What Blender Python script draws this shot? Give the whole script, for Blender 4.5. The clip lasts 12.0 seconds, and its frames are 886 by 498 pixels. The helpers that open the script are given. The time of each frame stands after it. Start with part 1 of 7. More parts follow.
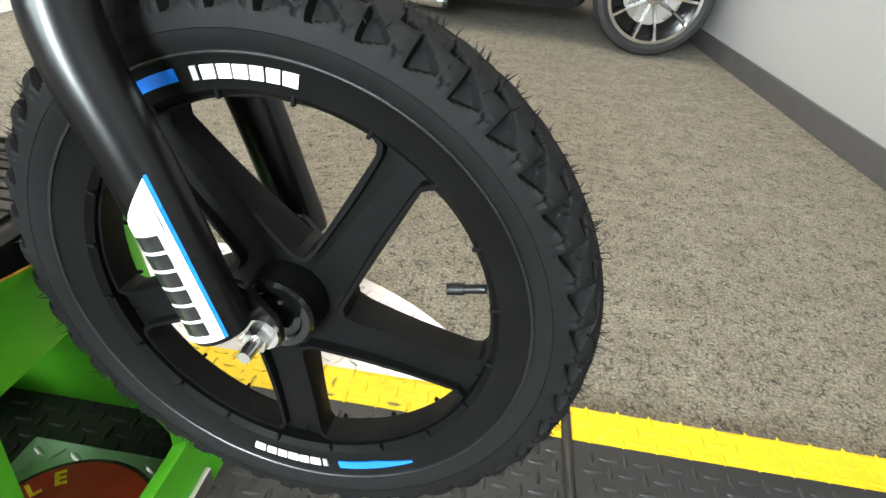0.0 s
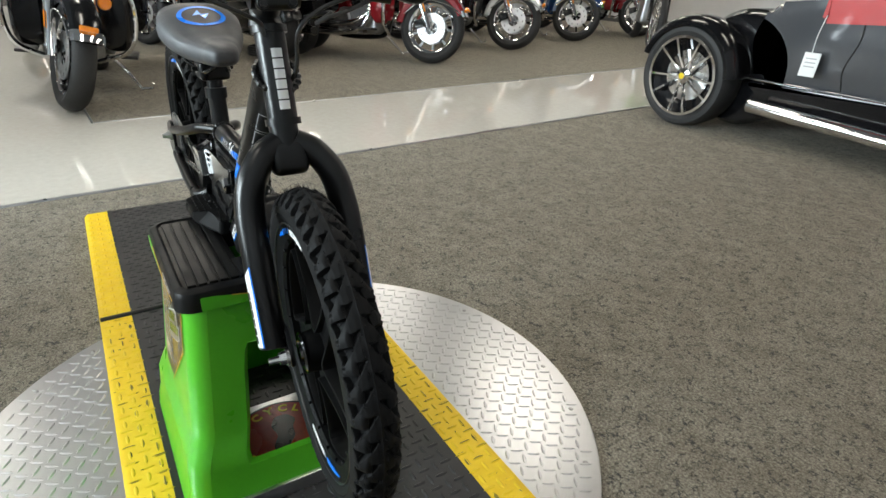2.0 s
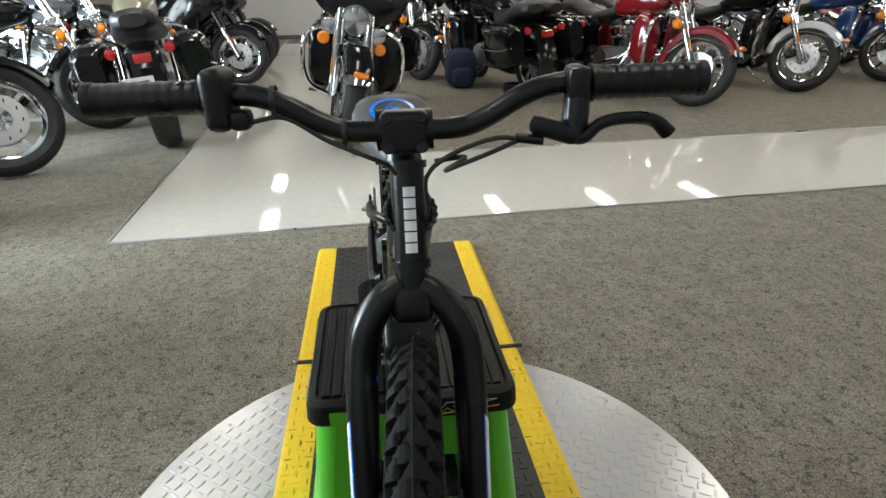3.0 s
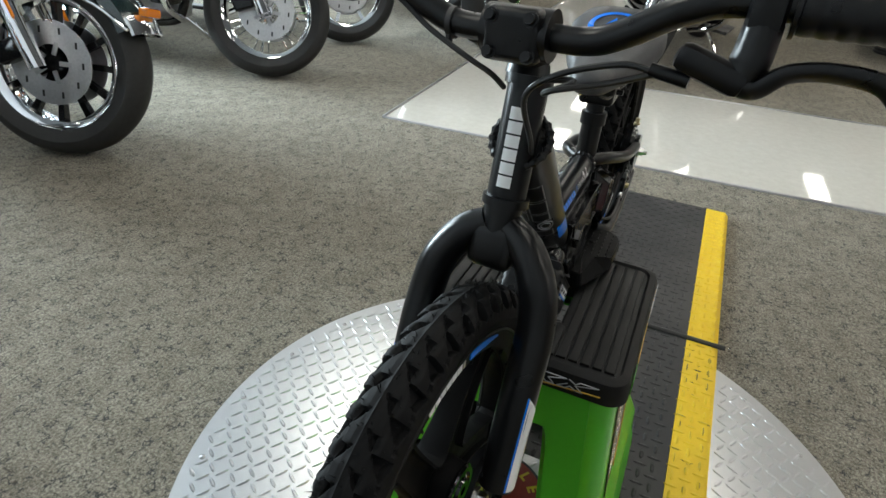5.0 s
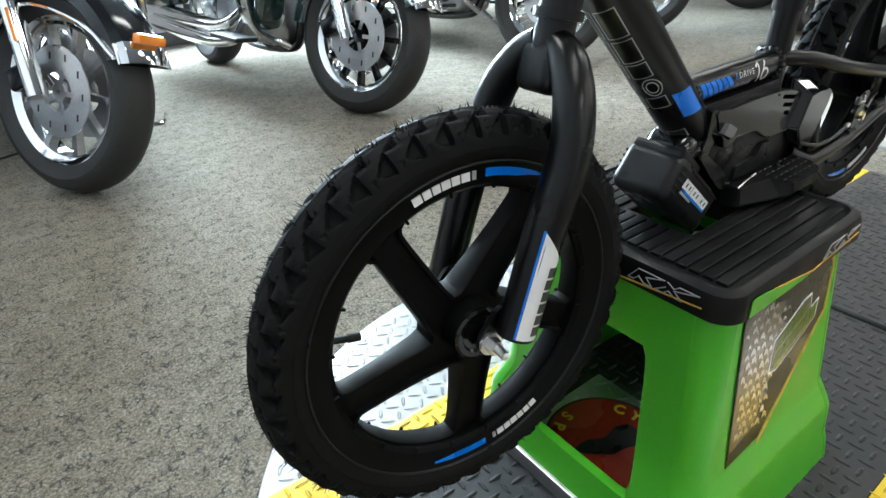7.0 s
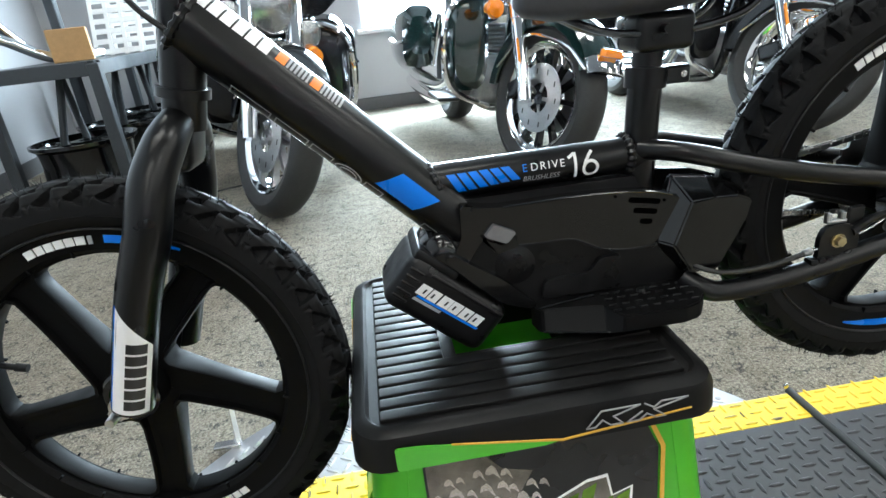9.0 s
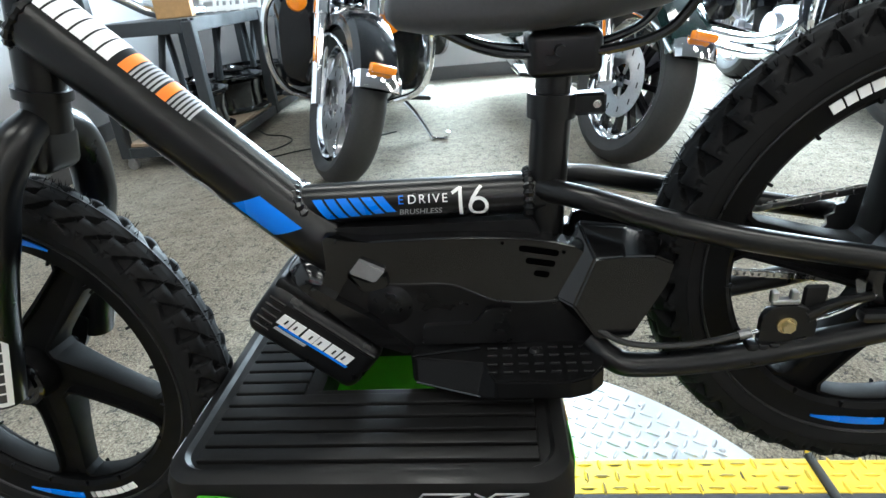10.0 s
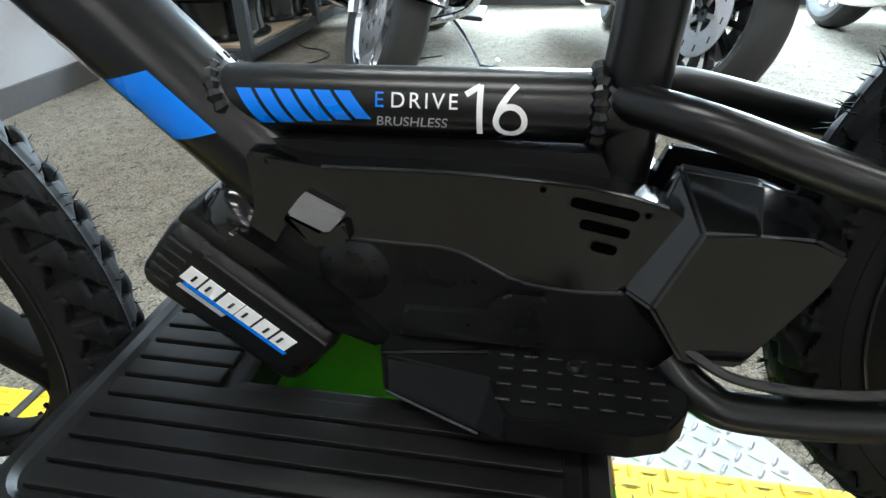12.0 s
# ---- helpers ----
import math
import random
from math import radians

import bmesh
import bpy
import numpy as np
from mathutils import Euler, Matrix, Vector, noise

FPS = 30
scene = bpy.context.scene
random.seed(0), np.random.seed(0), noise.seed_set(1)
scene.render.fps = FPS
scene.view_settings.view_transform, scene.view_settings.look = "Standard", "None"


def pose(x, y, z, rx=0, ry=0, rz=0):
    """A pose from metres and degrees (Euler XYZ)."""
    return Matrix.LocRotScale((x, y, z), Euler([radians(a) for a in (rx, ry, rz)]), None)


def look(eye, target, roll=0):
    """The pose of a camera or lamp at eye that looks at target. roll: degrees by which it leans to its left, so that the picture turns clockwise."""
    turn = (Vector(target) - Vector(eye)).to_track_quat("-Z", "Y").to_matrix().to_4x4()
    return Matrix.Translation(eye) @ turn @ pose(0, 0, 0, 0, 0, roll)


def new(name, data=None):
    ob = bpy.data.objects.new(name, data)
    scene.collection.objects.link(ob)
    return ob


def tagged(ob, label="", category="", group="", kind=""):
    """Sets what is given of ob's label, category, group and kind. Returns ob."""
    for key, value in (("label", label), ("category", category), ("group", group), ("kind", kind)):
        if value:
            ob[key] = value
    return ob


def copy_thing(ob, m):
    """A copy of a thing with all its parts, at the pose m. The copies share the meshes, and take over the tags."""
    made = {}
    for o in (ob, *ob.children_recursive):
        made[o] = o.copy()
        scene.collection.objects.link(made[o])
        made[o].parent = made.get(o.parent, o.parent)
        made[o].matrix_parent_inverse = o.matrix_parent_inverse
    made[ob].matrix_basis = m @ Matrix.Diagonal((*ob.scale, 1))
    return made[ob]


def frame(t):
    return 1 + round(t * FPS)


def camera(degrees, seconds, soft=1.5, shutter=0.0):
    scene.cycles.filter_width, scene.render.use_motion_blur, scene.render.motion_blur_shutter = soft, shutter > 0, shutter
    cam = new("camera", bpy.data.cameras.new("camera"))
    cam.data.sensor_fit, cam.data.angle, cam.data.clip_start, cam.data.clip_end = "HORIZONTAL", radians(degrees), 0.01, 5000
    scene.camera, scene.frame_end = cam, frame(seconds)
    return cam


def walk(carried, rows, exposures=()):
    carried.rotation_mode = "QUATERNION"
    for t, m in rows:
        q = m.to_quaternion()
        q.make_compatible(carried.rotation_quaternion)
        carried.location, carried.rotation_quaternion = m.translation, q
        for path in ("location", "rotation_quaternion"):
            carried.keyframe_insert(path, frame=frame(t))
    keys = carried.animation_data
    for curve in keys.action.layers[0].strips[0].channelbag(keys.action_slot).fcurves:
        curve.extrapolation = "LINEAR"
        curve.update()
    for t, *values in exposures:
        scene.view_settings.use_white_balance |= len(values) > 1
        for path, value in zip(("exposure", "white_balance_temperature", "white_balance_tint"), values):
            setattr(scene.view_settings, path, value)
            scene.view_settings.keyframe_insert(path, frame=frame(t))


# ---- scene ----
cam = camera(74.6, 12.0)
PATH = [
    (0, (-0.106, 0.339, 0.663), (0.022, -1.358, -0.388), 6.2),
    (0.5, (-0.232, 0.317, 0.709), (0.27, -1.298, -0.358), 7.2),
    (1, (-0.352, 0.296, 0.746), (0.51, -1.213, -0.244), 5.3),
    (1.5, (-0.512, 0.269, 0.821), (0.703, -1.014, -0.116), 4.7),
    (2, (-0.576, 0.229, 0.858), (0.948, -0.731, -0.013), 1.8),
    (2.5, (-0.506, 0.137, 0.878), (1.231, -0.427, 0.063), 0.5),
    (3, (-0.446, 0.056, 0.949), (1.374, -0.159, 0.149), -0.7),
    (3.2, (-0.444, 0.042, 0.98), (1.384, -0.065, 0.176), -1.0),
    (4.8, (-0.398, -0.093, 0.946), (1.243, 0.468, -0.051), 3.3),
    (5, (-0.335, -0.11, 0.919), (1.239, 0.543, -0.129), 4.2),
    (5.5, (-0.245, -0.14, 0.872), (1.199, 0.696, -0.23), 3.5),
    (6, (-0.243, -0.225, 0.828), (1.03, 0.815, -0.311), 2.0),
    (6.5, (-0.268, -0.282, 0.796), (0.851, 0.923, -0.343), -0.0),
    (6.7, (-0.272, -0.309, 0.784), (0.804, 0.988, -0.293), -1.5),
    (8.3, (0.045, -0.385, 0.685), (0.551, 1.361, -0.148), -6.9),
    (8.5, (0.112, -0.42, 0.69), (0.508, 1.372, -0.103), -7.2),
    (9, (0.274, -0.491, 0.726), (0.447, 1.348, -0.041), -6.5),
    (9.5, (0.368, -0.477, 0.727), (0.394, 1.362, -0.059), -4.8),
    (10, (0.477, -0.422, 0.74), (0.287, 1.382, -0.101), -5.0),
    (10.5, (0.559, -0.416, 0.738), (0.266, 1.365, -0.124), -6.2),
    (11, (0.623, -0.395, 0.74), (0.174, 1.351, -0.126), -6.2),
    (11.5, (0.561, -0.336, 0.712), (0.053, 1.378, -0.186), -5.0),
    (12, (0.478, -0.253, 0.663), (0.169, 1.437, -0.361), -1.1),
]
walk(cam, [(t, look(eye, target, roll)) for t, eye, target, roll in PATH],
     exposures=[(0, 0.8, 6900, 10), (0.5, 0.72, 6900, 10), (1, 0.4, 6700, 10), (1.5, 0.1, 6700, 10), (2, -0.17, 6650, 10), (3.2, -0.28, 6550, 10), (4.8, -0.28, 6400, 9), (5.5, -0.25, 6350, 8), (6, -0.04, 6200, 8), (8.5, 0.7, 6000, 8), (9.5, 0.72, 6000, 8), (11, 0.92, 6000, 8), (12, 0.85, 6000, 8)])

# ---- world and light ----
world = bpy.data.worlds.new("sky")
scene.world = world
world.use_nodes = True
wn = world.node_tree.nodes
sky = wn.new("ShaderNodeTexSky")
sky.sky_type = "NISHITA"
sky.sun_disc = False
sky.sun_elevation = radians(38)
sky.sun_rotation = radians(200)
world.node_tree.links.new(sky.outputs[0], wn["Background"].inputs[0])
wn["Background"].inputs[1].default_value = 0.12

sun = new("sun", bpy.data.lights.new("sun", "SUN"))
sun.data.energy = 2.0
sun.data.angle = radians(0.5)
sun.data.color = (1.0, 0.96, 0.9)
sun.matrix_world = look((0, -4, 6), (0, 0, 0))


# ---- materials ----
def mat(name, color, rough=0.5, metal=0.0, coat=0.0, spec=0.5):
    m = bpy.data.materials.new(name)
    m.use_nodes = True
    b = m.node_tree.nodes["Principled BSDF"]
    b.inputs["Base Color"].default_value = (*color, 1)
    b.inputs["Roughness"].default_value = rough
    b.inputs["Metallic"].default_value = metal
    b.inputs["Coat Weight"].default_value = coat
    b.inputs["Coat Roughness"].default_value = 0.04
    b.inputs["Specular IOR Level"].default_value = spec
    return m


def nodes_of(m):
    t = m.node_tree
    return t, t.nodes["Principled BSDF"]


def noise_node(t, scale, detail=4.0, rough=0.6, stretch=None):
    co = t.nodes.new("ShaderNodeTexCoord")
    n = t.nodes.new("ShaderNodeTexNoise")
    n.inputs["Scale"].default_value = scale
    n.inputs["Detail"].default_value = detail
    n.inputs["Roughness"].default_value = rough
    if stretch:
        mp = t.nodes.new("ShaderNodeMapping")
        mp.inputs["Scale"].default_value = stretch
        t.links.new(co.outputs["Object"], mp.inputs[0])
        t.links.new(mp.outputs[0], n.inputs[0])
    else:
        t.links.new(co.outputs["Object"], n.inputs[0])
    return n


def ramp(t, source, stops):
    r = t.nodes.new("ShaderNodeValToRGB")
    while len(r.color_ramp.elements) < len(stops):
        r.color_ramp.elements.new(0.5)
    for e, (p, c) in zip(r.color_ramp.elements, stops):
        e.position = p
        e.color = (*c, 1) if len(c) == 3 else c
    t.links.new(source, r.inputs[0])
    return r


def add_bump(t, b, height, strength, distance):
    u = t.nodes.new("ShaderNodeBump")
    u.inputs["Strength"].default_value = strength
    u.inputs["Distance"].default_value = distance
    t.links.new(height, u.inputs["Height"])
    t.links.new(u.outputs[0], b.inputs["Normal"])


def grainy(name, color, rough, scale=60, amount=0.25, bump=0.15, dist=0.001, metal=0.0, rough_var=0.12, coat=0.0, spec=0.5, stretch=None):
    """A surface with two scales of tone, uneven gloss and fine relief."""
    m = mat(name, color, rough, metal, coat, spec)
    t, b = nodes_of(m)
    fine = noise_node(t, scale, 5, 0.65, stretch)
    wide = noise_node(t, scale / 14, 3, 0.5, stretch)
    mixn = t.nodes.new("ShaderNodeMath")
    mixn.operation = "ADD"
    t.links.new(fine.outputs[0], mixn.inputs[0])
    t.links.new(wide.outputs[0], mixn.inputs[1])
    lo = tuple(c * (1 - amount) for c in color)
    hi = tuple(min(1, c * (1 + amount)) for c in color)
    half = t.nodes.new("ShaderNodeMath")
    half.operation = "MULTIPLY"
    half.inputs[1].default_value = 0.5
    t.links.new(mixn.outputs[0], half.inputs[0])
    r = ramp(t, half.outputs[0], [(0.3, lo), (0.7, hi)])
    t.links.new(r.outputs[0], b.inputs["Base Color"])
    rr = t.nodes.new("ShaderNodeMapRange")
    rr.inputs[1].default_value, rr.inputs[2].default_value = 0.3, 0.7
    rr.inputs[3].default_value, rr.inputs[4].default_value = max(0.02, rough - rough_var), min(1, rough + rough_var)
    t.links.new(wide.outputs[0], rr.inputs[0])
    t.links.new(rr.outputs[0], b.inputs["Roughness"])
    if bump:
        add_bump(t, b, fine.outputs[0], bump, dist)
    return m


def carpet_material():
    m = mat("carpet", (0.2, 0.17, 0.13), 0.95, spec=0.15)
    t, b = nodes_of(m)
    loops = noise_node(t, 170, 4, 0.8)
    flecks = noise_node(t, 72, 5, 0.85, (1.0, 0.5, 1.0))
    wide = noise_node(t, 11, 5, 0.7)
    base = ramp(t, loops.outputs[0], [(0.34, (0.085, 0.075, 0.06)), (0.5, (0.25, 0.224, 0.18)), (0.66, (0.47, 0.435, 0.36))])
    dark = ramp(t, flecks.outputs[0], [(0.385, (0.38, 0.36, 0.33)), (0.455, (1, 1, 1)), (0.6, (1, 1, 1)), (0.68, (1.25, 1.25, 1.22))])
    stain = ramp(t, wide.outputs[0], [(0.33, (0.74, 0.71, 0.67)), (0.62, (1.06, 1.05, 1.03))])
    m1 = t.nodes.new("ShaderNodeMix")
    m1.data_type, m1.blend_type = "RGBA", "MULTIPLY"
    m1.inputs[0].default_value = 1
    t.links.new(base.outputs[0], m1.inputs[6])
    t.links.new(dark.outputs[0], m1.inputs[7])
    m2 = t.nodes.new("ShaderNodeMix")
    m2.data_type, m2.blend_type = "RGBA", "MULTIPLY"
    m2.inputs[0].default_value = 1
    t.links.new(m1.outputs[2], m2.inputs[6])
    t.links.new(stain.outputs[0], m2.inputs[7])
    # shade in the creases between the loops, put in as broken dark lines
    co = t.nodes.new("ShaderNodeTexCoord")
    wob = noise_node(t, 60, 3, 0.6)
    shift = t.nodes.new("ShaderNodeMix")
    shift.data_type, shift.blend_type = "RGBA", "LINEAR_LIGHT"
    shift.inputs[0].default_value = 0.012
    t.links.new(co.outputs["Object"], shift.inputs[6])
    t.links.new(wob.outputs["Color"], shift.inputs[7])
    cells = t.nodes.new("ShaderNodeTexVoronoi")
    cells.feature = "DISTANCE_TO_EDGE"
    cells.inputs["Scale"].default_value = 58
    t.links.new(shift.outputs[2], cells.inputs["Vector"])
    line = ramp(t, cells.outputs["Distance"], [(0.02, (1, 1, 1)), (0.10, (0, 0, 0))])
    gap = noise_node(t, 34, 3, 0.7)
    keep = ramp(t, gap.outputs[0], [(0.50, (0, 0, 0)), (0.58, (1, 1, 1))])
    both = t.nodes.new("ShaderNodeMath")
    both.operation = "MULTIPLY"
    t.links.new(line.outputs[0], both.inputs[0])
    t.links.new(keep.outputs[0], both.inputs[1])
    m3 = t.nodes.new("ShaderNodeMix")
    m3.data_type, m3.blend_type = "RGBA", "MIX"
    m3.inputs[7].default_value = (0.035, 0.034, 0.032, 1)
    t.links.new(both.outputs[0], m3.inputs[0])
    t.links.new(m2.outputs[2], m3.inputs[6])
    t.links.new(m3.outputs[2], b.inputs["Base Color"])
    add_bump(t, b, loops.outputs[0], 1.0, 0.006)
    b.inputs["Sheen Weight"].default_value = 0.10
    b.inputs["Sheen Roughness"].default_value = 0.6
    return m


def tile_material():
    m = mat("vinyl_tile", (0.6, 0.58, 0.53), 0.1)
    t, b = nodes_of(m)
    n = noise_node(t, 26, 6, 0.7)
    w = noise_node(t, 1.6, 3)
    r = ramp(t, n.outputs[0], [(0.3, (0.54, 0.515, 0.465)), (0.7, (0.6, 0.58, 0.53))])
    t.links.new(r.outputs[0], b.inputs["Base Color"])
    q = t.nodes.new("ShaderNodeMapRange")
    q.inputs[3].default_value, q.inputs[4].default_value = 0.02, 0.07
    t.links.new(w.outputs[0], q.inputs[0])
    t.links.new(q.outputs[0], b.inputs["Roughness"])
    add_bump(t, b, w.outputs[0], 0.05, 0.01)
    return m


CARPET = carpet_material()
TILE = tile_material()
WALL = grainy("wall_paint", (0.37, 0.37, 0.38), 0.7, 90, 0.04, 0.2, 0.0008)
# unseen far walls, made pale to bounce light onto the dark sides
WALL_FAR = grainy("bounce_wall_grey", (0.6, 0.6, 0.605), 0.7, 90, 0.06, 0.2, 0.0008)
BASEBOARD = grainy("baseboard_rubber", (0.085, 0.083, 0.085), 0.5, 60, 0.15, 0.1)
# the ceiling is unseen; its dark tone keeps reflections on black parts low
CEILING = grainy("ceiling_dark", (0.10, 0.10, 0.10), 0.9, 120, 0.12, 0.5, 0.002)
ALUMINIUM = grainy("aluminium_plate", (0.62, 0.62, 0.635), 0.30, 45, 0.05, 0.1, 0.0003, metal=1.0, rough_var=0.015)
STEEL = grainy("zinc_steel", (0.62, 0.61, 0.6), 0.25, 150, 0.15, 0.1, 0.0003, metal=1.0)
BRASS = grainy("yellow_zinc", (0.6, 0.5, 0.3), 0.3, 150, 0.15, 0.1, 0.0003, metal=1.0)
CHROME = grainy("chrome", (0.86, 0.86, 0.87), 0.07, 30, 0.04, 0.0, metal=1.0, rough_var=0.03)
DULL_METAL = grainy("cast_metal", (0.42, 0.42, 0.43), 0.38, 80, 0.2, 0.2, 0.0005, metal=1.0)
MAT_BLACK = grainy("mat_black_rubber", (0.015, 0.015, 0.0165), 0.48, 70, 0.35, 0.25, 0.0005)
RUBBER = grainy("tyre_rubber", (0.0075, 0.0075, 0.0079), 0.66, 120, 0.3, 0.4, 0.0005, spec=0.11)
ROAD_RUBBER = grainy("road_tyre_rubber", (0.02, 0.02, 0.021), 0.65, 90, 0.3, 0.3, 0.0006)
FRAME_BLACK = grainy("satin_black_paint", (0.003, 0.003, 0.0034), 0.29, 500, 0.2, 0.02, 0.0001, rough_var=0.02, spec=0.34)
WHEEL_BLACK = grainy("moulded_wheel_black", (0.0032, 0.0032, 0.0034), 0.55, 300, 0.25, 0.1, 0.0002, spec=0.09)
RIM_LIP = grainy("satin_rim_lip_black", (0.012, 0.012, 0.0125), 0.38, 300, 0.2, 0.1, 0.0002, spec=0.35)
GLOSS_BLACK = grainy("gloss_black_plastic", (0.0035, 0.0035, 0.0038), 0.13, 30, 0.2, 0.05, 0.002, rough_var=0.04, spec=0.55)
TEXTURED_BLACK = grainy("textured_black_plastic", (0.0055, 0.0055, 0.006), 0.36, 700, 0.3, 0.2, 0.0002, spec=0.27)
# black without gloss, standing in for shade inside slots; also on the pins
UNLIT_BLACK = mat("unlit_black", (0.001, 0.001, 0.001), 0.9, spec=0.0)
LATCH_GREY = grainy("grey_latch_plastic", (0.16, 0.16, 0.165), 0.25, 200, 0.1, 0.03)
DECK_BLACK = grainy("deck_black_plastic", (0.0035, 0.0035, 0.0038), 0.5, 500, 0.3, 0.15, 0.0002, spec=0.12)
CAP_BLACK = grainy("stool_cap_plastic", (0.006, 0.0058, 0.0058), 0.4, 260, 0.3, 0.1, 0.0003, spec=0.18)
GREEN = grainy("green_plastic", (0.075, 0.42, 0.018), 0.33, 160, 0.07, 0.05, 0.0003, rough_var=0.06)
GREY_SADDLE = grainy("saddle_vinyl", (0.044, 0.045, 0.049), 0.5, 320, 0.2, 0.3, 0.0004)
WHITE_DECAL = grainy("white_vinyl", (0.8, 0.8, 0.8), 0.3, 200, 0.04, 0.0)
GREY_DECAL = grainy("grey_vinyl", (0.36, 0.36, 0.37), 0.35, 200, 0.05, 0.0)
DARK_DECAL = grainy("dark_vinyl", (0.012, 0.012, 0.013), 0.3, 200, 0.1, 0.0)
BLUE_DECAL = grainy("blue_vinyl", (0.002, 0.18, 0.78), 0.3, 200, 0.06, 0.0)
ORANGE_DECAL = grainy("orange_vinyl", (0.85, 0.2, 0.01), 0.35, 200, 0.06, 0.0)
GOLD_DECAL = grainy("gold_vinyl", (0.62, 0.36, 0.05), 0.35, 200, 0.06, 0.0)
RED_DECAL = grainy("red_vinyl", (0.3, 0.03, 0.015), 0.3, 90, 0.3, 0.0)
YELLOW_DECAL = grainy("yellow_vinyl", (0.75, 0.55, 0.02), 0.4, 90, 0.08, 0.0)
CABLE = grainy("cable_black", (0.01, 0.01, 0.01), 0.45, 200, 0.1, 0.0)


def mat_yellow_material():
    m = mat("mat_yellow", (0.78, 0.52, 0.0), 0.5)
    t, b = nodes_of(m)
    n = noise_node(t, 35, 6, 0.75)
    w = noise_node(t, 4, 3)
    r = ramp(t, n.outputs[0], [(0.22, (0.12, 0.09, 0.02)), (0.34, (0.78, 0.5, 0.004)), (0.75, (0.86, 0.6, 0.012))])
    t.links.new(r.outputs[0], b.inputs["Base Color"])
    add_bump(t, b, w.outputs[0], 0.2, 0.003)
    return m


MAT_YELLOW = mat_yellow_material()


def worn_lug_material():
    """Yellow tread lugs, about half of them rubbed down to the black rubber."""
    m = mat("worn_yellow_lug", (0.78, 0.52, 0.0), 0.5)
    t, b = nodes_of(m)
    g = t.nodes.new("ShaderNodeNewGeometry")
    n = noise_node(t, 9, 3)
    add = t.nodes.new("ShaderNodeMath")
    t.links.new(g.outputs["Random Per Island"], add.inputs[0])
    t.links.new(n.outputs[0], add.inputs[1])
    r = ramp(t, add.outputs[0], [(0.48, (0.10, 0.075, 0.015)), (0.64, (0.45, 0.3, 0.01)), (0.74, (0.8, 0.54, 0.006))])
    t.links.new(r.outputs[0], b.inputs["Base Color"])
    return m


WORN_LUG = worn_lug_material()


# ---- mesh helpers ----
def finish(name, bm, material, angle=35):
    bmesh.ops.recalc_face_normals(bm, faces=bm.faces)
    me = bpy.data.meshes.new(name)
    bm.faces.index_update()
    bm.normal_update()
    bm.to_mesh(me)
    for mm in material if isinstance(material, (list, tuple)) else (material,):
        me.materials.append(mm)
    me.shade_smooth()
    me.set_sharp_from_angle(angle=radians(angle))
    if len(bm.faces) < 420:
        # large faces keep flat, their bevels take the bend
        lim = math.cos(radians(angle))
        normals = []
        area = {f.index: f.calc_area() for f in bm.faces}
        for f in bm.faces:
            fn = f.normal
            for v in f.verts:
                q = Vector()
                for g in v.link_faces:
                    if g.normal.dot(fn) > lim:
                        q += g.normal * area[g.index]
                normals.append(q.normalized() if q.length else fn.copy())
        me.normals_split_custom_set(normals)
    bm.free()
    return me


def part(name, bm, material, parent=None, label="", at=None, angle=35):
    ob = new(name, finish(name, bm, material, angle))
    if parent is not None:
        ob.parent = parent
    if at is not None:
        ob.matrix_basis = at
    return tagged(ob, label)


def thing(name, m, label, category, group="", kind=""):
    ob = new(name)
    ob.empty_display_size = 0.1
    ob.matrix_basis = m
    return tagged(ob, label, category, group, kind)


def B():
    return bmesh.new()


def rbox(bm, c, s, bevel=0.0, seg=2, m=None):
    v = bmesh.ops.create_cube(bm, size=1.0)["verts"]
    bmesh.ops.scale(bm, vec=s, verts=v)
    if bevel:
        e = {e for w in v for e in w.link_edges}
        r = bmesh.ops.bevel(bm, geom=list(e), offset=min(bevel, min(s) * 0.49), segments=seg, affect="EDGES", profile=0.5)
        v = list({w for f in r["faces"] for w in f.verts} | {w for w in v if w.is_valid})
    bmesh.ops.transform(bm, matrix=(m or Matrix()) @ Matrix.Translation(c) if m is None else m @ Matrix.Translation(c), verts=v)
    return v


def rings(bm, loops, closed=False, caps=True):
    """Skin a row of vertex loops with quads."""
    vs = [[bm.verts.new(p) for p in loop] for loop in loops]
    n = len(vs[0])
    pairs = list(zip(vs, vs[1:])) + ([(vs[-1], vs[0])] if closed else [])
    for a, b in pairs:
        for i in range(n):
            bm.faces.new((a[i], a[(i + 1) % n], b[(i + 1) % n], b[i]))
    if caps and not closed:
        bm.faces.new(vs[0])
        bm.faces.new(vs[-1])
    return vs


def curve_points(pts, per=8):
    """Catmull-Rom through the points."""
    p = [Vector(q) for q in pts]
    p = [2 * p[0] - p[1]] + p + [2 * p[-1] - p[-2]]
    out = []
    for i in range(1, len(p) - 2):
        for k in range(per):
            t = k / per
            a, b, c, d = p[i - 1], p[i], p[i + 1], p[i + 2]
            out.append(0.5 * (2 * b + (c - a) * t + (2 * a - 5 * b + 4 * c - d) * t * t + (3 * b - 3 * c + d - a) * t ** 3))
    out.append(p[-2])
    return out


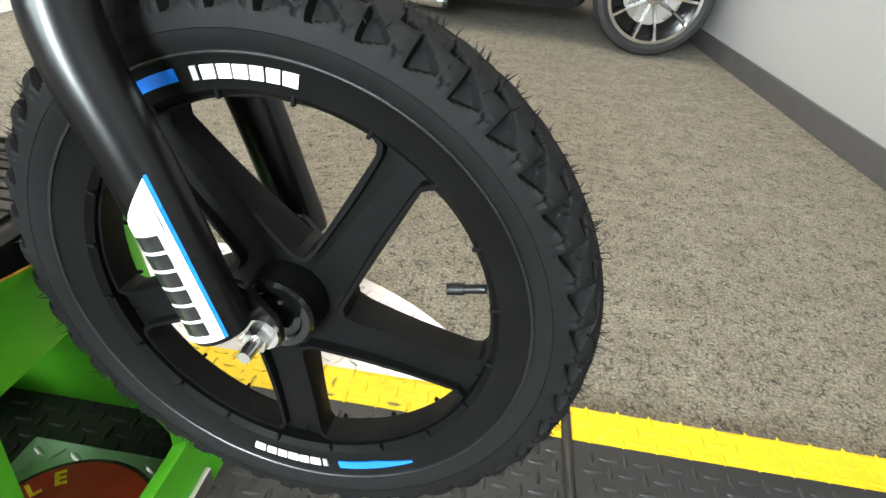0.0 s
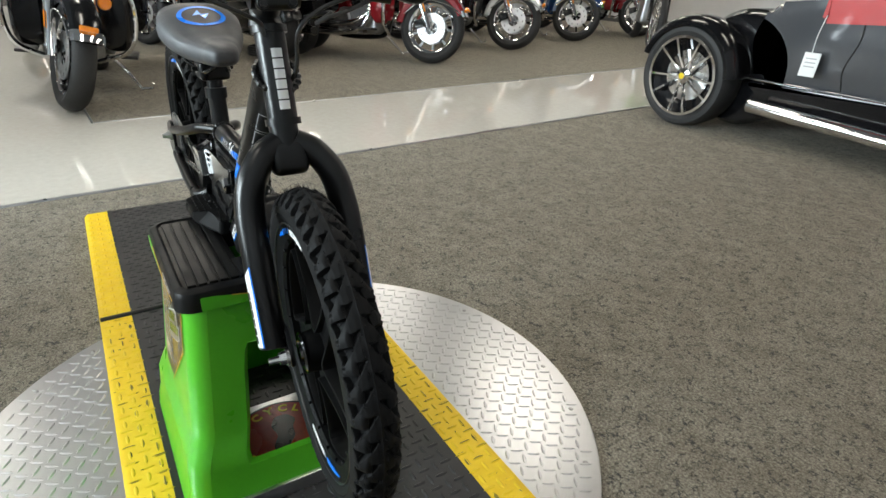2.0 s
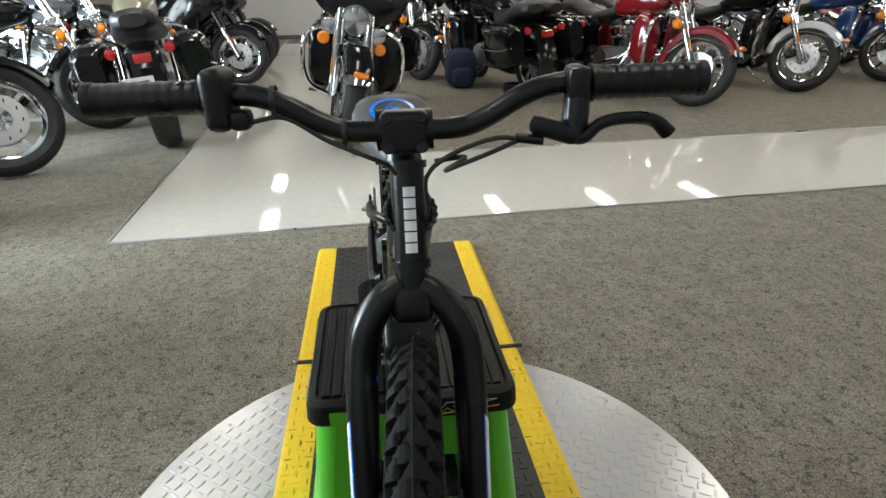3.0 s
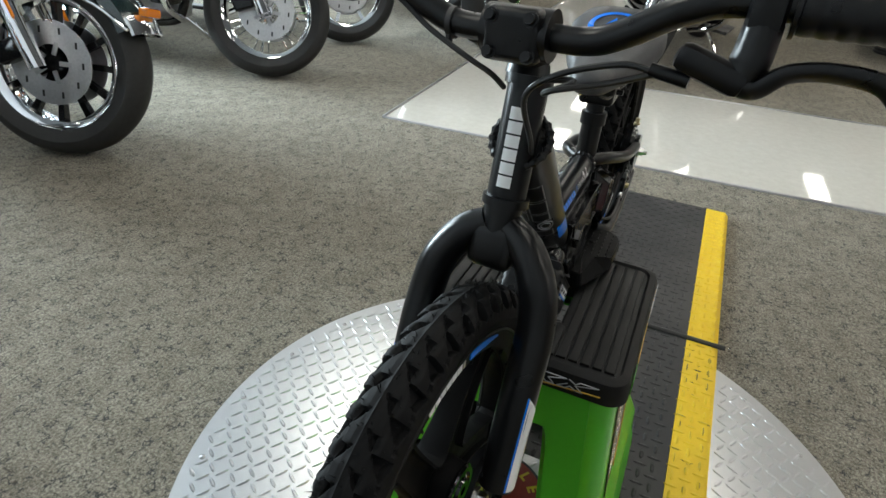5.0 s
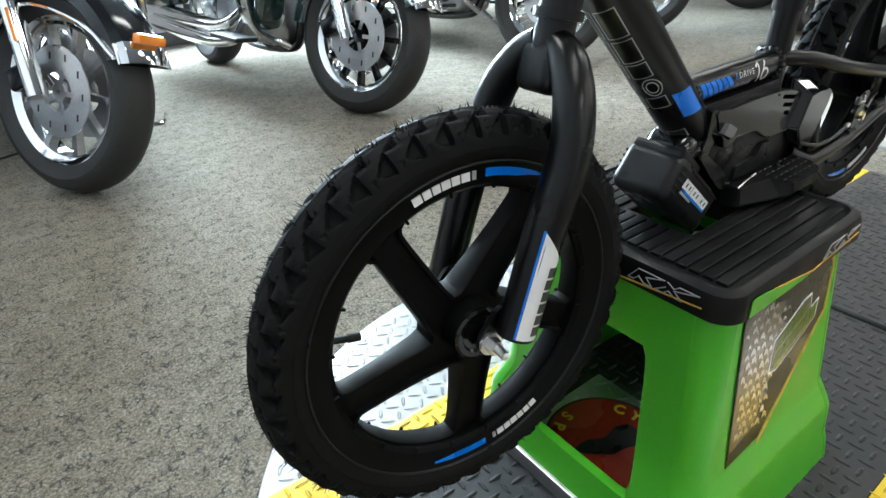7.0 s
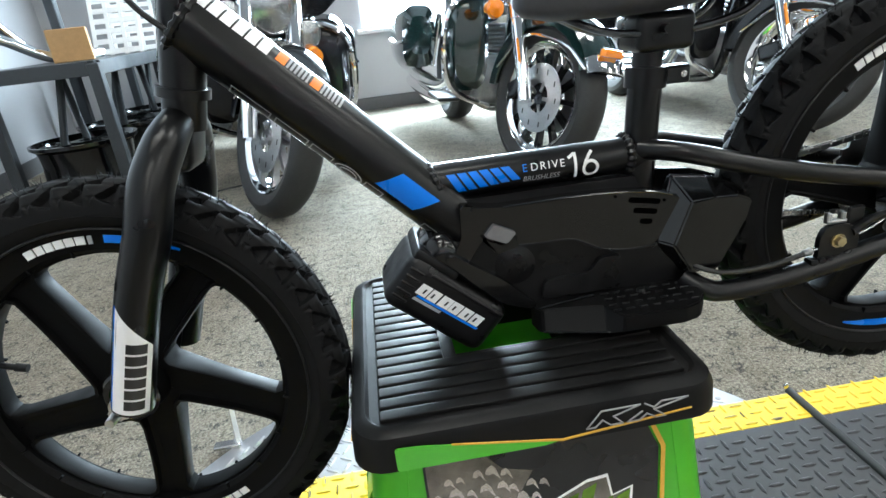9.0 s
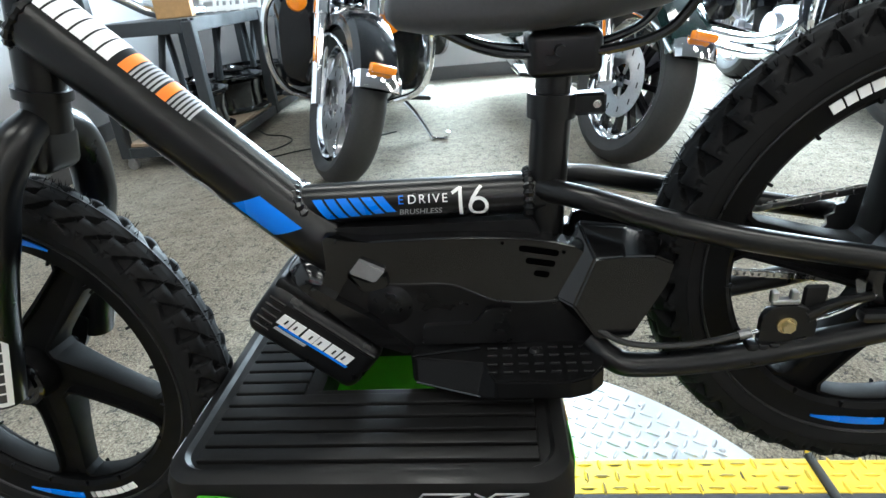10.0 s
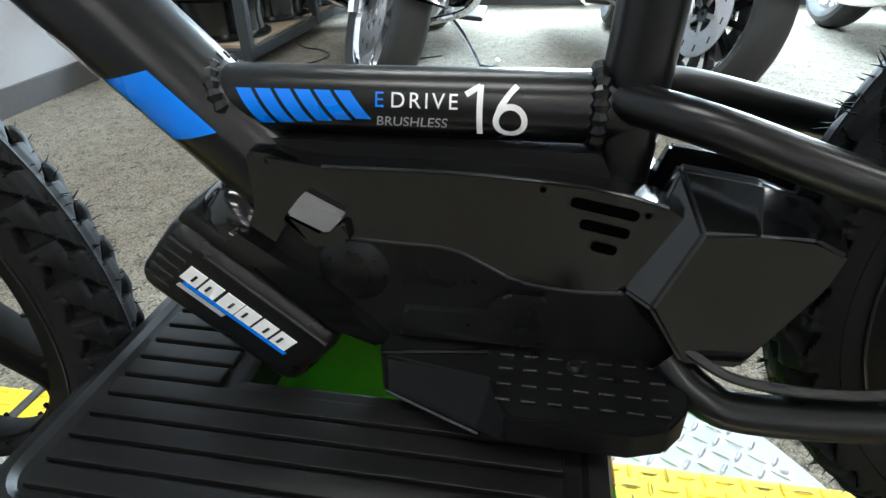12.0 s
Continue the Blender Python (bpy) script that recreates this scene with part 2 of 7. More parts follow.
def tube(bm, pts, r, seg=12, per=8, flat=1.0, closed=False):
    """A round bar along a smooth path; r a number or one radius for each given point."""
    n_in = len(pts)
    path = curve_points(pts, per) if per else [Vector(q) for q in pts]
    loops = []
    up = None
    for i, q in enumerate(path):
        d = (path[min(i + 1, len(path) - 1)] - path[max(i - 1, 0)]).normalized()
        if up is None:
            up = d.orthogonal().normalized()
        up = (up - d * up.dot(d)).normalized()
        side = d.cross(up)
        if isinstance(r, (int, float)):
            rad = r
        else:
            f = i / (len(path) - 1) * (n_in - 1)
            k = min(int(f), n_in - 2)
            rad = r[k] + (r[k + 1] - r[k]) * (f - k)
        loops.append([q + (up * math.cos(a) * flat + side * math.sin(a)) * rad for a in [2 * math.pi * j / seg for j in range(seg)]])
    rings(bm, loops)


def cyl(bm, p0, p1, r0, r1=None, seg=16):
    tube(bm, [p0, p1], [r0, r0 if r1 is None else r1], seg, per=0)


def lathe(bm, profile, seg=48, centre=(0, 0, 0), closed=True, axis="y"):
    """Turn a profile of (radius, height) about an axis."""
    c = Vector(centre)
    loops = []
    for j in range(seg):
        a = 2 * math.pi * j / seg
        loop = []
        for r, h in profile:
            if axis == "y":
                loop.append(c + Vector((r * math.cos(a), h, r * math.sin(a))))
            elif axis == "z":
                loop.append(c + Vector((r * math.cos(a), r * math.sin(a), h)))
            else:
                loop.append(c + Vector((h, r * math.cos(a), r * math.sin(a))))
        loops.append([bm.verts.new(p) for p in loop])
    n = len(profile)
    for j in range(seg):
        a, b = loops[j], loops[(j + 1) % seg]
        for i in range(n if closed else n - 1):
            k = (i + 1) % n
            bm.faces.new((a[i], a[k], b[k], b[i]))


def prism(bm, poly, y0, y1, bevel=0.0, seg=2):
    """A side outline of (x, z), made thick from y0 to y1."""
    a = [bm.verts.new((x, y0, z)) for x, z in poly]
    b = [bm.verts.new((x, y1, z)) for x, z in poly]
    n = len(poly)
    fs = [bm.faces.new(a), bm.faces.new(b[::-1])]
    for i in range(n):
        fs.append(bm.faces.new((a[i], a[(i + 1) % n], b[(i + 1) % n], b[i])))
    if bevel:
        edges = {e for f in fs[:2] for e in f.edges}
        bmesh.ops.bevel(bm, geom=list(edges), offset=bevel, segments=seg, affect="EDGES", profile=0.5)


def rounded(poly, r, n=4):
    """Round the corners of an outline."""
    out = []
    m = len(poly)
    for i in range(m):
        p, a, b = Vector(poly[i]), Vector(poly[i - 1]), Vector(poly[(i + 1) % m])
        da, db = a - p, b - p
        rr = min(r, da.length * 0.45, db.length * 0.45)
        s, e = p + da.normalized() * rr, p + db.normalized() * rr
        for k in range(n + 1):
            t = k / n
            out.append(tuple(s * (1 - t) ** 2 + p * 2 * t * (1 - t) + e * t * t))
    return out


def bolt_head(bm, p, axis, r, h, seg=6):
    p, axis = Vector(p), Vector(axis).normalized()
    cyl(bm, p, p + axis * h * 0.3, r * 1.35, r * 1.35, 16)
    cyl(bm, p + axis * h * 0.3, p + axis * h, r, r * 0.92, seg)


# ---- the room ----
TURN = 3.4          # the building stands turned a little against the mat
HALL = pose(0, 0, 0, 0, 0, TURN)


def quad_slab(name, corners, z0, z1, material, label, kind="structure", category=""):
    bm = B()
    a = [bm.verts.new((x, y, z0)) for x, y in corners]
    b = [bm.verts.new((x, y, z1)) for x, y in corners]
    n = len(corners)
    bm.faces.new(a)
    bm.faces.new(b)
    for i in range(n):
        bm.faces.new((a[i], a[(i + 1) % n], b[(i + 1) % n], b[i]))
    return tagged(part(name, bm, material), label, category, kind=kind)


def hall_pts(pts):
    return [tuple((HALL @ Vector((x, y, 0)))[:2]) for x, y in pts]


X0, X1, Y0, Y1, H = -1.40, 15.0, -9.5, 4.40, 3.3
quad_slab("floor", hall_pts([(X0 - 0.6, Y0 - 0.3), (X1 + 0.3, Y0 - 0.3), (X1 + 0.3, Y1 + 0.3), (X0 - 0.6, Y1 + 0.3)]), -0.1, 0.0, CARPET,
          "grey-brown loop-pile showroom carpet with dark flecks", category="carpet")
TX0, TX1, TY1, TY0 = 2.04, 3.27, 1.08, 0.0
quad_slab("floor_tile_band", hall_pts([(TX0, Y0), (TX1, Y0), (TX1, TY0), (X1, TY0), (X1, TY1), (TX0, TY1)]), 0.0, 0.003, TILE,
          "glossy pale beige vinyl walkway between the carpets", category="tile floor")
# thin metal strips where carpet and walkway meet
bm = B()
for (a, b) in (((TX0, Y0), (TX0, TY1)), ((TX1, Y0), (TX1, TY0)), ((TX1, TY0), (X1, TY0)), ((TX0, TY1), (X1, TY1))):
    (ax, ay), (bx, by) = hall_pts([a, b])
    tube(bm, [(ax, ay, 0.001), (bx, by, 0.001)], 0.008, 8, per=0, flat=1)
tagged(part("trim_carpet_edge", bm, DULL_METAL), "dull metal edge strip between carpet and walkway", "edge strip", kind="structure")


def wall_boxes(name, boxes, material, label):
    bm = B()
    for (x0, x1, y0, y1, z0, z1) in boxes:
        rbox(bm, ((x0 + x1) / 2, (y0 + y1) / 2, (z0 + z1) / 2), (x1 - x0, y1 - y0, z1 - z0))
    ob = part(name, bm, material)
    ob.matrix_basis = HALL
    return tagged(ob, label, "wall", kind="structure")


STEP_Y = 2.48       # the back wall steps back here
WX0, WX1, WZ0, WZ1 = 0.56, 2.1, 0.62, 2.3
WX2, WX3 = 2.6, 5.6
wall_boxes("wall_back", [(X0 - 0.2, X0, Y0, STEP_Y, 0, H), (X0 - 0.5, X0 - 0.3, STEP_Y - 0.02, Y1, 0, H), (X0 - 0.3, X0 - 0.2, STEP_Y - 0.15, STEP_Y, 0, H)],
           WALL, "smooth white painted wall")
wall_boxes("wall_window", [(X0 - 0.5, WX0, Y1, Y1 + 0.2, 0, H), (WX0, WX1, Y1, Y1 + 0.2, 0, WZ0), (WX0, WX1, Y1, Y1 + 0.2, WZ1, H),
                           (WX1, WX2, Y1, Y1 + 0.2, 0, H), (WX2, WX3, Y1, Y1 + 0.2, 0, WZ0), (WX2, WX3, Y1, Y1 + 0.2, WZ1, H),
                           (WX3, X1, Y1, Y1 + 0.2, 0, H)], WALL, "white wall with a shop window and a second opening added for light")
wall_boxes("wall_far", [(X1, X1 + 0.2, Y0, Y1, 0, H)], WALL_FAR, "unseen grey far wall, toned to bounce light back")
wall_boxes("wall_side", [(X0, X1, Y0 - 0.2, Y0, 0, H)], WALL_FAR, "unseen grey side wall, toned to bounce light back")
bm = B()
rbox(bm, ((X0 + X1) / 2, (Y0 + Y1) / 2, H + 0.05), (X1 - X0 + 1.2, Y1 - Y0 + 0.6, 0.1))
ob = part("ceiling", bm, CEILING)
ob.matrix_basis = HALL
tagged(ob, "unseen ceiling, kept dark to reflect little light", "ceiling", kind="structure")
bm = B()
for (x0, x1, y0, y1) in ((X0, X0 + 0.012, Y0, STEP_Y), (X0 - 0.3, X0 - 0.288, STEP_Y, Y1), (X0 - 0.3, X1, Y1 - 0.012, Y1), (X1 - 0.012, X1, Y0, Y1 - 0.013), (X0 + 0.013, X1, Y0, Y0 + 0.012)):
    rbox(bm, ((x0 + x1) / 2, (y0 + y1) / 2, 0.051), (x1 - x0, y1 - y0, 0.102), 0.003, 1)
ob = part("baseboard", bm, BASEBOARD)
ob.matrix_basis = HALL
tagged(ob, "dark grey rubber baseboard along the walls", "baseboard", kind="structure")

WINDOW_FRAME = grainy("window_frame_paint", (0.6, 0.6, 0.6), 0.4, 80, 0.06, 0.0)
GLASS = mat("window_glass", (1, 1, 1), 0.0)
GLASS.node_tree.nodes["Principled BSDF"].inputs["Transmission Weight"].default_value = 1.0
GLASS.node_tree.nodes["Principled BSDF"].inputs["IOR"].default_value = 1.05


def shop_window(name, x0, x1, z0, z1, bars, power):
    root = thing(name, HALL @ pose(0, Y1, 0), "wide shop window in a pale metal frame", "window", kind="structure")
    bm = B()
    for (a, b, c, d) in ((x0, x1, z0, z0 + 0.05), (x0, x1, z1 - 0.05, z1), (x0, x0 + 0.05, z0 + 0.05, z1 - 0.05), (x1 - 0.05, x1, z0 + 0.05, z1 - 0.05)):
        rbox(bm, ((a + b) / 2, 0.1, (c + d) / 2), (b - a, 0.07, d - c), 0.004, 1)
    for k in range(1, bars + 1):
        x = x0 + (x1 - x0) * k / (bars + 1)
        rbox(bm, (x, 0.1, (z0 + z1) / 2), (0.05, 0.06, z1 - z0 - 0.1), 0.004, 1)
    part("window_frame", bm, WINDOW_FRAME, root)
    bm = B()
    rbox(bm, ((x0 + x1) / 2, -0.01, z0 - 0.016), (x1 - x0 + 0.08, 0.11, 0.03), 0.006)
    part("window_sill", bm, WINDOW_FRAME, root)
    for k in range(bars + 1):
        a = x0 + (x1 - x0) * k / (bars + 1) + 0.025
        b = x0 + (x1 - x0) * (k + 1) / (bars + 1) - 0.025
        bm = B()
        rbox(bm, ((a + b) / 2, 0.1, (z0 + z1) / 2), (b - a, 0.006, z1 - z0 - 0.1))
        g = part("pane", bm, GLASS, root)
        g.visible_shadow = False
    lamp = new("window_daylight", bpy.data.lights.new("window_daylight", "AREA"))
    lamp.data.shape, lamp.data.size, lamp.data.size_y = "RECTANGLE", x1 - x0 - 0.1, z1 - z0 - 0.1
    lamp.data.energy = power * (x1 - x0) * (z1 - z0)
    lamp.data.color = (0.78, 0.93, 1.0)
    lamp.matrix_world = HALL @ pose((x0 + x1) / 2, Y1 + 0.04, (z0 + z1) / 2, -90, 0, 0)


shop_window("window_1", WX0, WX1, WZ0, WZ1, 1, 235)
# second window is unseen, added to light the floor further along
shop_window("added_window", WX2, WX3, WZ0, WZ1, 2, 75)

# street outside: a glowing sheet in place of daylight, bright through the glass
bm = B()
rbox(bm, (6, Y1 + 14, 3), (60, 0.1, 14))
STREET_GLOW = mat("street_glow", (0.9, 0.93, 0.95), 1.0)
STREET_GLOW.node_tree.nodes["Principled BSDF"].inputs["Emission Color"].default_value = (0.93, 0.97, 1.0, 1)
STREET_GLOW.node_tree.nodes["Principled BSDF"].inputs["Emission Strength"].default_value = 2.2
tagged(part("backdrop", bm, STREET_GLOW), "glowing sheet in place of the bright overcast street outside", "backdrop", kind="structure")
bm = B()
rbox(bm, (6, Y1 + 7.5, -0.2), (60, 14, 0.1))
tagged(part("ground", bm, grainy("asphalt", (0.12, 0.12, 0.12), 0.9)), "grey asphalt outside the windows", "asphalt", kind="structure")

# ceiling troffers
TUBE = mat("lit_diffuser", (0.9, 0.9, 0.88), 0.5)
TUBE.node_tree.nodes["Principled BSDF"].inputs["Emission Color"].default_value = (1.0, 0.95, 0.84, 1)
TUBE.node_tree.nodes["Principled BSDF"].inputs["Emission Strength"].default_value = 20.0
light0 = thing("ceiling_light", pose(0, 0, H - 0.001), "lit fluorescent ceiling troffer with a white frame", "ceiling light", "ceiling lights", "structure")
bm = B()
for sx in (-1, 1):
    rbox(bm, (sx * 0.6, 0, -0.015), (0.03, 0.36, 0.03), 0.003, 1)
    rbox(bm, (0, sx * 0.17, -0.015), (1.17, 0.03, 0.03), 0.003, 1)
part("frame", bm, WINDOW_FRAME, light0)
bm = B()
rbox(bm, (0, 0, -0.012), (1.16, 0.30, 0.01))
part("diffuser", bm, TUBE, light0)
LIGHTS = [(x, y) for x in (0.0, 2.8, 5.6, 8.4, 11.2, 14.0) for y in (1.6, -0.8, -3.2, -5.6, -8.0)]
for i, (x, y) in enumerate(LIGHTS):
    m = HALL @ pose(x, y, H - 0.001)
    if i == 0:
        light0.matrix_basis = m
    else:
        copy_thing(light0, m)


# ---- turntable and mat ----
def lugs(spots, length, width, height, z):
    """Raised tread bars: spots are (x, y, angle)."""
    verts, faces = [], []
    for x, y, a in spots:
        ca, sa = math.cos(a), math.sin(a)
        k = len(verts)
        for u, v, h in ((-0.5, 0, 0), (-0.2, -0.5, 0), (0.2, -0.5, 0), (0.5, 0, 0), (0.2, 0.5, 0), (-0.2, 0.5, 0), (-0.28, -0.16, 1), (0.28, -0.16, 1), (0.28, 0.16, 1), (-0.28, 0.16, 1)):
            px, py = u * length, v * width
            verts.append((x + px * ca - py * sa, y + px * sa + py * ca, z + h * height))
        faces += [(k, k + 1, k + 6), (k + 1, k + 2, k + 7, k + 6), (k + 2, k + 3, k + 7), (k + 3, k + 4, k + 8), (k + 4, k + 5, k + 9, k + 8), (k + 5, k, k + 9),
                  (k, k + 6, k + 9), (k + 3, k + 8, k + 7), (k + 6, k + 7, k + 8, k + 9)]
    return verts, faces


def lug_part(name, spots, length, width, height, z, material, parent):
    me = bpy.data.meshes.new(name)
    v, f = lugs(spots, length, width, height, z)
    me.from_pydata(v, [], f)
    me.materials.append(material)
    me.shade_smooth()
    me.set_sharp_from_angle(angle=radians(18))
    ob = new(name, me)
    ob.parent = parent
    return tagged(ob, kind="stuff")


def tread_spots(x0, x1, y0, y1, pitch, turn, keep):
    out = []
    n = int(max(x1 - x0, y1 - y0) / pitch) + 2
    for i in range(-n, n):
        for j in range(-n, n):
            x, y = (x0 + x1) / 2 + i * pitch, (y0 + y1) / 2 + j * pitch
            if x0 < x < x1 and y0 < y < y1 and keep(x, y):
                out.append((x, y, turn + (0.785 if (i + j) % 2 else -0.785)))
    return out


DX, DY, DR = 0.35, -0.01, 0.612
disc = thing("turntable", pose(DX, DY, 0.0005), "round bright aluminium tread-plate turntable on the carpet", "turntable")
bm = B()
lathe(bm, [(0.0005, 0), (DR - 0.002, 0), (DR, 0.0015), (DR, 0.0045), (DR - 0.0015, 0.006), (0.0005, 0.006)], 160, axis="z", closed=False)
part("plate", bm, ALUMINIUM, disc)
MY0, MY1 = -0.320, 0.303
lug_part("tread", tread_spots(-DR, DR, -DR, DR, 0.0235, 0.25, lambda x, y: x * x + y * y < (DR - 0.02) ** 2 and not (MY0 - 0.005 < y + DY < MY1 + 0.005)), 0.0275, 0.0066, 0.0022, 0.006, ALUMINIUM, disc)
for k in range(24):
    a = 2 * math.pi * (k + 0.35) / 24
    bm = B()
    lathe(bm, [(0.0002, 0.0022), (0.0035, 0.002), (0.0055, 0.0005), (0.0055, 0), (0.0002, 0)], 12, ((DR - 0.028) * math.cos(a), (DR - 0.028) * math.sin(a), 0.006), closed=False, axis="z")
    part("screw", bm, DULL_METAL, disc)

STRIP = 0.074
for (x0, x1, z0) in ((-1.08, -0.2685, 0.001), (-0.2635, 0.9435, 0.0068), (0.9485, 1.745, 0.001)):
    root = thing("floor_mat", pose((x0 + x1) / 2, (MY0 + MY1) / 2, z0), "black tread-pattern rubber mat with worn yellow safety borders", "floor mat", "floor mats")
    L, W, T = x1 - x0, MY1 - MY0, 0.0185 - z0
    inner = W / 2 - STRIP
    bm = B()
    rbox(bm, (0, 0, T / 2), (L, 2 * inner, T), 0.0012, 1)
    part("field", bm, MAT_BLACK, root)
    for sy in (-1, 1):
        bm = B()
        rings(bm, [[Vector((x, sy * (inner + 0.0002), 0)), Vector((x, sy * (W / 2), 0)), Vector((x, sy * (W / 2), T * 0.35)), Vector((x, sy * (W / 2 - 0.012), T)), Vector((x, sy * (inner + 0.0002), T))] for x in (-L / 2, L / 2)])
        part("yellow_border", bm, MAT_YELLOW, root)
        lug_part("border_tread", tread_spots(-L / 2 + 0.01, L / 2 - 0.01, min(sy * (inner + 0.008), sy * (W / 2 - 0.016)), max(sy * (inner + 0.008), sy * (W / 2 - 0.016)), 0.0235, 0.785, lambda x, y: True), 0.0265, 0.007, 0.0017, T, WORN_LUG if z0 > 0.005 else MAT_YELLOW, root)
    lug_part("field_tread", tread_spots(-L / 2 + 0.01, L / 2 - 0.01, -inner + 0.008, inner - 0.008, 0.0235, 0.785, lambda x, y: True), 0.027, 0.0072, 0.0020, T, MAT_BLACK, root)
for x in (-0.266, 0.946):
    root = thing("joint_bar", pose(x, (MY0 + MY1) / 2, 0.0185), "thin black bar across the joint of two mats", "joint bar", "joint bars")
    bm = B()
    rings(bm, [[Vector((0.0075 * math.cos(a), y, 0.0075 * math.sin(a) * (0.95 if a else 1) - 0.0)) for a in [math.pi * k / 8 for k in range(9)]] for y in (-0.325, 0.309)])
    part("bar", bm, CABLE, root)
    for sy in (-1, 1):
        bm = B()
        cyl(bm, (0, sy * 0.3175 - 0.008 + sy * 0.006, 0.004), (0, sy * 0.3175 - 0.008 + sy * 0.0105, 0.004), 0.0045, 0.004, 12)
        part("end_cap", bm, STEEL, root)

# round label on a small tread-plate box under the stool
SX, SY = 0.372, 0.021
root = thing("hub_box", pose(SX - 0.085, SY + 0.008, 0.0185), "small tread-plate box with a round red and black label", "hub box")
bm = B()
rbox(bm, (0, 0, 0.015), (0.225, 0.225, 0.03), 0.003)
part("box", bm, ALUMINIUM, root)
lug_part("tread", tread_spots(-0.106, 0.106, -0.106, 0.106, 0.0235, 0.3, lambda x, y: x * x + y * y > 0.0108), 0.024, 0.007, 0.0014, 0.03, ALUMINIUM, root)
bm = B()
lathe(bm, [(0.0005, 0), (0.097, 0), (0.097, 0.0018), (0.0005, 0.0018)], 64, (0, 0, 0.0302), closed=False, axis="z")
part("label_disc", bm, DARK_DECAL, root, "black round label")
bm = B()
lathe(bm, [(0.0005, 0), (0.092, 0), (0.092, 0.0006), (0.0005, 0.0006)], 64, (0, 0, 0.0322), closed=False, axis="z")
part("label_centre", bm, RED_DECAL, root, "dark red label field")
bm = B()
prism(bm, rounded([(-0.062, -0.004), (-0.03, -0.016), (0.0, -0.010), (0.026, -0.026), (0.05, -0.022), (0.058, 0.0), (0.044, 0.02), (0.02, 0.016), (-0.004, 0.022), (-0.03, 0.012)], 0.008), -0.0004, 0.0004)
bmesh.ops.transform(bm, matrix=Matrix.Translation((0, 0, 0.0334)) @ pose(0, 0, 0, 90, 0, 0), verts=bm.verts)
bmesh.ops.transform(bm, matrix=pose(0, 0, 0, 0, 0, -20), verts=bm.verts)
part("label_picture", bm, DARK_DECAL, root, "dark picture on the label")


def glyph(ch, size):
    """One letter as a thin flat mesh, centred on its middle."""
    cu = bpy.data.curves.new("letter", "FONT")
    cu.body, cu.size, cu.extrude, cu.offset = ch, size, 0.0003, 0.0009
    cu.resolution_u = 4
    tmp = bpy.data.objects.new("letter", cu)
    bm = B()
    bm.from_mesh(tmp.to_mesh())
    tmp.to_mesh_clear()
    bpy.data.objects.remove(tmp)
    w = max(v.co.x for v in bm.verts) + min(v.co.x for v in bm.verts)
    bmesh.ops.translate(bm, verts=bm.verts, vec=(-w / 2, -size * 0.36, 0))
    return bm


for word, mid, step, turn in (("CYCLE", -15, -20.5, -90), ("SPINNER", 157, 20.5, 90)):
    for i, ch in enumerate(word):
        a = mid + step * (i - (len(word) - 1) / 2)
        bm = glyph(ch, 0.026)
        bmesh.ops.transform(bm, matrix=Matrix.Translation((0.0765 * math.cos(radians(a)), 0.0765 * math.sin(radians(a)), 0.0334)) @ pose(0, 0, 0, 0, 0, a + turn), verts=bm.verts)
        part("letter", bm, YELLOW_DECAL, root, "yellow letter")


# ---- stool ----
ST, SB = 0.4285, 0.0195     # top of the cap, foot


def stool_half(z):
    """Half width of the flared body at height z."""
    pts = [(0.0, 0.196), (0.03, 0.192), (0.055, 0.186), (0.10, 0.182), (0.118, 0.176), (0.15, 0.164), (0.25, 0.1535), (0.40, 0.1385)]
    for (a, wa), (b, wb) in zip(pts, pts[1:]):
        if z <= b:
            return wa + (wb - wa) * (z - a) / (b - a)
    return pts[-1][1]


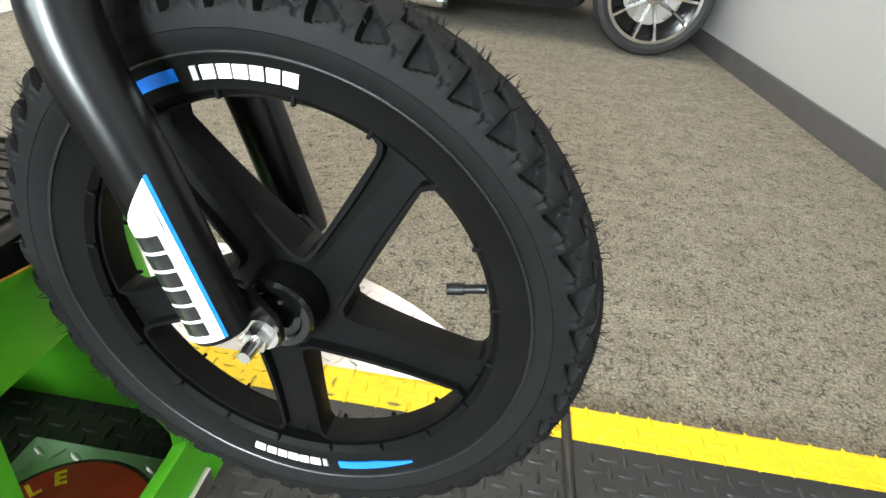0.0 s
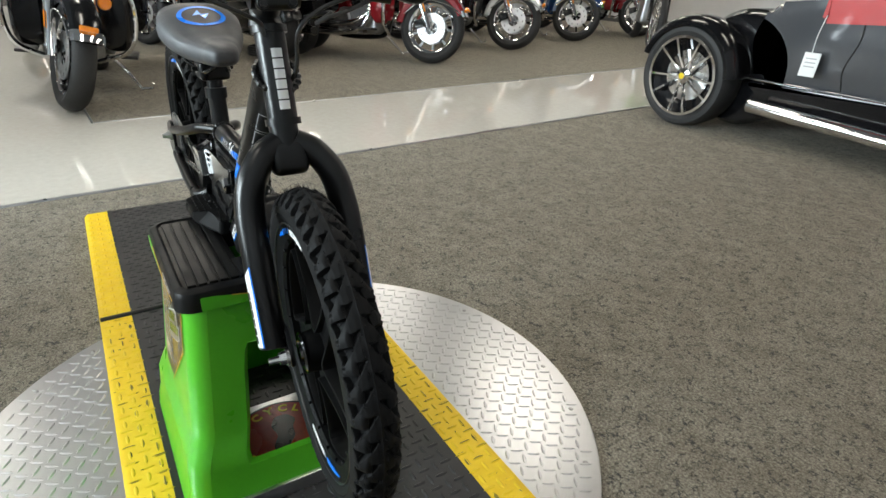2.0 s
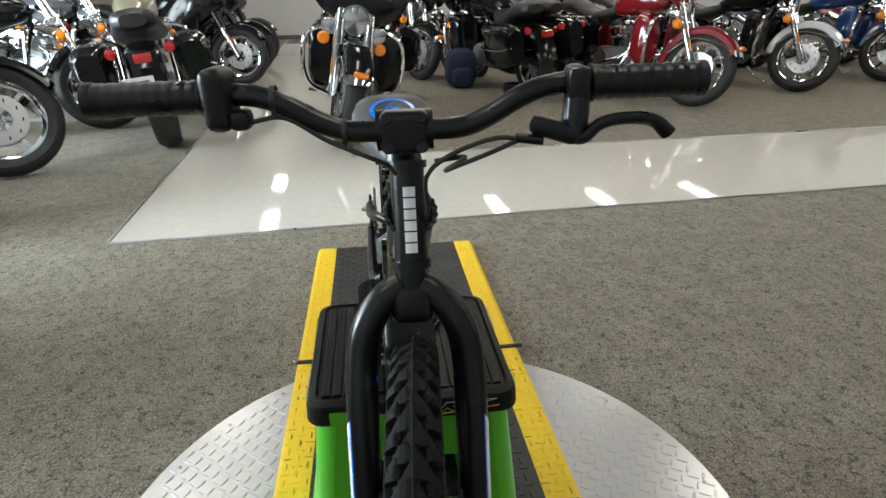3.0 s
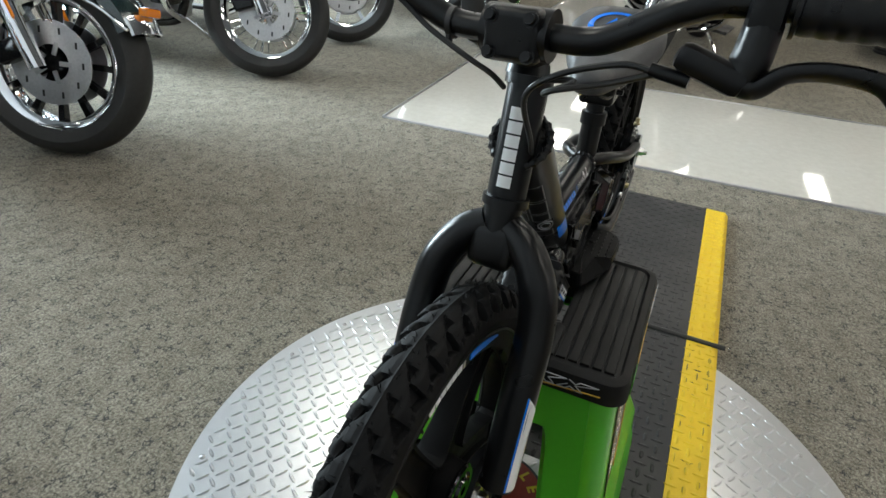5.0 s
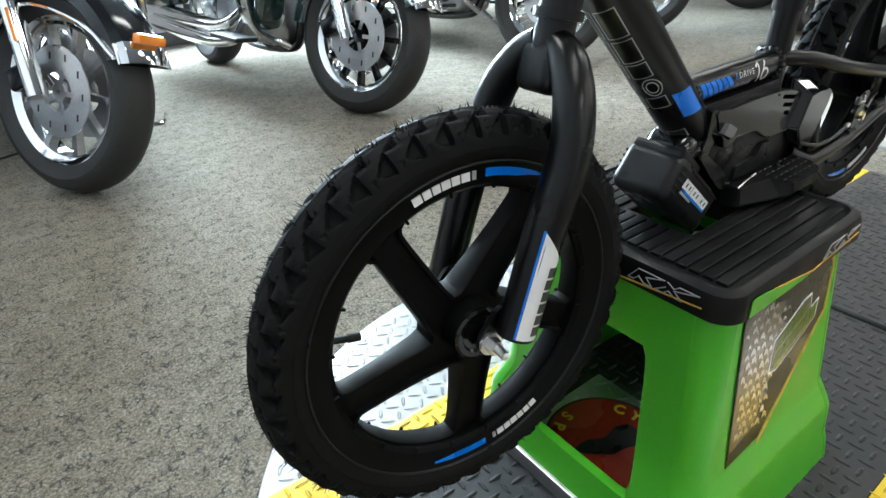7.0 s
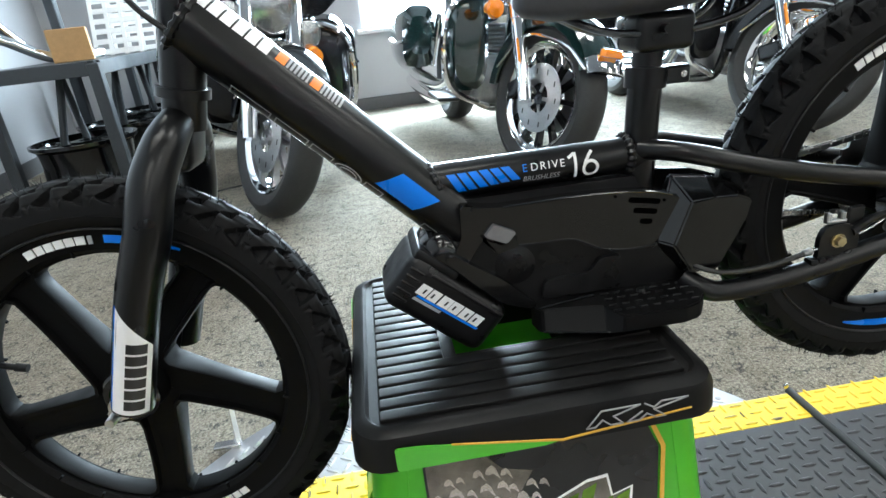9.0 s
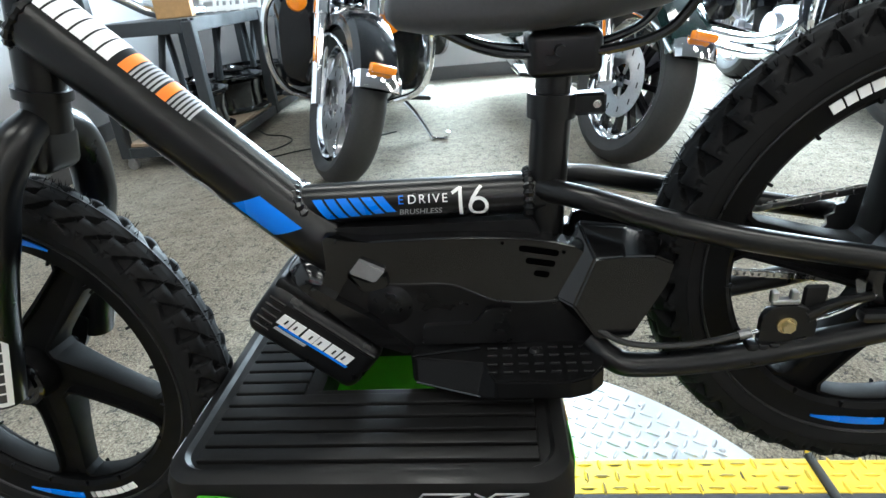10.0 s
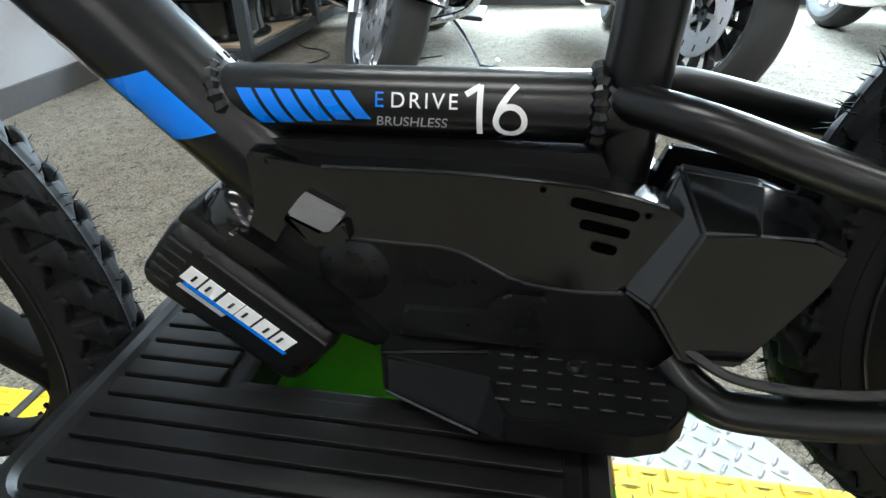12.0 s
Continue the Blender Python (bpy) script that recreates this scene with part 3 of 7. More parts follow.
def build_stool():
    root = thing("step_stool", pose(SX, SY, SB), "bright green plastic stool with a ribbed black top", "stool")
    top = ST - SB
    body_top = top - 0.012
    R = 0.03
    zs = [0.0, 0.03, 0.055, 0.1, 0.109, 0.118, 0.134, 0.15, 0.2, 0.25, 0.3, 0.35, body_top]

    def wall_point(k, s, z, inset):
        w = stool_half(z) - inset
        p = Vector((s * (w - R), -w, z))
        return pose(0, 0, 0, 0, 0, 90 * k) @ p

    def corner_point(k, a, z, inset):
        w = stool_half(z) - inset
        c = w - R
        p = Vector((c + R * math.sin(a), -c - R * math.cos(a), z))
        return pose(0, 0, 0, 0, 0, 90 * k) @ p

    for k in range(4):
        # corner legs: a curved shell, 4 mm thick
        bm = B()
        fan = [math.pi / 2 * i / 6 for i in range(7)]
        rings(bm, [[corner_point(k, a, z, 0.0) for a in fan] + [corner_point(k, a, z, 0.004) for a in fan[::-1]] for z in zs])
        part("leg", bm, GREEN, root, "bright green flared corner leg")
        bm = B()
        if k % 2 == 0:
            # closed sides
            steps = [-1 + 0.25 * i for i in range(9)]
            rings(bm, [[wall_point(k, x, z, 0.0005) for x in steps] + [wall_point(k, x, z, 0.0045) for x in steps[::-1]] for z in zs])
            part("side_wall", bm, GREEN, root, "bright green closed side")
            continue
        # ends with a wide rounded opening over a cross bar
        hole = [Vector(h) for h in rounded([(-0.64, 0.085), (0.64, 0.085), (0.58, 0.30), (-0.58, 0.30)], 0.06, 6)]
        mid = Vector((0.0, 0.19))
        inner, outer = [], []
        for i in range(72):
            a = 2 * math.pi * i / 72
            d = Vector((math.cos(a), math.sin(a) * 0.3))
            best = 9.0
            for p, q in zip(hole, hole[1:] + hole[:1]):
                e = q - p
                den = d.x * e.y - d.y * e.x
                if abs(den) < 1e-9:
                    continue
                o = p - mid
                t = (o.x * e.y - o.y * e.x) / den
                u = (o.x * d.y - o.y * d.x) / den
                if t > 0 and -1e-6 <= u <= 1 + 1e-6:
                    best = min(best, t)
            inner.append(mid + d * best)
            tx = 1 / abs(d.x) if abs(d.x) > 1e-9 else 9
            tz = (body_top - mid.y) / d.y if d.y > 1e-9 else (-mid.y / d.y if d.y < -1e-9 else 9)
            outer.append(mid + d * min(tx, tz))

        def band(f, inset):
            return [wall_point(k, (p + (q - p) * f).x, max((p + (q - p) * f).y, 0.0), inset) for p, q in zip(inner, outer)]
        rings(bm, [band(f, 0.0005) for f in (1.0, 0.75, 0.5, 0.3, 0.12, 0.0)] + [band(0.0, 0.014), band(0.05, 0.014)] + [band(f, 0.0045) for f in (0.08, 0.3, 0.5, 0.75, 1.0)], closed=True, caps=False)
        part("end_wall", bm, GREEN, root, "bright green end with a rounded opening")
    # cap: rounded skirt, rim and ribs round a hand slot
    bm = B()
    w = 0.1535

    def sq(half, r, z, n=6):
        out = []
        for k in range(4):
            for i in range(n + 1):
                a = math.pi / 2 * i / n
                p = Vector((half - r + r * math.sin(a), -(half - r) - r * math.cos(a), z))
                out.append(pose(0, 0, 0, 0, 0, 90 * k) @ p)
        return out
    ring_out = sq(w, 0.026, 0)
    # slot loop sampled at the same directions as the skirt
    def slot_loop(z, grow):
        out = []
        for p in ring_out:
            a = math.atan2(p.y, p.x)
            c, s = math.cos(a), math.sin(a)
            t = min((0.056 + grow) / max(abs(c), 1e-6), (0.044 + grow) / max(abs(s), 1e-6))
            q = Vector((c * t, s * t, z))
            out.append(q)
        return out
    t0 = top
    rings(bm, [sq(w - 0.003, 0.026, t0 - 0.034), sq(w, 0.028, t0 - 0.033), sq(w - 0.001, 0.028, t0 - 0.012), sq(w - 0.004, 0.027, t0 - 0.004), sq(w - 0.010, 0.024, t0 - 0.0005), sq(w - 0.014, 0.022, t0),
               sq(w - 0.017, 0.02, t0 - 0.0035), slot_loop(t0 - 0.0035, 0.004), slot_loop(t0 - 0.006, 0.0), slot_loop(t0 - 0.034, 0.0)], closed=True)
    cap = part("cap", bm, CAP_BLACK, root, "black plastic top with a rounded rim")
    n = 17
    for i in range(n):
        y = -0.124 + 0.248 * i / (n - 1)
        spans = [(-0.128, 0.128)] if abs(y) > 0.053 else [(-0.128, -0.066), (0.066, 0.128)]
        for (a, b) in spans:
            bm = B()
            rbox(bm, ((a + b) / 2, y, t0 - 0.0025), (b - a, 0.0128, 0.005), 0.0016, 2)
            part("rib", bm, CAP_BLACK, cap)
    # painted fields, lines and emblem bars on the skirt
    for k, big in ((0, True), (2, True), (1, True), (3, True)):
        m = pose(0, 0, 0, 0, 0, 90 * k)
        f = -w - 0.0004
        bm = B()
        if big:
            prism(bm, rounded([(-0.119, t0 - 0.0105), (-0.100, t0 - 0.0115), (0.012, t0 - 0.0305), (0.0, t0 - 0.0328), (-0.119, t0 - 0.0328)], 0.003), f - 0.0003, f + 0.0006)
        else:
            prism(bm, [(-0.104, t0 - 0.0245), (0.104, t0 - 0.0245), (0.108, t0 - 0.0325), (-0.108, t0 - 0.0325)], f - 0.0003, f + 0.0006)
        bmesh.ops.transform(bm, matrix=m, verts=bm.verts)
        part("green_panel", bm, GREEN, cap, "green field on the skirt")
        if big:
            bm = B()
            prism(bm, [(-0.075, t0 - 0.0150), (0.014, t0 - 0.0296), (0.122, t0 - 0.0205), (0.122, t0 - 0.0218), (0.014, t0 - 0.0314), (-0.075, t0 - 0.0162)], f - 0.0005, f + 0.0006)
            bmesh.ops.transform(bm, matrix=m, verts=bm.verts)
            part("gold_line", bm, GOLD_DECAL, cap, "thin gold line")
        # emblem: four slanted outline strokes
        strokes = (((0, 0), (0.007, 0)), ((0.007, 0), (0.013, 0.006)), ((0.013, 0.006), (0.020, 0)), ((0.020, 0), (0.030, 0)), ((0.030, 0), (0.022, 0.008)), ((0.022, 0.008), (0.044, 0.015)), ((0.044, 0.015), (0.012, 0.015)), ((0.012, 0.015), (0, 0)),
                   ((0.034, 0), (0.044, 0)), ((0.044, 0), (0.050, 0.005)), ((0.050, 0.005), (0.058, 0)), ((0.058, 0), (0.066, 0)), ((0.066, 0), (0.056, 0.008)), ((0.056, 0.008), (0.084, 0.015)), ((0.084, 0.015), (0.062, 0.015)), ((0.062, 0.015), (0.056, 0.010)), ((0.056, 0.010), (0.048, 0.015)), ((0.046, 0.008), (0.034, 0)))
        for (ax, az), (bx, bz_) in strokes:
            ox = 0.034 if big else -0.042
            p, q = Vector((ox + ax, t0 - 0.0245 + az)), Vector((ox + bx, t0 - 0.0245 + bz_))
            d = (q - p).normalized() * 0.0005
            e = Vector((-d.y, d.x))
            bm = B()
            prism(bm, [tuple(p - d - e), tuple(q + d - e), tuple(q + d + e), tuple(p - d + e)], f - 0.0005, f + 0.0004)
            bmesh.ops.transform(bm, matrix=m, verts=bm.verts)
            part("emblem_line", bm, GREY_DECAL, cap)
    # printed side panels
    for k in (0, 2):
        m = pose(0, 0, 0, 0, 0, 90 * k)

        def on_side(poly, lift):
            bm = B()
            vs = [bm.verts.new(m @ Vector((x, -stool_half(z) - lift, z))) for x, z in poly]
            bm.faces.new(vs)
            r = bmesh.ops.extrude_face_region(bm, geom=bm.faces[:])
            bmesh.ops.translate(bm, verts=[v for v in r["geom"] if isinstance(v, bmesh.types.BMVert)], vec=m.to_3x3() @ Vector((0, 0.0006, 0)))
            return bm
        part("side_panel", on_side([(-0.100, 0.372), (0.0, 0.386), (0.082, 0.388), (0.100, 0.345), (0.098, 0.285), (-0.03, 0.155), (-0.100, 0.150)], 0.0012), DARK_DECAL, root, "black printed side panel")
        part("panel_line", on_side([(0.084, 0.389), (0.088, 0.389), (0.106, 0.346), (0.104, 0.282), (-0.03, 0.146), (-0.03, 0.150), (0.100, 0.284), (0.102, 0.345)], 0.0016), GOLD_DECAL, root, "gold line")
        # pale tread-plate print, torn towards the middle
        part("plate_print", on_side([(-0.098, 0.366), (-0.055, 0.374), (-0.035, 0.352), (-0.010, 0.345), (-0.022, 0.325), (0.006, 0.305), (-0.018, 0.288), (0.0, 0.262), (-0.03, 0.235), (-0.045, 0.185), (-0.098, 0.170)], 0.0017), PLATE_PRINT, root, "silver tread-plate print")
        rnd = random.Random(5)
        for i in range(12):
            for j in range(8):
                x, z = -0.092 + 0.0125 * j + 0.0063 * (i % 2), 0.180 + 0.0148 * i
                if x > -0.03 + 0.02 * rnd.random() and not 0.25 < z < 0.34 or x > 0.0:
                    continue
                # a curled scale with a pointed tail
                x, z, k = x + rnd.uniform(-0.002, 0.002), z + rnd.uniform(-0.002, 0.002), rnd.uniform(0.7, 1.25)
                curl = [(-0.001, 0.0055), (0.0005, 0.0105), (0.0045, 0.0125), (0.0075, 0.009), (0.0105, -0.001), (0.0055, 0.0045 + rnd.uniform(0, 0.002)), (0.002, 0.0035 + rnd.uniform(0, 0.003))]
                part("print_scale", on_side([(x + u * k, z + w * k) for u, w in curl], 0.0021), SCALE_PRINT, root)
        # two slanted rows of green blocks with a white outline
        ground = [(-0.030, 0.252), (-0.012, 0.248), (0.048, 0.272), (0.074, 0.286), (0.076, 0.312), (0.058, 0.306), (0.054, 0.328), (0.036, 0.326), (-0.026, 0.296)]
        part("print_outline", on_side(ground, 0.0023), WHITE_DECAL, root)
        part("print_ground", on_side([(0.022 + (x - 0.022) * 0.955, 0.288 + (z - 0.288) * 0.93) for x, z in ground], 0.0025), PLATE_PRINT, root)
        for r, (x0, z0, n) in enumerate(((-0.020, 0.2805, 4), (-0.022, 0.2565, 6))):
            for k in range(n):
                x, z = x0 + 0.0158 * k, z0 + 0.0062 * k
                h = 0.0165 + 0.003 * rnd.random()
                part("print_block", on_side([(x, z), (x + 0.0045, z + 0.0018), (x + 0.006, z + 0.007), (x + 0.0085, z + 0.0035), (x + 0.0125, z + 0.005), (x + 0.0165, z + h + 0.005), (x + 0.0045, z + h)], 0.0027), GREEN_FOIL, root)
    return root


PLATE_PRINT = grainy("silver_foil_print", (0.30, 0.28, 0.25), 0.3, 45, 0.6, 0.0, metal=0.9)
SCALE_PRINT = grainy("bright_foil_print", (0.75, 0.70, 0.66), 0.25, 60, 0.3, 0.0, metal=0.85)
GREEN_FOIL = grainy("green_foil_print", (0.16, 0.30, 0.03), 0.3, 60, 0.5, 0.0, metal=0.4)
build_stool()

root = thing("locking_pin", pose(-0.065, 0.435, 0.0065), "small chrome upright pin at the turntable edge", "pin")
bm = B()
cyl(bm, (0, 0, 0), (0.006, 0, 0.115), 0.006, 0.006, 14)
part("rod", bm, CHROME, root)
bm = B()
rbox(bm, (-0.02, 0, 0.004), (0.05, 0.02, 0.008), 0.002, 1)
part("foot", bm, STEEL, root)
bm = B()
lathe(bm, [(0.0005, 0.012), (0.008, 0.010), (0.0095, 0.004), (0.008, 0.0), (0.0005, 0.0)], 16, (0.006, 0, 0.113), closed=False, axis="z")
part("knob", bm, CHROME, root)


# ---- the small electric bike ----
BY = 0.021
TYRE_LUGS = 45
bike = thing("balance_bike", pose(0.45, BY, 0.2), "black children's electric balance bike with blue and white decals", "bike")
BK = Matrix.Translation((-0.45, 0, -0.2))     # side-plan places into the bike's own


def bpart(name, bm, material, parent=None, label="", m=None, angle=35):
    bmesh.ops.transform(bm, matrix=BK @ (m or Matrix()), verts=bm.verts)
    return part(name, bm, material, parent or bike, label, angle=angle)


def in_wedge(p, d, tri):
    """Depth of the point (p, d) inside a triangle, in the triangle's units; negative outside."""
    least = 1e9
    for (ax, ay), (bx, by) in zip(tri, tri[1:] + tri[:1]):
        ex, ey = bx - ax, by - ay
        least = min(least, (ex * (d - ay) - ey * (p - ax)) / math.hypot(ex, ey))
    return least


def anticlockwise(tri):
    (ax, ay), (bx, by), (cx, cy) = tri
    return tri if (bx - ax) * (cy - ay) - (by - ay) * (cx - ax) > 0 else tri[::-1]


def knobbly_tyre():
    """Smooth casing with four staggered rows of wedge-shaped pockets, open at the shoulders."""
    bm = B()
    side = [(0.157, 0.0165), (0.1635, 0.0215), (0.171, 0.0255), (0.1755, 0.0262)]
    lathe(bm, [(r, -h) for r, h in side] + side[::-1] + [(0.154, 0.012), (0.154, -0.012)], 96)
    rnd = random.Random(3)
    lugs, steps, half = TYRE_LUGS, 18, 34
    pitch = 2 * math.pi * 201 / lugs
    # section of the tread: millimetres along it, radius, half width
    section = [(0, 203.4, 0), (6, 202.9, 5.95), (12, 200.9, 11.6), (17, 197.9, 15.6), (22, 193.9, 18.9), (27, 189.4, 22.4), (31, 184.6, 25.2), (34, 175.8, 26.3)]
    inner = anticlockwise([(-6.5, 2.6), (6.5, 12.5), (-5.0, 13.5)])
    outer = anticlockwise([(-7.0, 13.0), (-7.5, 31.0), (9.5, 26.5)])
    notch = anticlockwise([(-3.5, 25.0), (3.5, 25.5), (0.5, 31.5)])

    def dent(p, e, s):
        """Depth of the pockets, in millimetres, p along the tyre and e across it."""
        def wrapped(q):
            return (q + pitch / 2) % pitch - pitch / 2
        shift = 0.5 * pitch if s > 0 else 0.0
        depth = 0.0
        for tri, at, deep in ((inner, 0.5 * pitch, 6.0), (outer, 0.0, 6.8), (notch, 0.5 * pitch, 2.0)):
            k = in_wedge(wrapped(p - shift - at), e, tri)
            depth = max(depth, deep * min(1.0, max(0.0, (k + 0.4) / 1.5)))
        q = wrapped(p - shift - 0.5 * pitch)
        if e > 14:
            # shoulder lugs stand proud between the open pockets
            depth -= 2.6 * math.cos(math.pi * q / pitch) ** 2 * min(1.0, (e - 14) / 4, max(0.0, (31 - e) / 3))
        else:
            # each crown lug is a little rounded along the tyre
            depth += 1.2 * math.cos(math.pi * q / pitch) ** 4 * min(1.0, e / 4)
        # casting seam
        return depth - (0.5 if e < 0.6 else 0.0)
    table = []
    for j in range(-half, half + 1):
        e = abs(j)
        k = next(k for k in range(len(section) - 1) if e <= section[k + 1][0])
        (e0, r0, y0), (e1, r1, y1) = section[k], section[k + 1]
        f = (e - e0) / (e1 - e0)
        slope = math.hypot(r1 - r0, y1 - y0)
        table.append((e, 1 if j >= 0 else -1, r0 + (r1 - r0) * f, y0 + (y1 - y0) * f, (y1 - y0) / slope, (r0 - r1) / slope))
    cell = [[dent(pitch * i / steps, e, s) for e, s, r, y, nr, ny in table] for i in range(steps)]
    rows = []
    for i in range(lugs * steps):
        a = 2 * math.pi * i / (lugs * steps)
        ca, sa = math.cos(a), math.sin(a)
        row = []
        for (e, s, r, y, nr, ny), g in zip(table, cell[i % steps]):
            q = (r - g * nr) / 1000
            row.append(bm.verts.new((q * ca, s * (y - g * ny) / 1000, q * sa)))
        rows.append(row)
    for i, row in enumerate(rows):
        after = rows[(i + 1) % len(rows)]
        for k in range(2 * half):
            bm.faces.new((row[k], row[k + 1], after[k + 1], after[k]))
    # moulding hairs
    for i in range(620):
        a = rnd.uniform(0, 2 * math.pi)
        y = rnd.choice((-1, 1)) * rnd.choice((0.004, 0.0125, 0.0185)) + rnd.uniform(-0.0015, 0.0015)
        r = 0.2025 - y * y * 25
        er = Vector((math.cos(a), 0, math.sin(a)))
        ea = Vector((-math.sin(a), 0, math.cos(a)))
        c = er * r + Vector((0, y, 0))
        tip = c + er * rnd.uniform(0.005, 0.009) + ea * rnd.uniform(-0.004, 0.004) + Vector((0, rnd.uniform(-0.003, 0.003) + y * 0.15, 0))
        base = [bm.verts.new(c + (ea * math.cos(q) + Vector((0, 1, 0)) * math.sin(q)) * 0.0007) for q in (0, 2.1, 4.2)]
        t = bm.verts.new(tip)
        for j in range(3):
            bm.faces.new((base[j], base[(j + 1) % 3], t))
    return bm


def moulded_wheel(turn):
    """Five-spoke moulded wheel, one window a fifth."""
    bm = B()
    rim = [(0.139, -0.014), (0.143, -0.0180), (0.160, -0.0205), (0.1635, -0.0225), (0.1648, -0.0205), (0.161, -0.018), (0.1535, -0.0165), (0.1535, 0.0165), (0.161, 0.018), (0.1648, 0.0205), (0.1635, 0.0225), (0.160, 0.0205), (0.143, 0.0180), (0.139, 0.014)]
    lathe(bm, rim, 120)
    n = 60
    ro, ri = 0.1415, 0.020
    # each window is a skewed triangle: its inner corner stands near one spoke's straight edge
    arc = []
    a0, a1 = math.radians(-29), math.radians(29.5)
    for i in range(9):
        a = a0 + (a1 - a0) * i / 8
        arc.append((0.1370 * math.cos(a), 0.1370 * math.sin(a)))
    inner = math.radians(25)
    outline = rounded([(0.037 * math.cos(inner), 0.037 * math.sin(inner)), arc[0]] + arc[2:-2:2] + [arc[-1]], 0.0125, 6)
    c = Vector((0.106, 0.010))
    hole, edge = [], []
    for i in range(n):
        a = 2 * math.pi * i / n
        d = Vector((math.cos(a), math.sin(a)))
        best = 9
        for j in range(len(outline)):
            p, q = Vector(outline[j]), Vector(outline[(j + 1) % len(outline)])
            e = q - p
            den = d.x * e.y - d.y * e.x
            if abs(den) < 1e-12:
                continue
            o = p - c
            t, u = (o.x * e.y - o.y * e.x) / den, (o.x * d.y - o.y * d.x) / den
            if t > 0 and -1e-6 <= u <= 1 + 1e-6:
                best = min(best, t)
        hole.append(c + d * best)
        lo, hi = 0.0, 0.2
        for _ in range(30):
            mid = (lo + hi) / 2
            p = c + d * mid
            inside = ri < p.length < ro and abs(math.atan2(p.y, p.x)) < math.radians(36)
            lo, hi = (mid, hi) if inside else (lo, mid)
        edge.append(c + d * lo)
    for k in range(5):
        rot = math.radians(turn + 36 + 72 * k)
        cr, sr = math.cos(rot), math.sin(rot)

        def put(p, y):
            dish = 1 + 0.55 * min(1, max(0, (0.110 - p.length) / 0.075)) ** 2
            return Vector((p.x * cr - p.y * sr, y * dish, p.x * sr + p.y * cr))
        for s in (-1, 1):
            loops = []
            for f, y in ((0.0, 0.0), (0.0, 0.0088), (0.03, 0.0105), (0.14, 0.0105), (0.18, 0.0050), (1.0, 0.0042)):
                loops.append([put(p + (q - p).normalized() * min((q - p).length, (q - p).length * f if f > 0.3 else min(f * 0.03, (q - p).length * 0.8)), s * y) for p, q in zip(hole, edge)])
            rings(bm, loops, caps=False)
    bmesh.ops.remove_doubles(bm, verts=bm.verts, dist=0.00015)
    lathe(bm, [(0.0045, -0.027), (0.0235, -0.027), (0.0255, -0.025), (0.0275, -0.010), (0.0275, 0.010), (0.0255, 0.025), (0.0235, 0.027), (0.0045, 0.027)], 48)
    # small ribs inside the rim
    for k in range(20):
        a = 2 * math.pi * k / 20 + 0.1
        for s in (-1, 1):
            rbox(bm, (0.1412, s * 0.0165, 0), (0.0075, 0.0035, 0.0025), 0.0006, 1, pose(0, 0, 0, 0, -math.degrees(a), 0))
    return bm


def arc_decal(r0, r1, a0, a1, y, n=24, taper=0.0):
    """A thin label following the rim; angles in degrees."""
    bm = B()
    s = 1 if y > 0 else -1
    front, back = [], []
    for i in range(n + 1):
        a = math.radians(a0 + (a1 - a0) * i / n)
        for lst, dy in ((front, 0.0004 * s), (back, -0.0006 * s)):
            narrow = taper * max(0.0, 1 - 2.2 * i / n)
            lst.append([bm.verts.new((r * math.cos(a), y + dy, r * math.sin(a))) for r in (r0 + narrow, r1)])
    for i in range(n):
        bm.faces.new((front[i][0], front[i][1], front[i + 1][1], front[i + 1][0]))
        for j in (0, 1):
            bm.faces.new((front[i][j], front[i + 1][j], back[i + 1][j], back[i][j]))
    for i in (0, n):
        bm.faces.new((front[i][0], front[i][1], back[i][1], back[i][0]))
    return bm


def bike_wheel(m, turn, logo_left, logo_right):
    wheel = part("wheel", moulded_wheel(turn), WHEEL_BLACK, bike, "moulded black five-spoke wheel", at=BK @ m)
    part("tyre", knobbly_tyre(), RUBBER, wheel, "knobbly black tyre with moulding hairs", angle=28)
    for s in (-1, 1):
        bm = B()
        lathe(bm, [(0.1622, s * 0.0218), (0.1626, s * 0.0232), (0.1634, s * 0.0238), (0.1642, s * 0.0234), (0.1647, s * 0.0218)], 120)
        part("rim_lip", bm, RIM_LIP, wheel, "satin black rim edge")
        for base in (logo_left if s < 0 else logo_right):
            y = s * 0.0206          # stickers lie on the sloping rim side
            part("blue_sticker", arc_decal(0.1500, 0.1570, base - 40, base - 16.5, y, taper=0.0052), BLUE_DECAL, wheel)
            for a0, a1 in ((-10.5, -7.4), (-6.8, -3.9), (-3.4, -0.3), (0.2, 3.0), (3.6, 6.4), (7.0, 10.2)):
                part("logo_block", arc_decal(0.1492, 0.1566, base + a0, base + a1, y, 4), WHITE_DECAL, wheel)
            part("logo_bar", arc_decal(0.1492, 0.1566, base - 12.8, base - 11.4, y, 2), GREY_DECAL, wheel)
    bm = B()
    va = math.radians(166)
    for (r0, r1, w, mm) in ((0.133, 0.118, 0.0032, 0), (0.119, 0.108, 0.0042, 0)):
        cyl(bm, (r0 * math.cos(va), 0, r0 * math.sin(va)), (r1 * math.cos(va), 0, r1 * math.sin(va)), w, w * 0.95, 12)
    part("valve", bm, TEXTURED_BLACK, wheel, "black capped tyre valve")
    return wheel


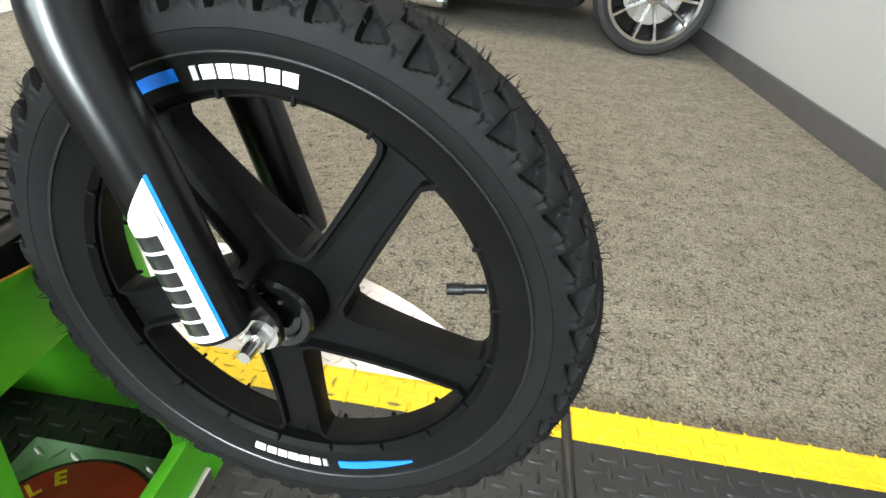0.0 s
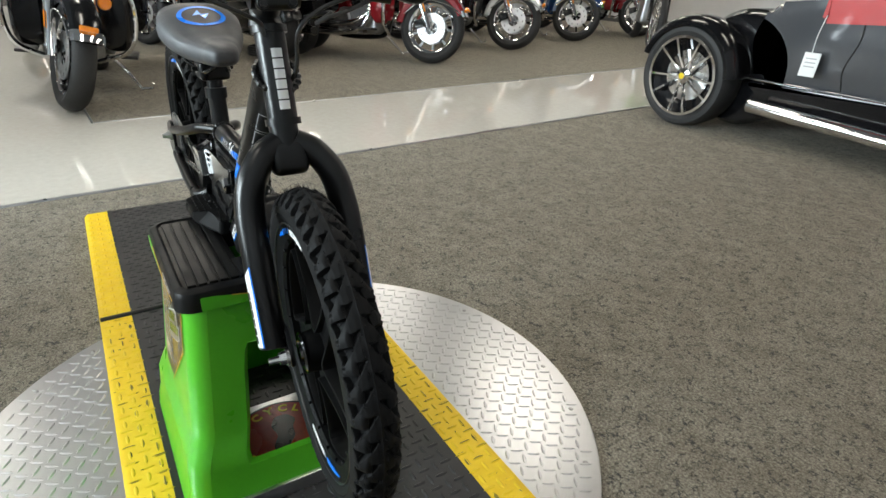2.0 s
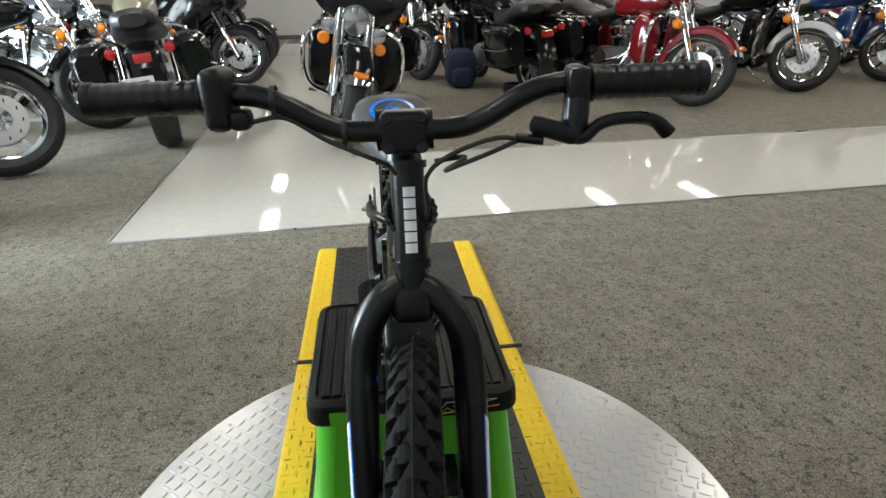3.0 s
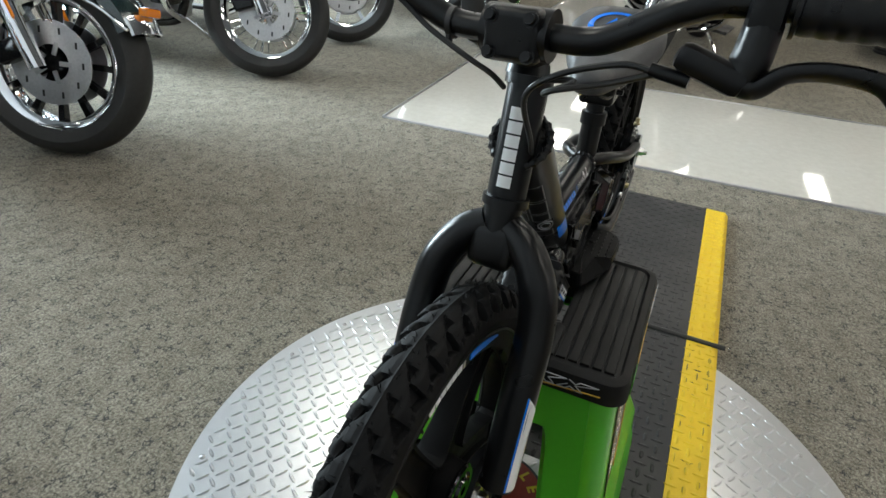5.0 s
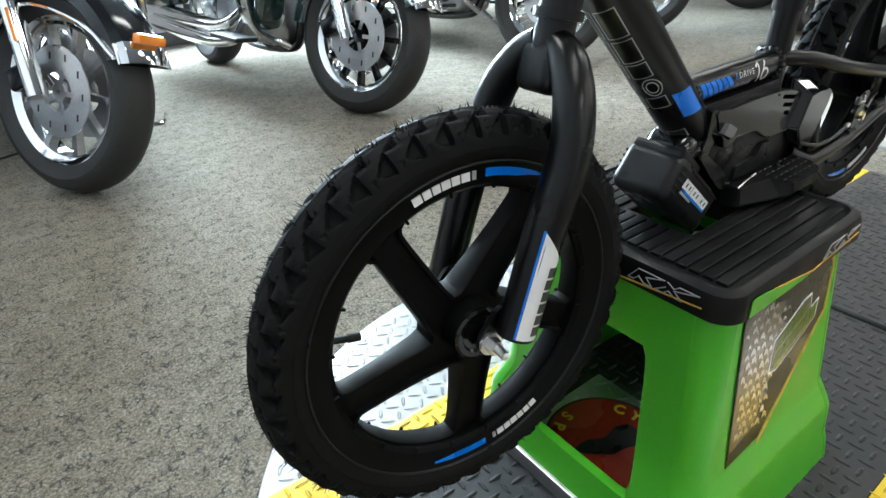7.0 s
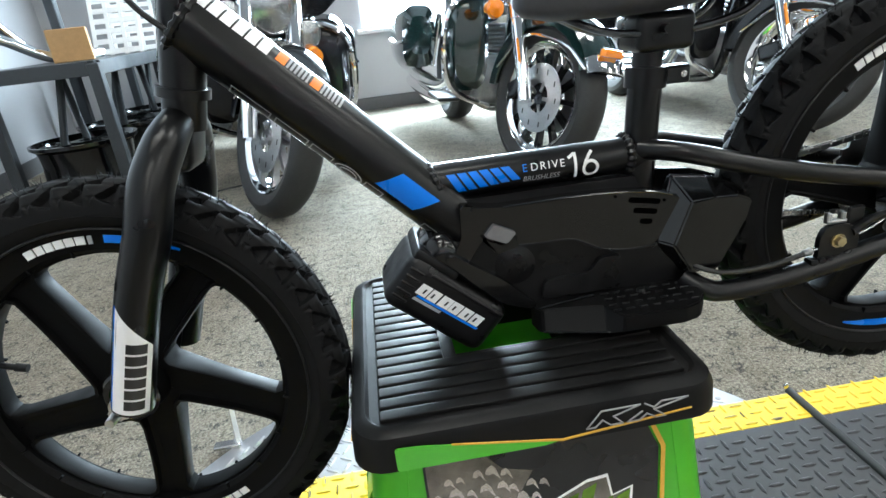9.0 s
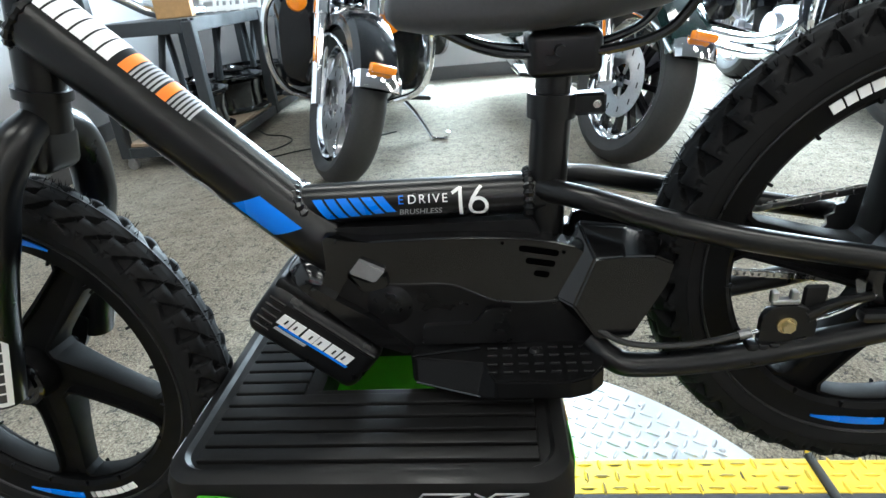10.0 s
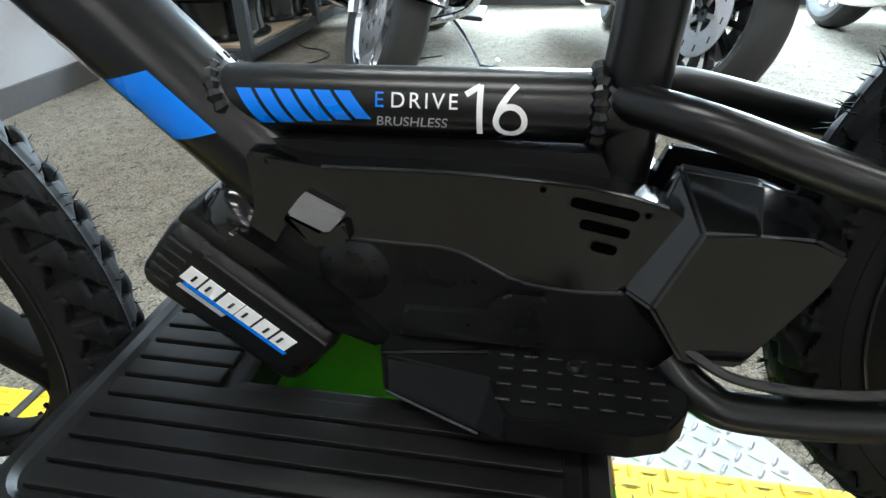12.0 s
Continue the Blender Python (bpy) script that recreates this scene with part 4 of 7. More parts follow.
# steering: everything in front turns about the head
STEER0 = Vector((0.124, 0.002, 0.68))
STEER_AXIS = Vector((0.236, 0, 0.972)).normalized()
STEER = Matrix.Translation((0, 0.003, 0)) @ Matrix.Translation(STEER0) @ Matrix.Rotation(radians(-5.0), 4, STEER_AXIS) @ Matrix.Translation(-STEER0)
FX, FZ = 0.0155, 0.421
RX, RZ = 0.800, 0.512
bike_wheel(STEER @ Matrix.Translation((FX, 0, FZ)), 51.5, (99.5, 290), (87, 272))
bike_wheel(Matrix.Translation((RX, 0, RZ)), 97, (115.7, 289), (109, 270))


def fpart(name, bm, material, parent=None, label="", angle=35):
    return bpart(name, bm, material, parent, label, STEER, angle)


# fork
bm = B()
for s in (-1, 1):
    tube(bm, [(0.118, s * 0.010, 0.662), (0.112, s * 0.031, 0.648), (0.101, s * 0.050, 0.620), (0.090, s * 0.058, 0.582), (0.066, s * 0.0595, 0.525), (0.034, s * 0.0595, 0.430)], [0.014, 0.0165, 0.0175, 0.018, 0.018, 0.0175], 20, 8)
cyl(bm, (0.1185, 0, 0.655), (0.125, 0, 0.682), 0.0175, 0.0175, 24)
rbox(bm, (0, 0, 0), (0.030, 0.046, 0.044), 0.010, 3, Matrix.Translation((0.1125, 0, 0.643)) @ pose(0, 0, 0, 0, 13.6, 0))
fork = fpart("fork", bm, FRAME_BLACK, None, "satin black steel fork")
for s in (-1, 1):
    bm = B()
    prism(bm, rounded([(0.047, 0.452), (0.028, 0.455), (0.004, 0.428), (0.004, 0.410), (0.022, 0.407), (0.036, 0.425)], 0.006), s * 0.0435 - 0.0025, s * 0.0435 + 0.0025, 0.0008, 1)
    rbox(bm, (0.032, s * 0.050, 0.437), (0.016, 0.012, 0.02), 0.003, 1)
    fpart("dropout", bm, FRAME_BLACK, fork)
    bm = B()
    bolt_head(bm, (FX, s * 0.046, FZ), (0, s, 0), 0.0085, 0.012)
    cyl(bm, (FX, s * 0.056, FZ), (FX, s * 0.071, FZ), 0.0048, 0.0042, 12)
    fpart("axle_nut", bm, STEEL, fork, "bright zinc axle nut")
    bm = B()
    lathe(bm, [(0.005, 0), (0.0265, 0), (0.0265, 0.002), (0.024, 0.004), (0.019, 0.004), (0.017, 0.0015), (0.012, 0.0015), (0.011, 0.006), (0.005, 0.006)], 40, (FX, 0.0275, FZ))
    if s < 0:
        bmesh.ops.transform(bm, matrix=Matrix.Diagonal((1, -1, 1, 1)), verts=bm.verts)
    fpart("hub_cover", bm, GLOSS_BLACK, fork)


def leg_decal(s, l0, l1, a0, a1, lift, cut=0.0, cut1=0.0):
    """A label on the outside of a fork leg, between two heights along it and two angles round it."""
    p0, p1 = Vector((0.034, s * 0.0595, 0.430)), Vector((0.066, s * 0.0595, 0.525))
    d = (p1 - p0).normalized()
    o = Vector((0, s, 0))
    f = d.cross(o) * s
    bm = B()
    grid = []
    for i in range(13):
        row = []
        for j in range(9):
            a = radians(a0 + (a1 - a0) * j / 8)
            u = j / 8
            lo, hi = l0 + cut1 * u, l1 - cut * (1 - u)
            q = p0 + d * (lo + (hi - lo) * i / 12) + (o * math.cos(a) + f * math.sin(a)) * (0.0178 + lift)
            row.append(bm.verts.new(q))
        grid.append(row)
    for i in range(12):
        for j in range(8):
            bm.faces.new((grid[i][j], grid[i][j + 1], grid[i + 1][j + 1], grid[i + 1][j]))
    return bm


for s in (-1, 1):
    fpart("white_sticker", leg_decal(s, 0.003, 0.103, -66, 40, 0.0004, 0.033), WHITE_DECAL, fork, "white fork sticker")
    fpart("blue_edge", leg_decal(s, 0.003, 0.104, 41, 47, 0.0004), BLUE_DECAL, fork)
    for i in range(6):
        fpart("logo_block", leg_decal(s, 0.008 + i * 0.0112, 0.0172 + i * 0.0112, -50 if s < 0 else -30, 2 if s < 0 else 20, 0.0008, 0.0, 0.0), DARK_DECAL, fork)

# head tube, collars, stem
HD = STEER_AXIS
bm = B()
cyl(bm, STEER0 + HD * 0.006, STEER0 + HD * 0.108, 0.0180, 0.0180, 32)
for t, r, h in ((0.000, 0.0215, 0.008), (0.106, 0.0210, 0.008)):
    cyl(bm, STEER0 + HD * t, STEER0 + HD * (t + h), r, r, 32)
head = bpart("head_tube", bm, FRAME_BLACK, None, "black head tube with collars")
bm = B()
cyl(bm, STEER0 + HD * 0.114, STEER0 + HD * 0.124, 0.0195, 0.0175, 32)
cyl(bm, STEER0 + HD * 0.124, STEER0 + HD * 0.146, 0.0160, 0.0160, 24)
fpart("stem", bm, FRAME_BLACK)


def tube_grid(p0, p1, r, out, l0, l1, a0, a1, lift=0.0005, shear=0.0, n=10, m=8):
    """A label wrapped on a straight tube: lengths along it, angles round it from the direction out."""
    p0, p1, out = Vector(p0), Vector(p1), Vector(out)
    d = (p1 - p0).normalized()
    o = (out - d * out.dot(d)).normalized()
    f = d.cross(o)
    bm = B()
    g = []
    for i in range(n + 1):
        row = []
        for j in range(m + 1):
            a = radians(a0 + (a1 - a0) * j / m)
            q = p0 + d * (l0 + (l1 - l0) * i / n + shear * j / m) + (o * math.cos(a) + f * math.sin(a)) * (r + lift)
            row.append(bm.verts.new(q))
        g.append(row)
    for i in range(n):
        for j in range(m):
            bm.faces.new((g[i][j], g[i][j + 1], g[i + 1][j + 1], g[i + 1][j]))
    return bm


h0, h1 = STEER0, STEER0 + HD * 0.108
for i in range(6):
    l = 0.018 + i * 0.0118
    bpart("logo_block", tube_grid(h0, h1, 0.0180, (-1, 0, 0), l, l + 0.0102, -20, 20), WHITE_DECAL, head)

# handlebar: ahead of the head on a short stem, scaled to the camera's view
BAR_VIEW_FIT = Matrix.Translation((-0.0333, 0.0016, 0.0735)) @ Matrix.Scale(0.925, 4)


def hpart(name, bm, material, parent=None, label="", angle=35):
    return bpart(name, bm, material, parent, label, BAR_VIEW_FIT @ STEER, angle)


bm = B()
cyl(bm, (0.156, 0, 0.806), (0.116, 0, 0.830), 0.0165, 0.0165, 20)
fpart("stem_arm", bm, FRAME_BLACK)
BAR = STEER0 + HD * 0.143
bz = BAR.z
bm = B()
tube(bm, [(0.165, -0.306, bz + 0.037), (0.163, -0.25, bz + 0.039), (0.160, -0.165, bz + 0.041), (0.157, -0.125, bz + 0.032), (0.1575, -0.085, bz + 0.010), (0.1585, -0.055, bz), (0.1585, 0.0, bz),
          (0.1585, 0.055, bz), (0.1575, 0.085, bz + 0.010), (0.157, 0.125, bz + 0.032), (0.160, 0.165, bz + 0.041), (0.163, 0.25, bz + 0.039), (0.165, 0.306, bz + 0.037)], 0.0112, 16, 8)
bar = hpart("handlebar", bm, FRAME_BLACK, None, "black rise handlebar")
bm = B()
cyl(bm, (0.1585, -0.029, bz), (0.1585, 0.029, bz), 0.021, 0.021, 24)
rbox(bm, (0.146, 0, bz), (0.022, 0.05, 0.044), 0.008, 3)
hpart("clamp", bm, FRAME_BLACK, bar)
for sx in (-1, 1):
    for sy in (-1, 1):
        bm = B()
        bolt_head(bm, (0.136, sy * 0.017, bz + sx * 0.014), (-1, 0, 0.35), 0.0045, 0.006, 12)
        hpart("clamp_bolt", bm, TEXTURED_BLACK, bar)
for s in (-1, 1):
    bm = B()
    prof = [(0.011, 0), (0.0195, 0), (0.0195, 0.003)]
    y = 0.003
    for k in range(9):
        prof += [(0.0168, y + 0.001), (0.0175, y + 0.004), (0.0175, y + 0.008), (0.0168, y + 0.011)]
        y += 0.012
    prof += [(0.0185, y + 0.002), (0.0185, y + 0.008), (0.012, y + 0.011), (0.0005, y + 0.011)]
    lathe(bm, prof, 28, closed=False)
    m = Matrix.Translation((0.1625, s * (0.199 if s > 0 else 0.191), bz + 0.0395)) @ (Matrix() if s > 0 else Matrix.Rotation(math.pi, 4, "Z")) @ Matrix.Rotation(radians(-1.4 * s), 4, "Z")
    bmesh.ops.transform(bm, matrix=m, verts=bm.verts)
    hpart("grip", bm, TEXTURED_BLACK, bar, "ribbed black rubber grip")
bm = B()
rbox(bm, (0.159, 0.184, bz + 0.038), (0.05, 0.028, 0.062), 0.011, 3)
rbox(bm, (0.150, 0.163, bz + 0.018), (0.026, 0.02, 0.02), 0.006, 2)
hpart("throttle_housing", bm, TEXTURED_BLACK, bar, "black throttle housing")
bm = B()
rbox(bm, (0.155, -0.176, bz + 0.04), (0.036, 0.024, 0.038), 0.008, 2)
tube(bm, [(0.15, -0.176, bz + 0.03), (0.144, -0.174, bz + 0.004), (0.138, -0.168, bz - 0.008)], [0.013, 0.014, 0.010], 12, 5)
rbox(bm, (0, 0, 0), (0.020, 0.052, 0.020), 0.007, 2, Matrix.Translation((0.138, -0.152, bz - 0.002)) @ pose(0, 0, 0, 18, 0, 0))
cyl(bm, (0.137, -0.140, bz - 0.012), (0.137, -0.112, bz - 0.008), 0.0055, 0.005, 12)
hpart("lever_bracket", bm, FRAME_BLACK, bar)
bm = B()
tube(bm, [(0.138, -0.166, bz - 0.008), (0.138, -0.182, bz - 0.011), (0.138, -0.198, bz + 0.002), (0.138, -0.222, bz + 0.007), (0.138, -0.252, bz + 0.004), (0.139, -0.270, bz - 0.010)], [0.009, 0.008, 0.0075, 0.0075, 0.0078, 0.009], 12, 6, 0.8)
hpart("brake_lever", bm, FRAME_BLACK, bar, "black alloy brake lever")
for pts in ([(0.137, -0.118, bz - 0.010), (0.136, -0.09, bz - 0.008), (0.13, -0.045, bz - 0.022), (0.133, -0.02, bz - 0.045), (0.16, -0.02, bz - 0.09), (0.19, -0.012, bz - 0.12)],
            [(0.137, -0.118, bz - 0.010), (0.132, -0.085, bz - 0.022), (0.112, -0.052, bz - 0.028), (0.122, -0.04, bz - 0.035), (0.128, -0.06, bz - 0.024), (0.14, -0.03, bz - 0.03)],
            [(0.150, 0.155, bz + 0.015), (0.150, 0.12, bz + 0.018), (0.148, 0.08, bz - 0.006), (0.145, 0.04, bz - 0.024), (0.152, 0.020, bz - 0.036), (0.168, 0.014, bz - 0.050)]):
    bm = B()
    tube(bm, pts, 0.0026, 8, 8)
    hpart("cable", bm, CABLE, bar, "thin black cable")
for y, dz in ((0.13, 0.036), (0.062, 0.0)):
    bm = B()
    lathe(bm, [(0.0114, -0.0025), (0.0135, -0.0025), (0.0135, 0.0025), (0.0114, 0.0025)], 16, (0.158, y, bz + dz))
    rbox(bm, (0.15, y, bz + dz - 0.012), (0.006, 0.005, 0.008), 0.001, 1)
    hpart("cable_tie", bm, CABLE, bar)

# frame
D0, D1 = Vector((0.142, 0, 0.738)), Vector((0.352, 0, 0.528))
bm = B()
cyl(bm, D0, D1, 0.0262, 0.0262, 40)
down = bpart("down_tube", bm, FRAME_BLACK, None, "thick satin black down tube with decals")
T0, T1 = Vector((0.306, 0, 0.5795)), Vector((0.515, 0, 0.5805))
bm = B()
cyl(bm, T0, T1, 0.0165, 0.0165, 32)
top = bpart("top_tube", bm, FRAME_BLACK, None, "short satin black top tube")


def weld(bm, c, axis, r, squash=1.0):
    """A bead of weld round a joint."""
    axis = Vector(axis).normalized()
    u = axis.orthogonal().normalized()
    v = axis.cross(u)
    n = 40
    loops = []
    for i in range(n):
        a = 2 * math.pi * i / n
        rad = u * math.cos(a) + v * math.sin(a)
        q = Vector(c) + rad * r
        rr = 0.0030 + 0.0016 * (i % 2)
        loops.append([q + rad * math.cos(b) * rr + axis * math.sin(b) * rr for b in [2 * math.pi * k / 8 for k in range(8)]])
    rings(bm, loops, closed=True)


for c, ax, r in (((0.3225, 0, 0.5798), (0.8, 0, 0.35), 0.0185), ((0.502, 0, 0.5803), (1, 0, 0), 0.0168), ((0.1415, 0, 0.7365), (1, 0, -1), 0.0255)):
    bm = B()
    weld(bm, c, ax, r)
    bpart("weld_bead", bm, FRAME_BLACK, top)
bm = B()
cyl(bm, (0.514, 0, 0.535), (0.5215, 0, 0.655), 0.0152, 0.0152, 28)
cyl(bm, (0.5205, 0, 0.64), (0.5215, 0, 0.658), 0.0185, 0.0185, 28)
rbox(bm, (0.547, 0, 0.6485), (0.026, 0.016, 0.016), 0.002, 1)
seat_tube = bpart("seat_tube", bm, FRAME_BLACK, None, "black seat tube with clamp")
bm = B()
bolt_head(bm, (0.553, -0.008, 0.6485), (0, -1, 0), 0.0022, 0.002)
bpart("clamp_bolt", bm, STEEL, seat_tube)
bm = B()
cyl(bm, (0.5215, 0, 0.655), (0.525, 0, 0.704), 0.0132, 0.0132, 24)
bpart("seat_post", bm, FRAME_BLACK, seat_tube)
for s in (-1, 1):
    bm = B()
    tube(bm, [(0.512, s * 0.008, 0.586), (0.545, s * 0.030, 0.583), (0.60, s * 0.044, 0.568), (0.66, s * 0.0495, 0.553), (0.75, s * 0.0500, 0.534), (0.780, s * 0.0500, 0.528)], [0.0095, 0.0092, 0.0092, 0.009, 0.0088, 0.0085], 16, 8)
    bpart("upper_stay", bm, FRAME_BLACK)
    bm = B()
    tube(bm, [(0.550, s * 0.030, 0.459), (0.563, s * 0.042, 0.450), (0.585, s * 0.049, 0.446), (0.65, s * 0.0510, 0.452), (0.72, s * 0.0505, 0.465), (0.775, s * 0.0500, 0.477)], [0.011, 0.0105, 0.0102, 0.0102, 0.0102, 0.0095], 16, 8)
    bpart("lower_stay", bm, FRAME_BLACK)
    bm = B()
    prism(bm, rounded([(0.774, 0.538), (0.774, 0.474), (0.785, 0.465), (0.81, 0.464), (0.845, 0.478), (0.852, 0.505), (0.845, 0.528), (0.80, 0.546)], 0.012), s * 0.0500 - 0.003, s * 0.0500 + 0.003, 0.0008, 1)
    plate = bpart("rear_dropout", bm, FRAME_BLACK, None, "flat black rear axle plate")
    bm = B()
    bolt_head(bm, (RX, s * 0.0530, RZ), (0, s, 0), 0.0088, 0.011)
    cyl(bm, (RX, s * 0.062, RZ), (RX, s * 0.071, RZ), 0.0055, 0.005, 12)
    bpart("axle_nut", bm, STEEL, plate, "bright zinc axle nut")
    bm = B()
    rbox(bm, (0.760, s * 0.0500, 0.487), (0.034, 0.012, 0.010), 0.004, 2)
    bpart("stay_weld", bm, FRAME_BLACK, plate)

# brake bracket and cable on the left lower stay
bm = B()
prism(bm, rounded([(0.672, 0.462), (0.672, 0.492), (0.68, 0.500), (0.70, 0.500), (0.712, 0.490), (0.712, 0.466)], 0.006), -0.0545, -0.0485, 0.0008, 1)
bracket = bpart("brake_bracket", bm, FRAME_BLACK)
for k in range(6):
    bm = B()
    rbox(bm, (0.668 + k * 0.008, -0.0520, 0.4645), (0.009, 0.012, 0.008), 0.003, 2)
    bpart("weld_lump", bm, FRAME_BLACK, bracket)
bm = B()
bolt_head(bm, (0.690, -0.0545, 0.484), (0, -1, 0), 0.0052, 0.006)
bpart("bracket_bolt", bm, BRASS, bracket, "yellow zinc bolt")
bm = B()
rbox(bm, (0.687, -0.0515, 0.503), (0.02, 0.007, 0.004), 0.001, 1)
for dx in (-0.008, 0.006):
    rbox(bm, (0.687 + dx, -0.0515, 0.508), (0.005, 0.006, 0.008), 0.001, 1)
bpart("cable_fork", bm, DULL_METAL, bracket)
bm = B()
cyl(bm, (0.658, -0.0525, 0.474), (0.666, -0.0525, 0.476), 0.0035, 0.0035, 10)
bpart("cable_stop", bm, DULL_METAL, bracket)
bm = B()
tube(bm, [(0.545, -0.034, 0.478), (0.575, -0.050, 0.468), (0.62, -0.0530, 0.467), (0.662, -0.0525, 0.475)], 0.0026, 8, 8)
bpart("brake_cable", bm, CABLE, bracket)
bm = B()
tube(bm, [(0.666, -0.0525, 0.476), (0.72, -0.050, 0.487), (0.76, -0.04, 0.5)], 0.0016, 8, 4)
bpart("brake_rod", bm, STEEL, bracket)

# brake drum at the rear hub, sprocket and chain on the other side
bm = B()
lathe(bm, [(0.006, -0.048), (0.020, -0.048), (0.022, -0.045), (0.038, -0.045), (0.040, -0.042), (0.047, -0.042), (0.050, -0.039), (0.050, -0.026), (0.047, -0.0235), (0.006, -0.0235)], 56, (RX, 0, RZ))
drum = bpart("brake_drum", bm, GLOSS_BLACK, None, "black drum brake at the rear hub")
bm = B()
bolt_head(bm, (RX + 0.004, -0.040, RZ + 0.05), (0, 0, 1), 0.0045, 0.012)
bpart("drum_bolt", bm, BRASS, drum)
bm = B()
tube(bm, [(0.705, -0.050, 0.488), (0.725, -0.048, 0.497), (0.752, -0.044, 0.500)], [0.009, 0.007, 0.006], 12, 5, 0.6)
rbox(bm, (0.71, -0.048, 0.503), (0.018, 0.004, 0.022), 0.003, 1)
bpart("brake_arm", bm, FRAME_BLACK, drum)
SPY = 0.040
bm = B()
teeth = []
for k in range(48):
    a = 2 * math.pi * k / 48
    r = 0.0475 if k % 2 else 0.0435
    teeth.append((RX + r * math.cos(a), RZ + r * math.sin(a)))
prism(bm, teeth, SPY - 0.0015, SPY + 0.0015)
bpart("sprocket", bm, DULL_METAL, None, "toothed rear sprocket")
bm = B()


def chain_run(bm, p, q):
    p, q = Vector(p), Vector(q)
    n = int((q - p).length / 0.0064)
    d = (q - p) / n
    ang = -math.degrees(math.atan2(d.z, d.x))
    for i in range(n):
        c = p + d * (i + 0.5)
        for s in (-1, 1):
            w = 0.0028 if i % 2 else 0.0018
            rbox(bm, (0, 0, 0), (0.0088, 0.0008, 0.0058), 0.0022, 1, Matrix.Translation((c.x, SPY + s * w, c.z)) @ pose(0, 0, 0, 0, ang, 0))
        cyl(bm, (p.x + d.x * i, SPY - 0.0032, p.z + d.z * i), (p.x + d.x * i, SPY + 0.0032, p.z + d.z * i), 0.0019, 0.0019, 6)


chain_run(bm, (0.565, SPY, 0.520), (RX, SPY, RZ + 0.045))
bpart("chain_run", bm, STEEL, None, "oily steel roller chain, upper run")
bm = B()
chain_run(bm, (0.565, SPY, 0.494), (RX, SPY, RZ - 0.045))
bpart("chain_run", bm, STEEL, None, "oily steel roller chain, lower run")

# drive covers, battery, deck
for s in (-1, 1):
    bm = B()
    prism(bm, rounded([(0.345, 0.560), (0.375, 0.5565), (0.437, 0.5568), (0.482, 0.555), (0.514, 0.551), (0.534, 0.546), (0.547, 0.538), (0.534, 0.520), (0.523, 0.499), (0.495, 0.497), (0.469, 0.501), (0.453, 0.510), (0.437, 0.516), (0.380, 0.519), (0.360, 0.530)], 0.004), s * 0.012, s * 0.032, 0.0032, 3)
    cover = bpart("side_cover", bm, GLOSS_BLACK, None, "gloss black side cover")
    bm = B()
    prism(bm, rounded([(0.330, 0.566), (0.345, 0.5635), (0.44, 0.5635), (0.505, 0.5635), (0.512, 0.549), (0.44, 0.552), (0.372, 0.552), (0.337, 0.552)], 0.002), s * 0.004, s * 0.0165, 0.0008, 1)
    bpart("upper_cover", bm, TEXTURED_BLACK, cover)
    bm = B()
    prism(bm, rounded([(0.338, 0.563), (0.374, 0.5555), (0.362, 0.534), (0.350, 0.520), (0.337, 0.500), (0.326, 0.507), (0.337, 0.533)], 0.003), s * 0.010, s * 0.0305, 0.002, 2)
    bpart("front_bracket", bm, GLOSS_BLACK, cover)
    # faceted rear cover: base outline near the frame, smaller face outside
    base = [(0.540, 0.559), (0.575, 0.554), (0.606, 0.543), (0.617, 0.533), (0.613, 0.516), (0.586, 0.461), (0.546, 0.461), (0.521, 0.501)]
    face = [(0.549, 0.539), (0.571, 0.5395), (0.594, 0.5395), (0.608, 0.533), (0.604, 0.515), (0.579, 0.467), (0.553, 0.467), (0.534, 0.498)]
    bm = B()
    rings(bm, [[Vector((x, s * 0.010, z)) for x, z in base], [Vector((x, s * (0.032 if k == 7 else 0.018), z)) for k, (x, z) in enumerate(base)], [Vector((x, s * 0.042, z)) for x, z in face]])
    bmesh.ops.bevel(bm, geom=bm.edges[:], offset=0.0016, segments=2, affect="EDGES")
    bpart("rear_cover", bm, GLOSS_BLACK, cover, "gloss black angular rear cover", angle=28)
    # vents aren't cut: flat black plates give the slots' shade by colour
    for x, z, l in ((0.508, 0.5435, 0.031), (0.509, 0.5335, 0.023), (0.510, 0.5232, 0.012)):
        bm = B()
        prism(bm, rounded([(-l / 2, -0.0026), (l / 2, -0.0026), (l / 2, 0.0026), (-l / 2, 0.0026)], 0.0026), -0.0006, 0.0006)
        bmesh.ops.transform(bm, matrix=Matrix.Translation((x, s * 0.0319, z)) @ pose(0, 0, 0, 0, 11, 0), verts=bm.verts)
        bpart("vent_slot_shade", bm, UNLIT_BLACK, cover)
    # thin tube added to catch a soft highlight under the cover
    bm = B()
    tube(bm, [(0.360, s * 0.0318, 0.5295), (0.374, s * 0.0318, 0.520), (0.405, s * 0.0318, 0.5178), (0.437, s * 0.0318, 0.5165), (0.455, s * 0.0318, 0.5085), (0.471, s * 0.0318, 0.5010), (0.497, s * 0.0318, 0.4975), (0.522, s * 0.0318, 0.4985)], 0.0012, 8, 5)
    bpart("lower_glint_tube", bm, TEXTURED_BLACK, cover)
    # glossy tube added for the bright line on the cover's top edge
    bm = B()
    tube(bm, [(0.376, s * 0.0312, 0.5563), (0.437, s * 0.0312, 0.5566), (0.482, s * 0.0312, 0.5548), (0.514, s * 0.0312, 0.5508), (0.535, s * 0.0312, 0.5452)], 0.0011, 8, 6)
    bpart("upper_glint_tube", bm, GLOSS_BLACK, cover)
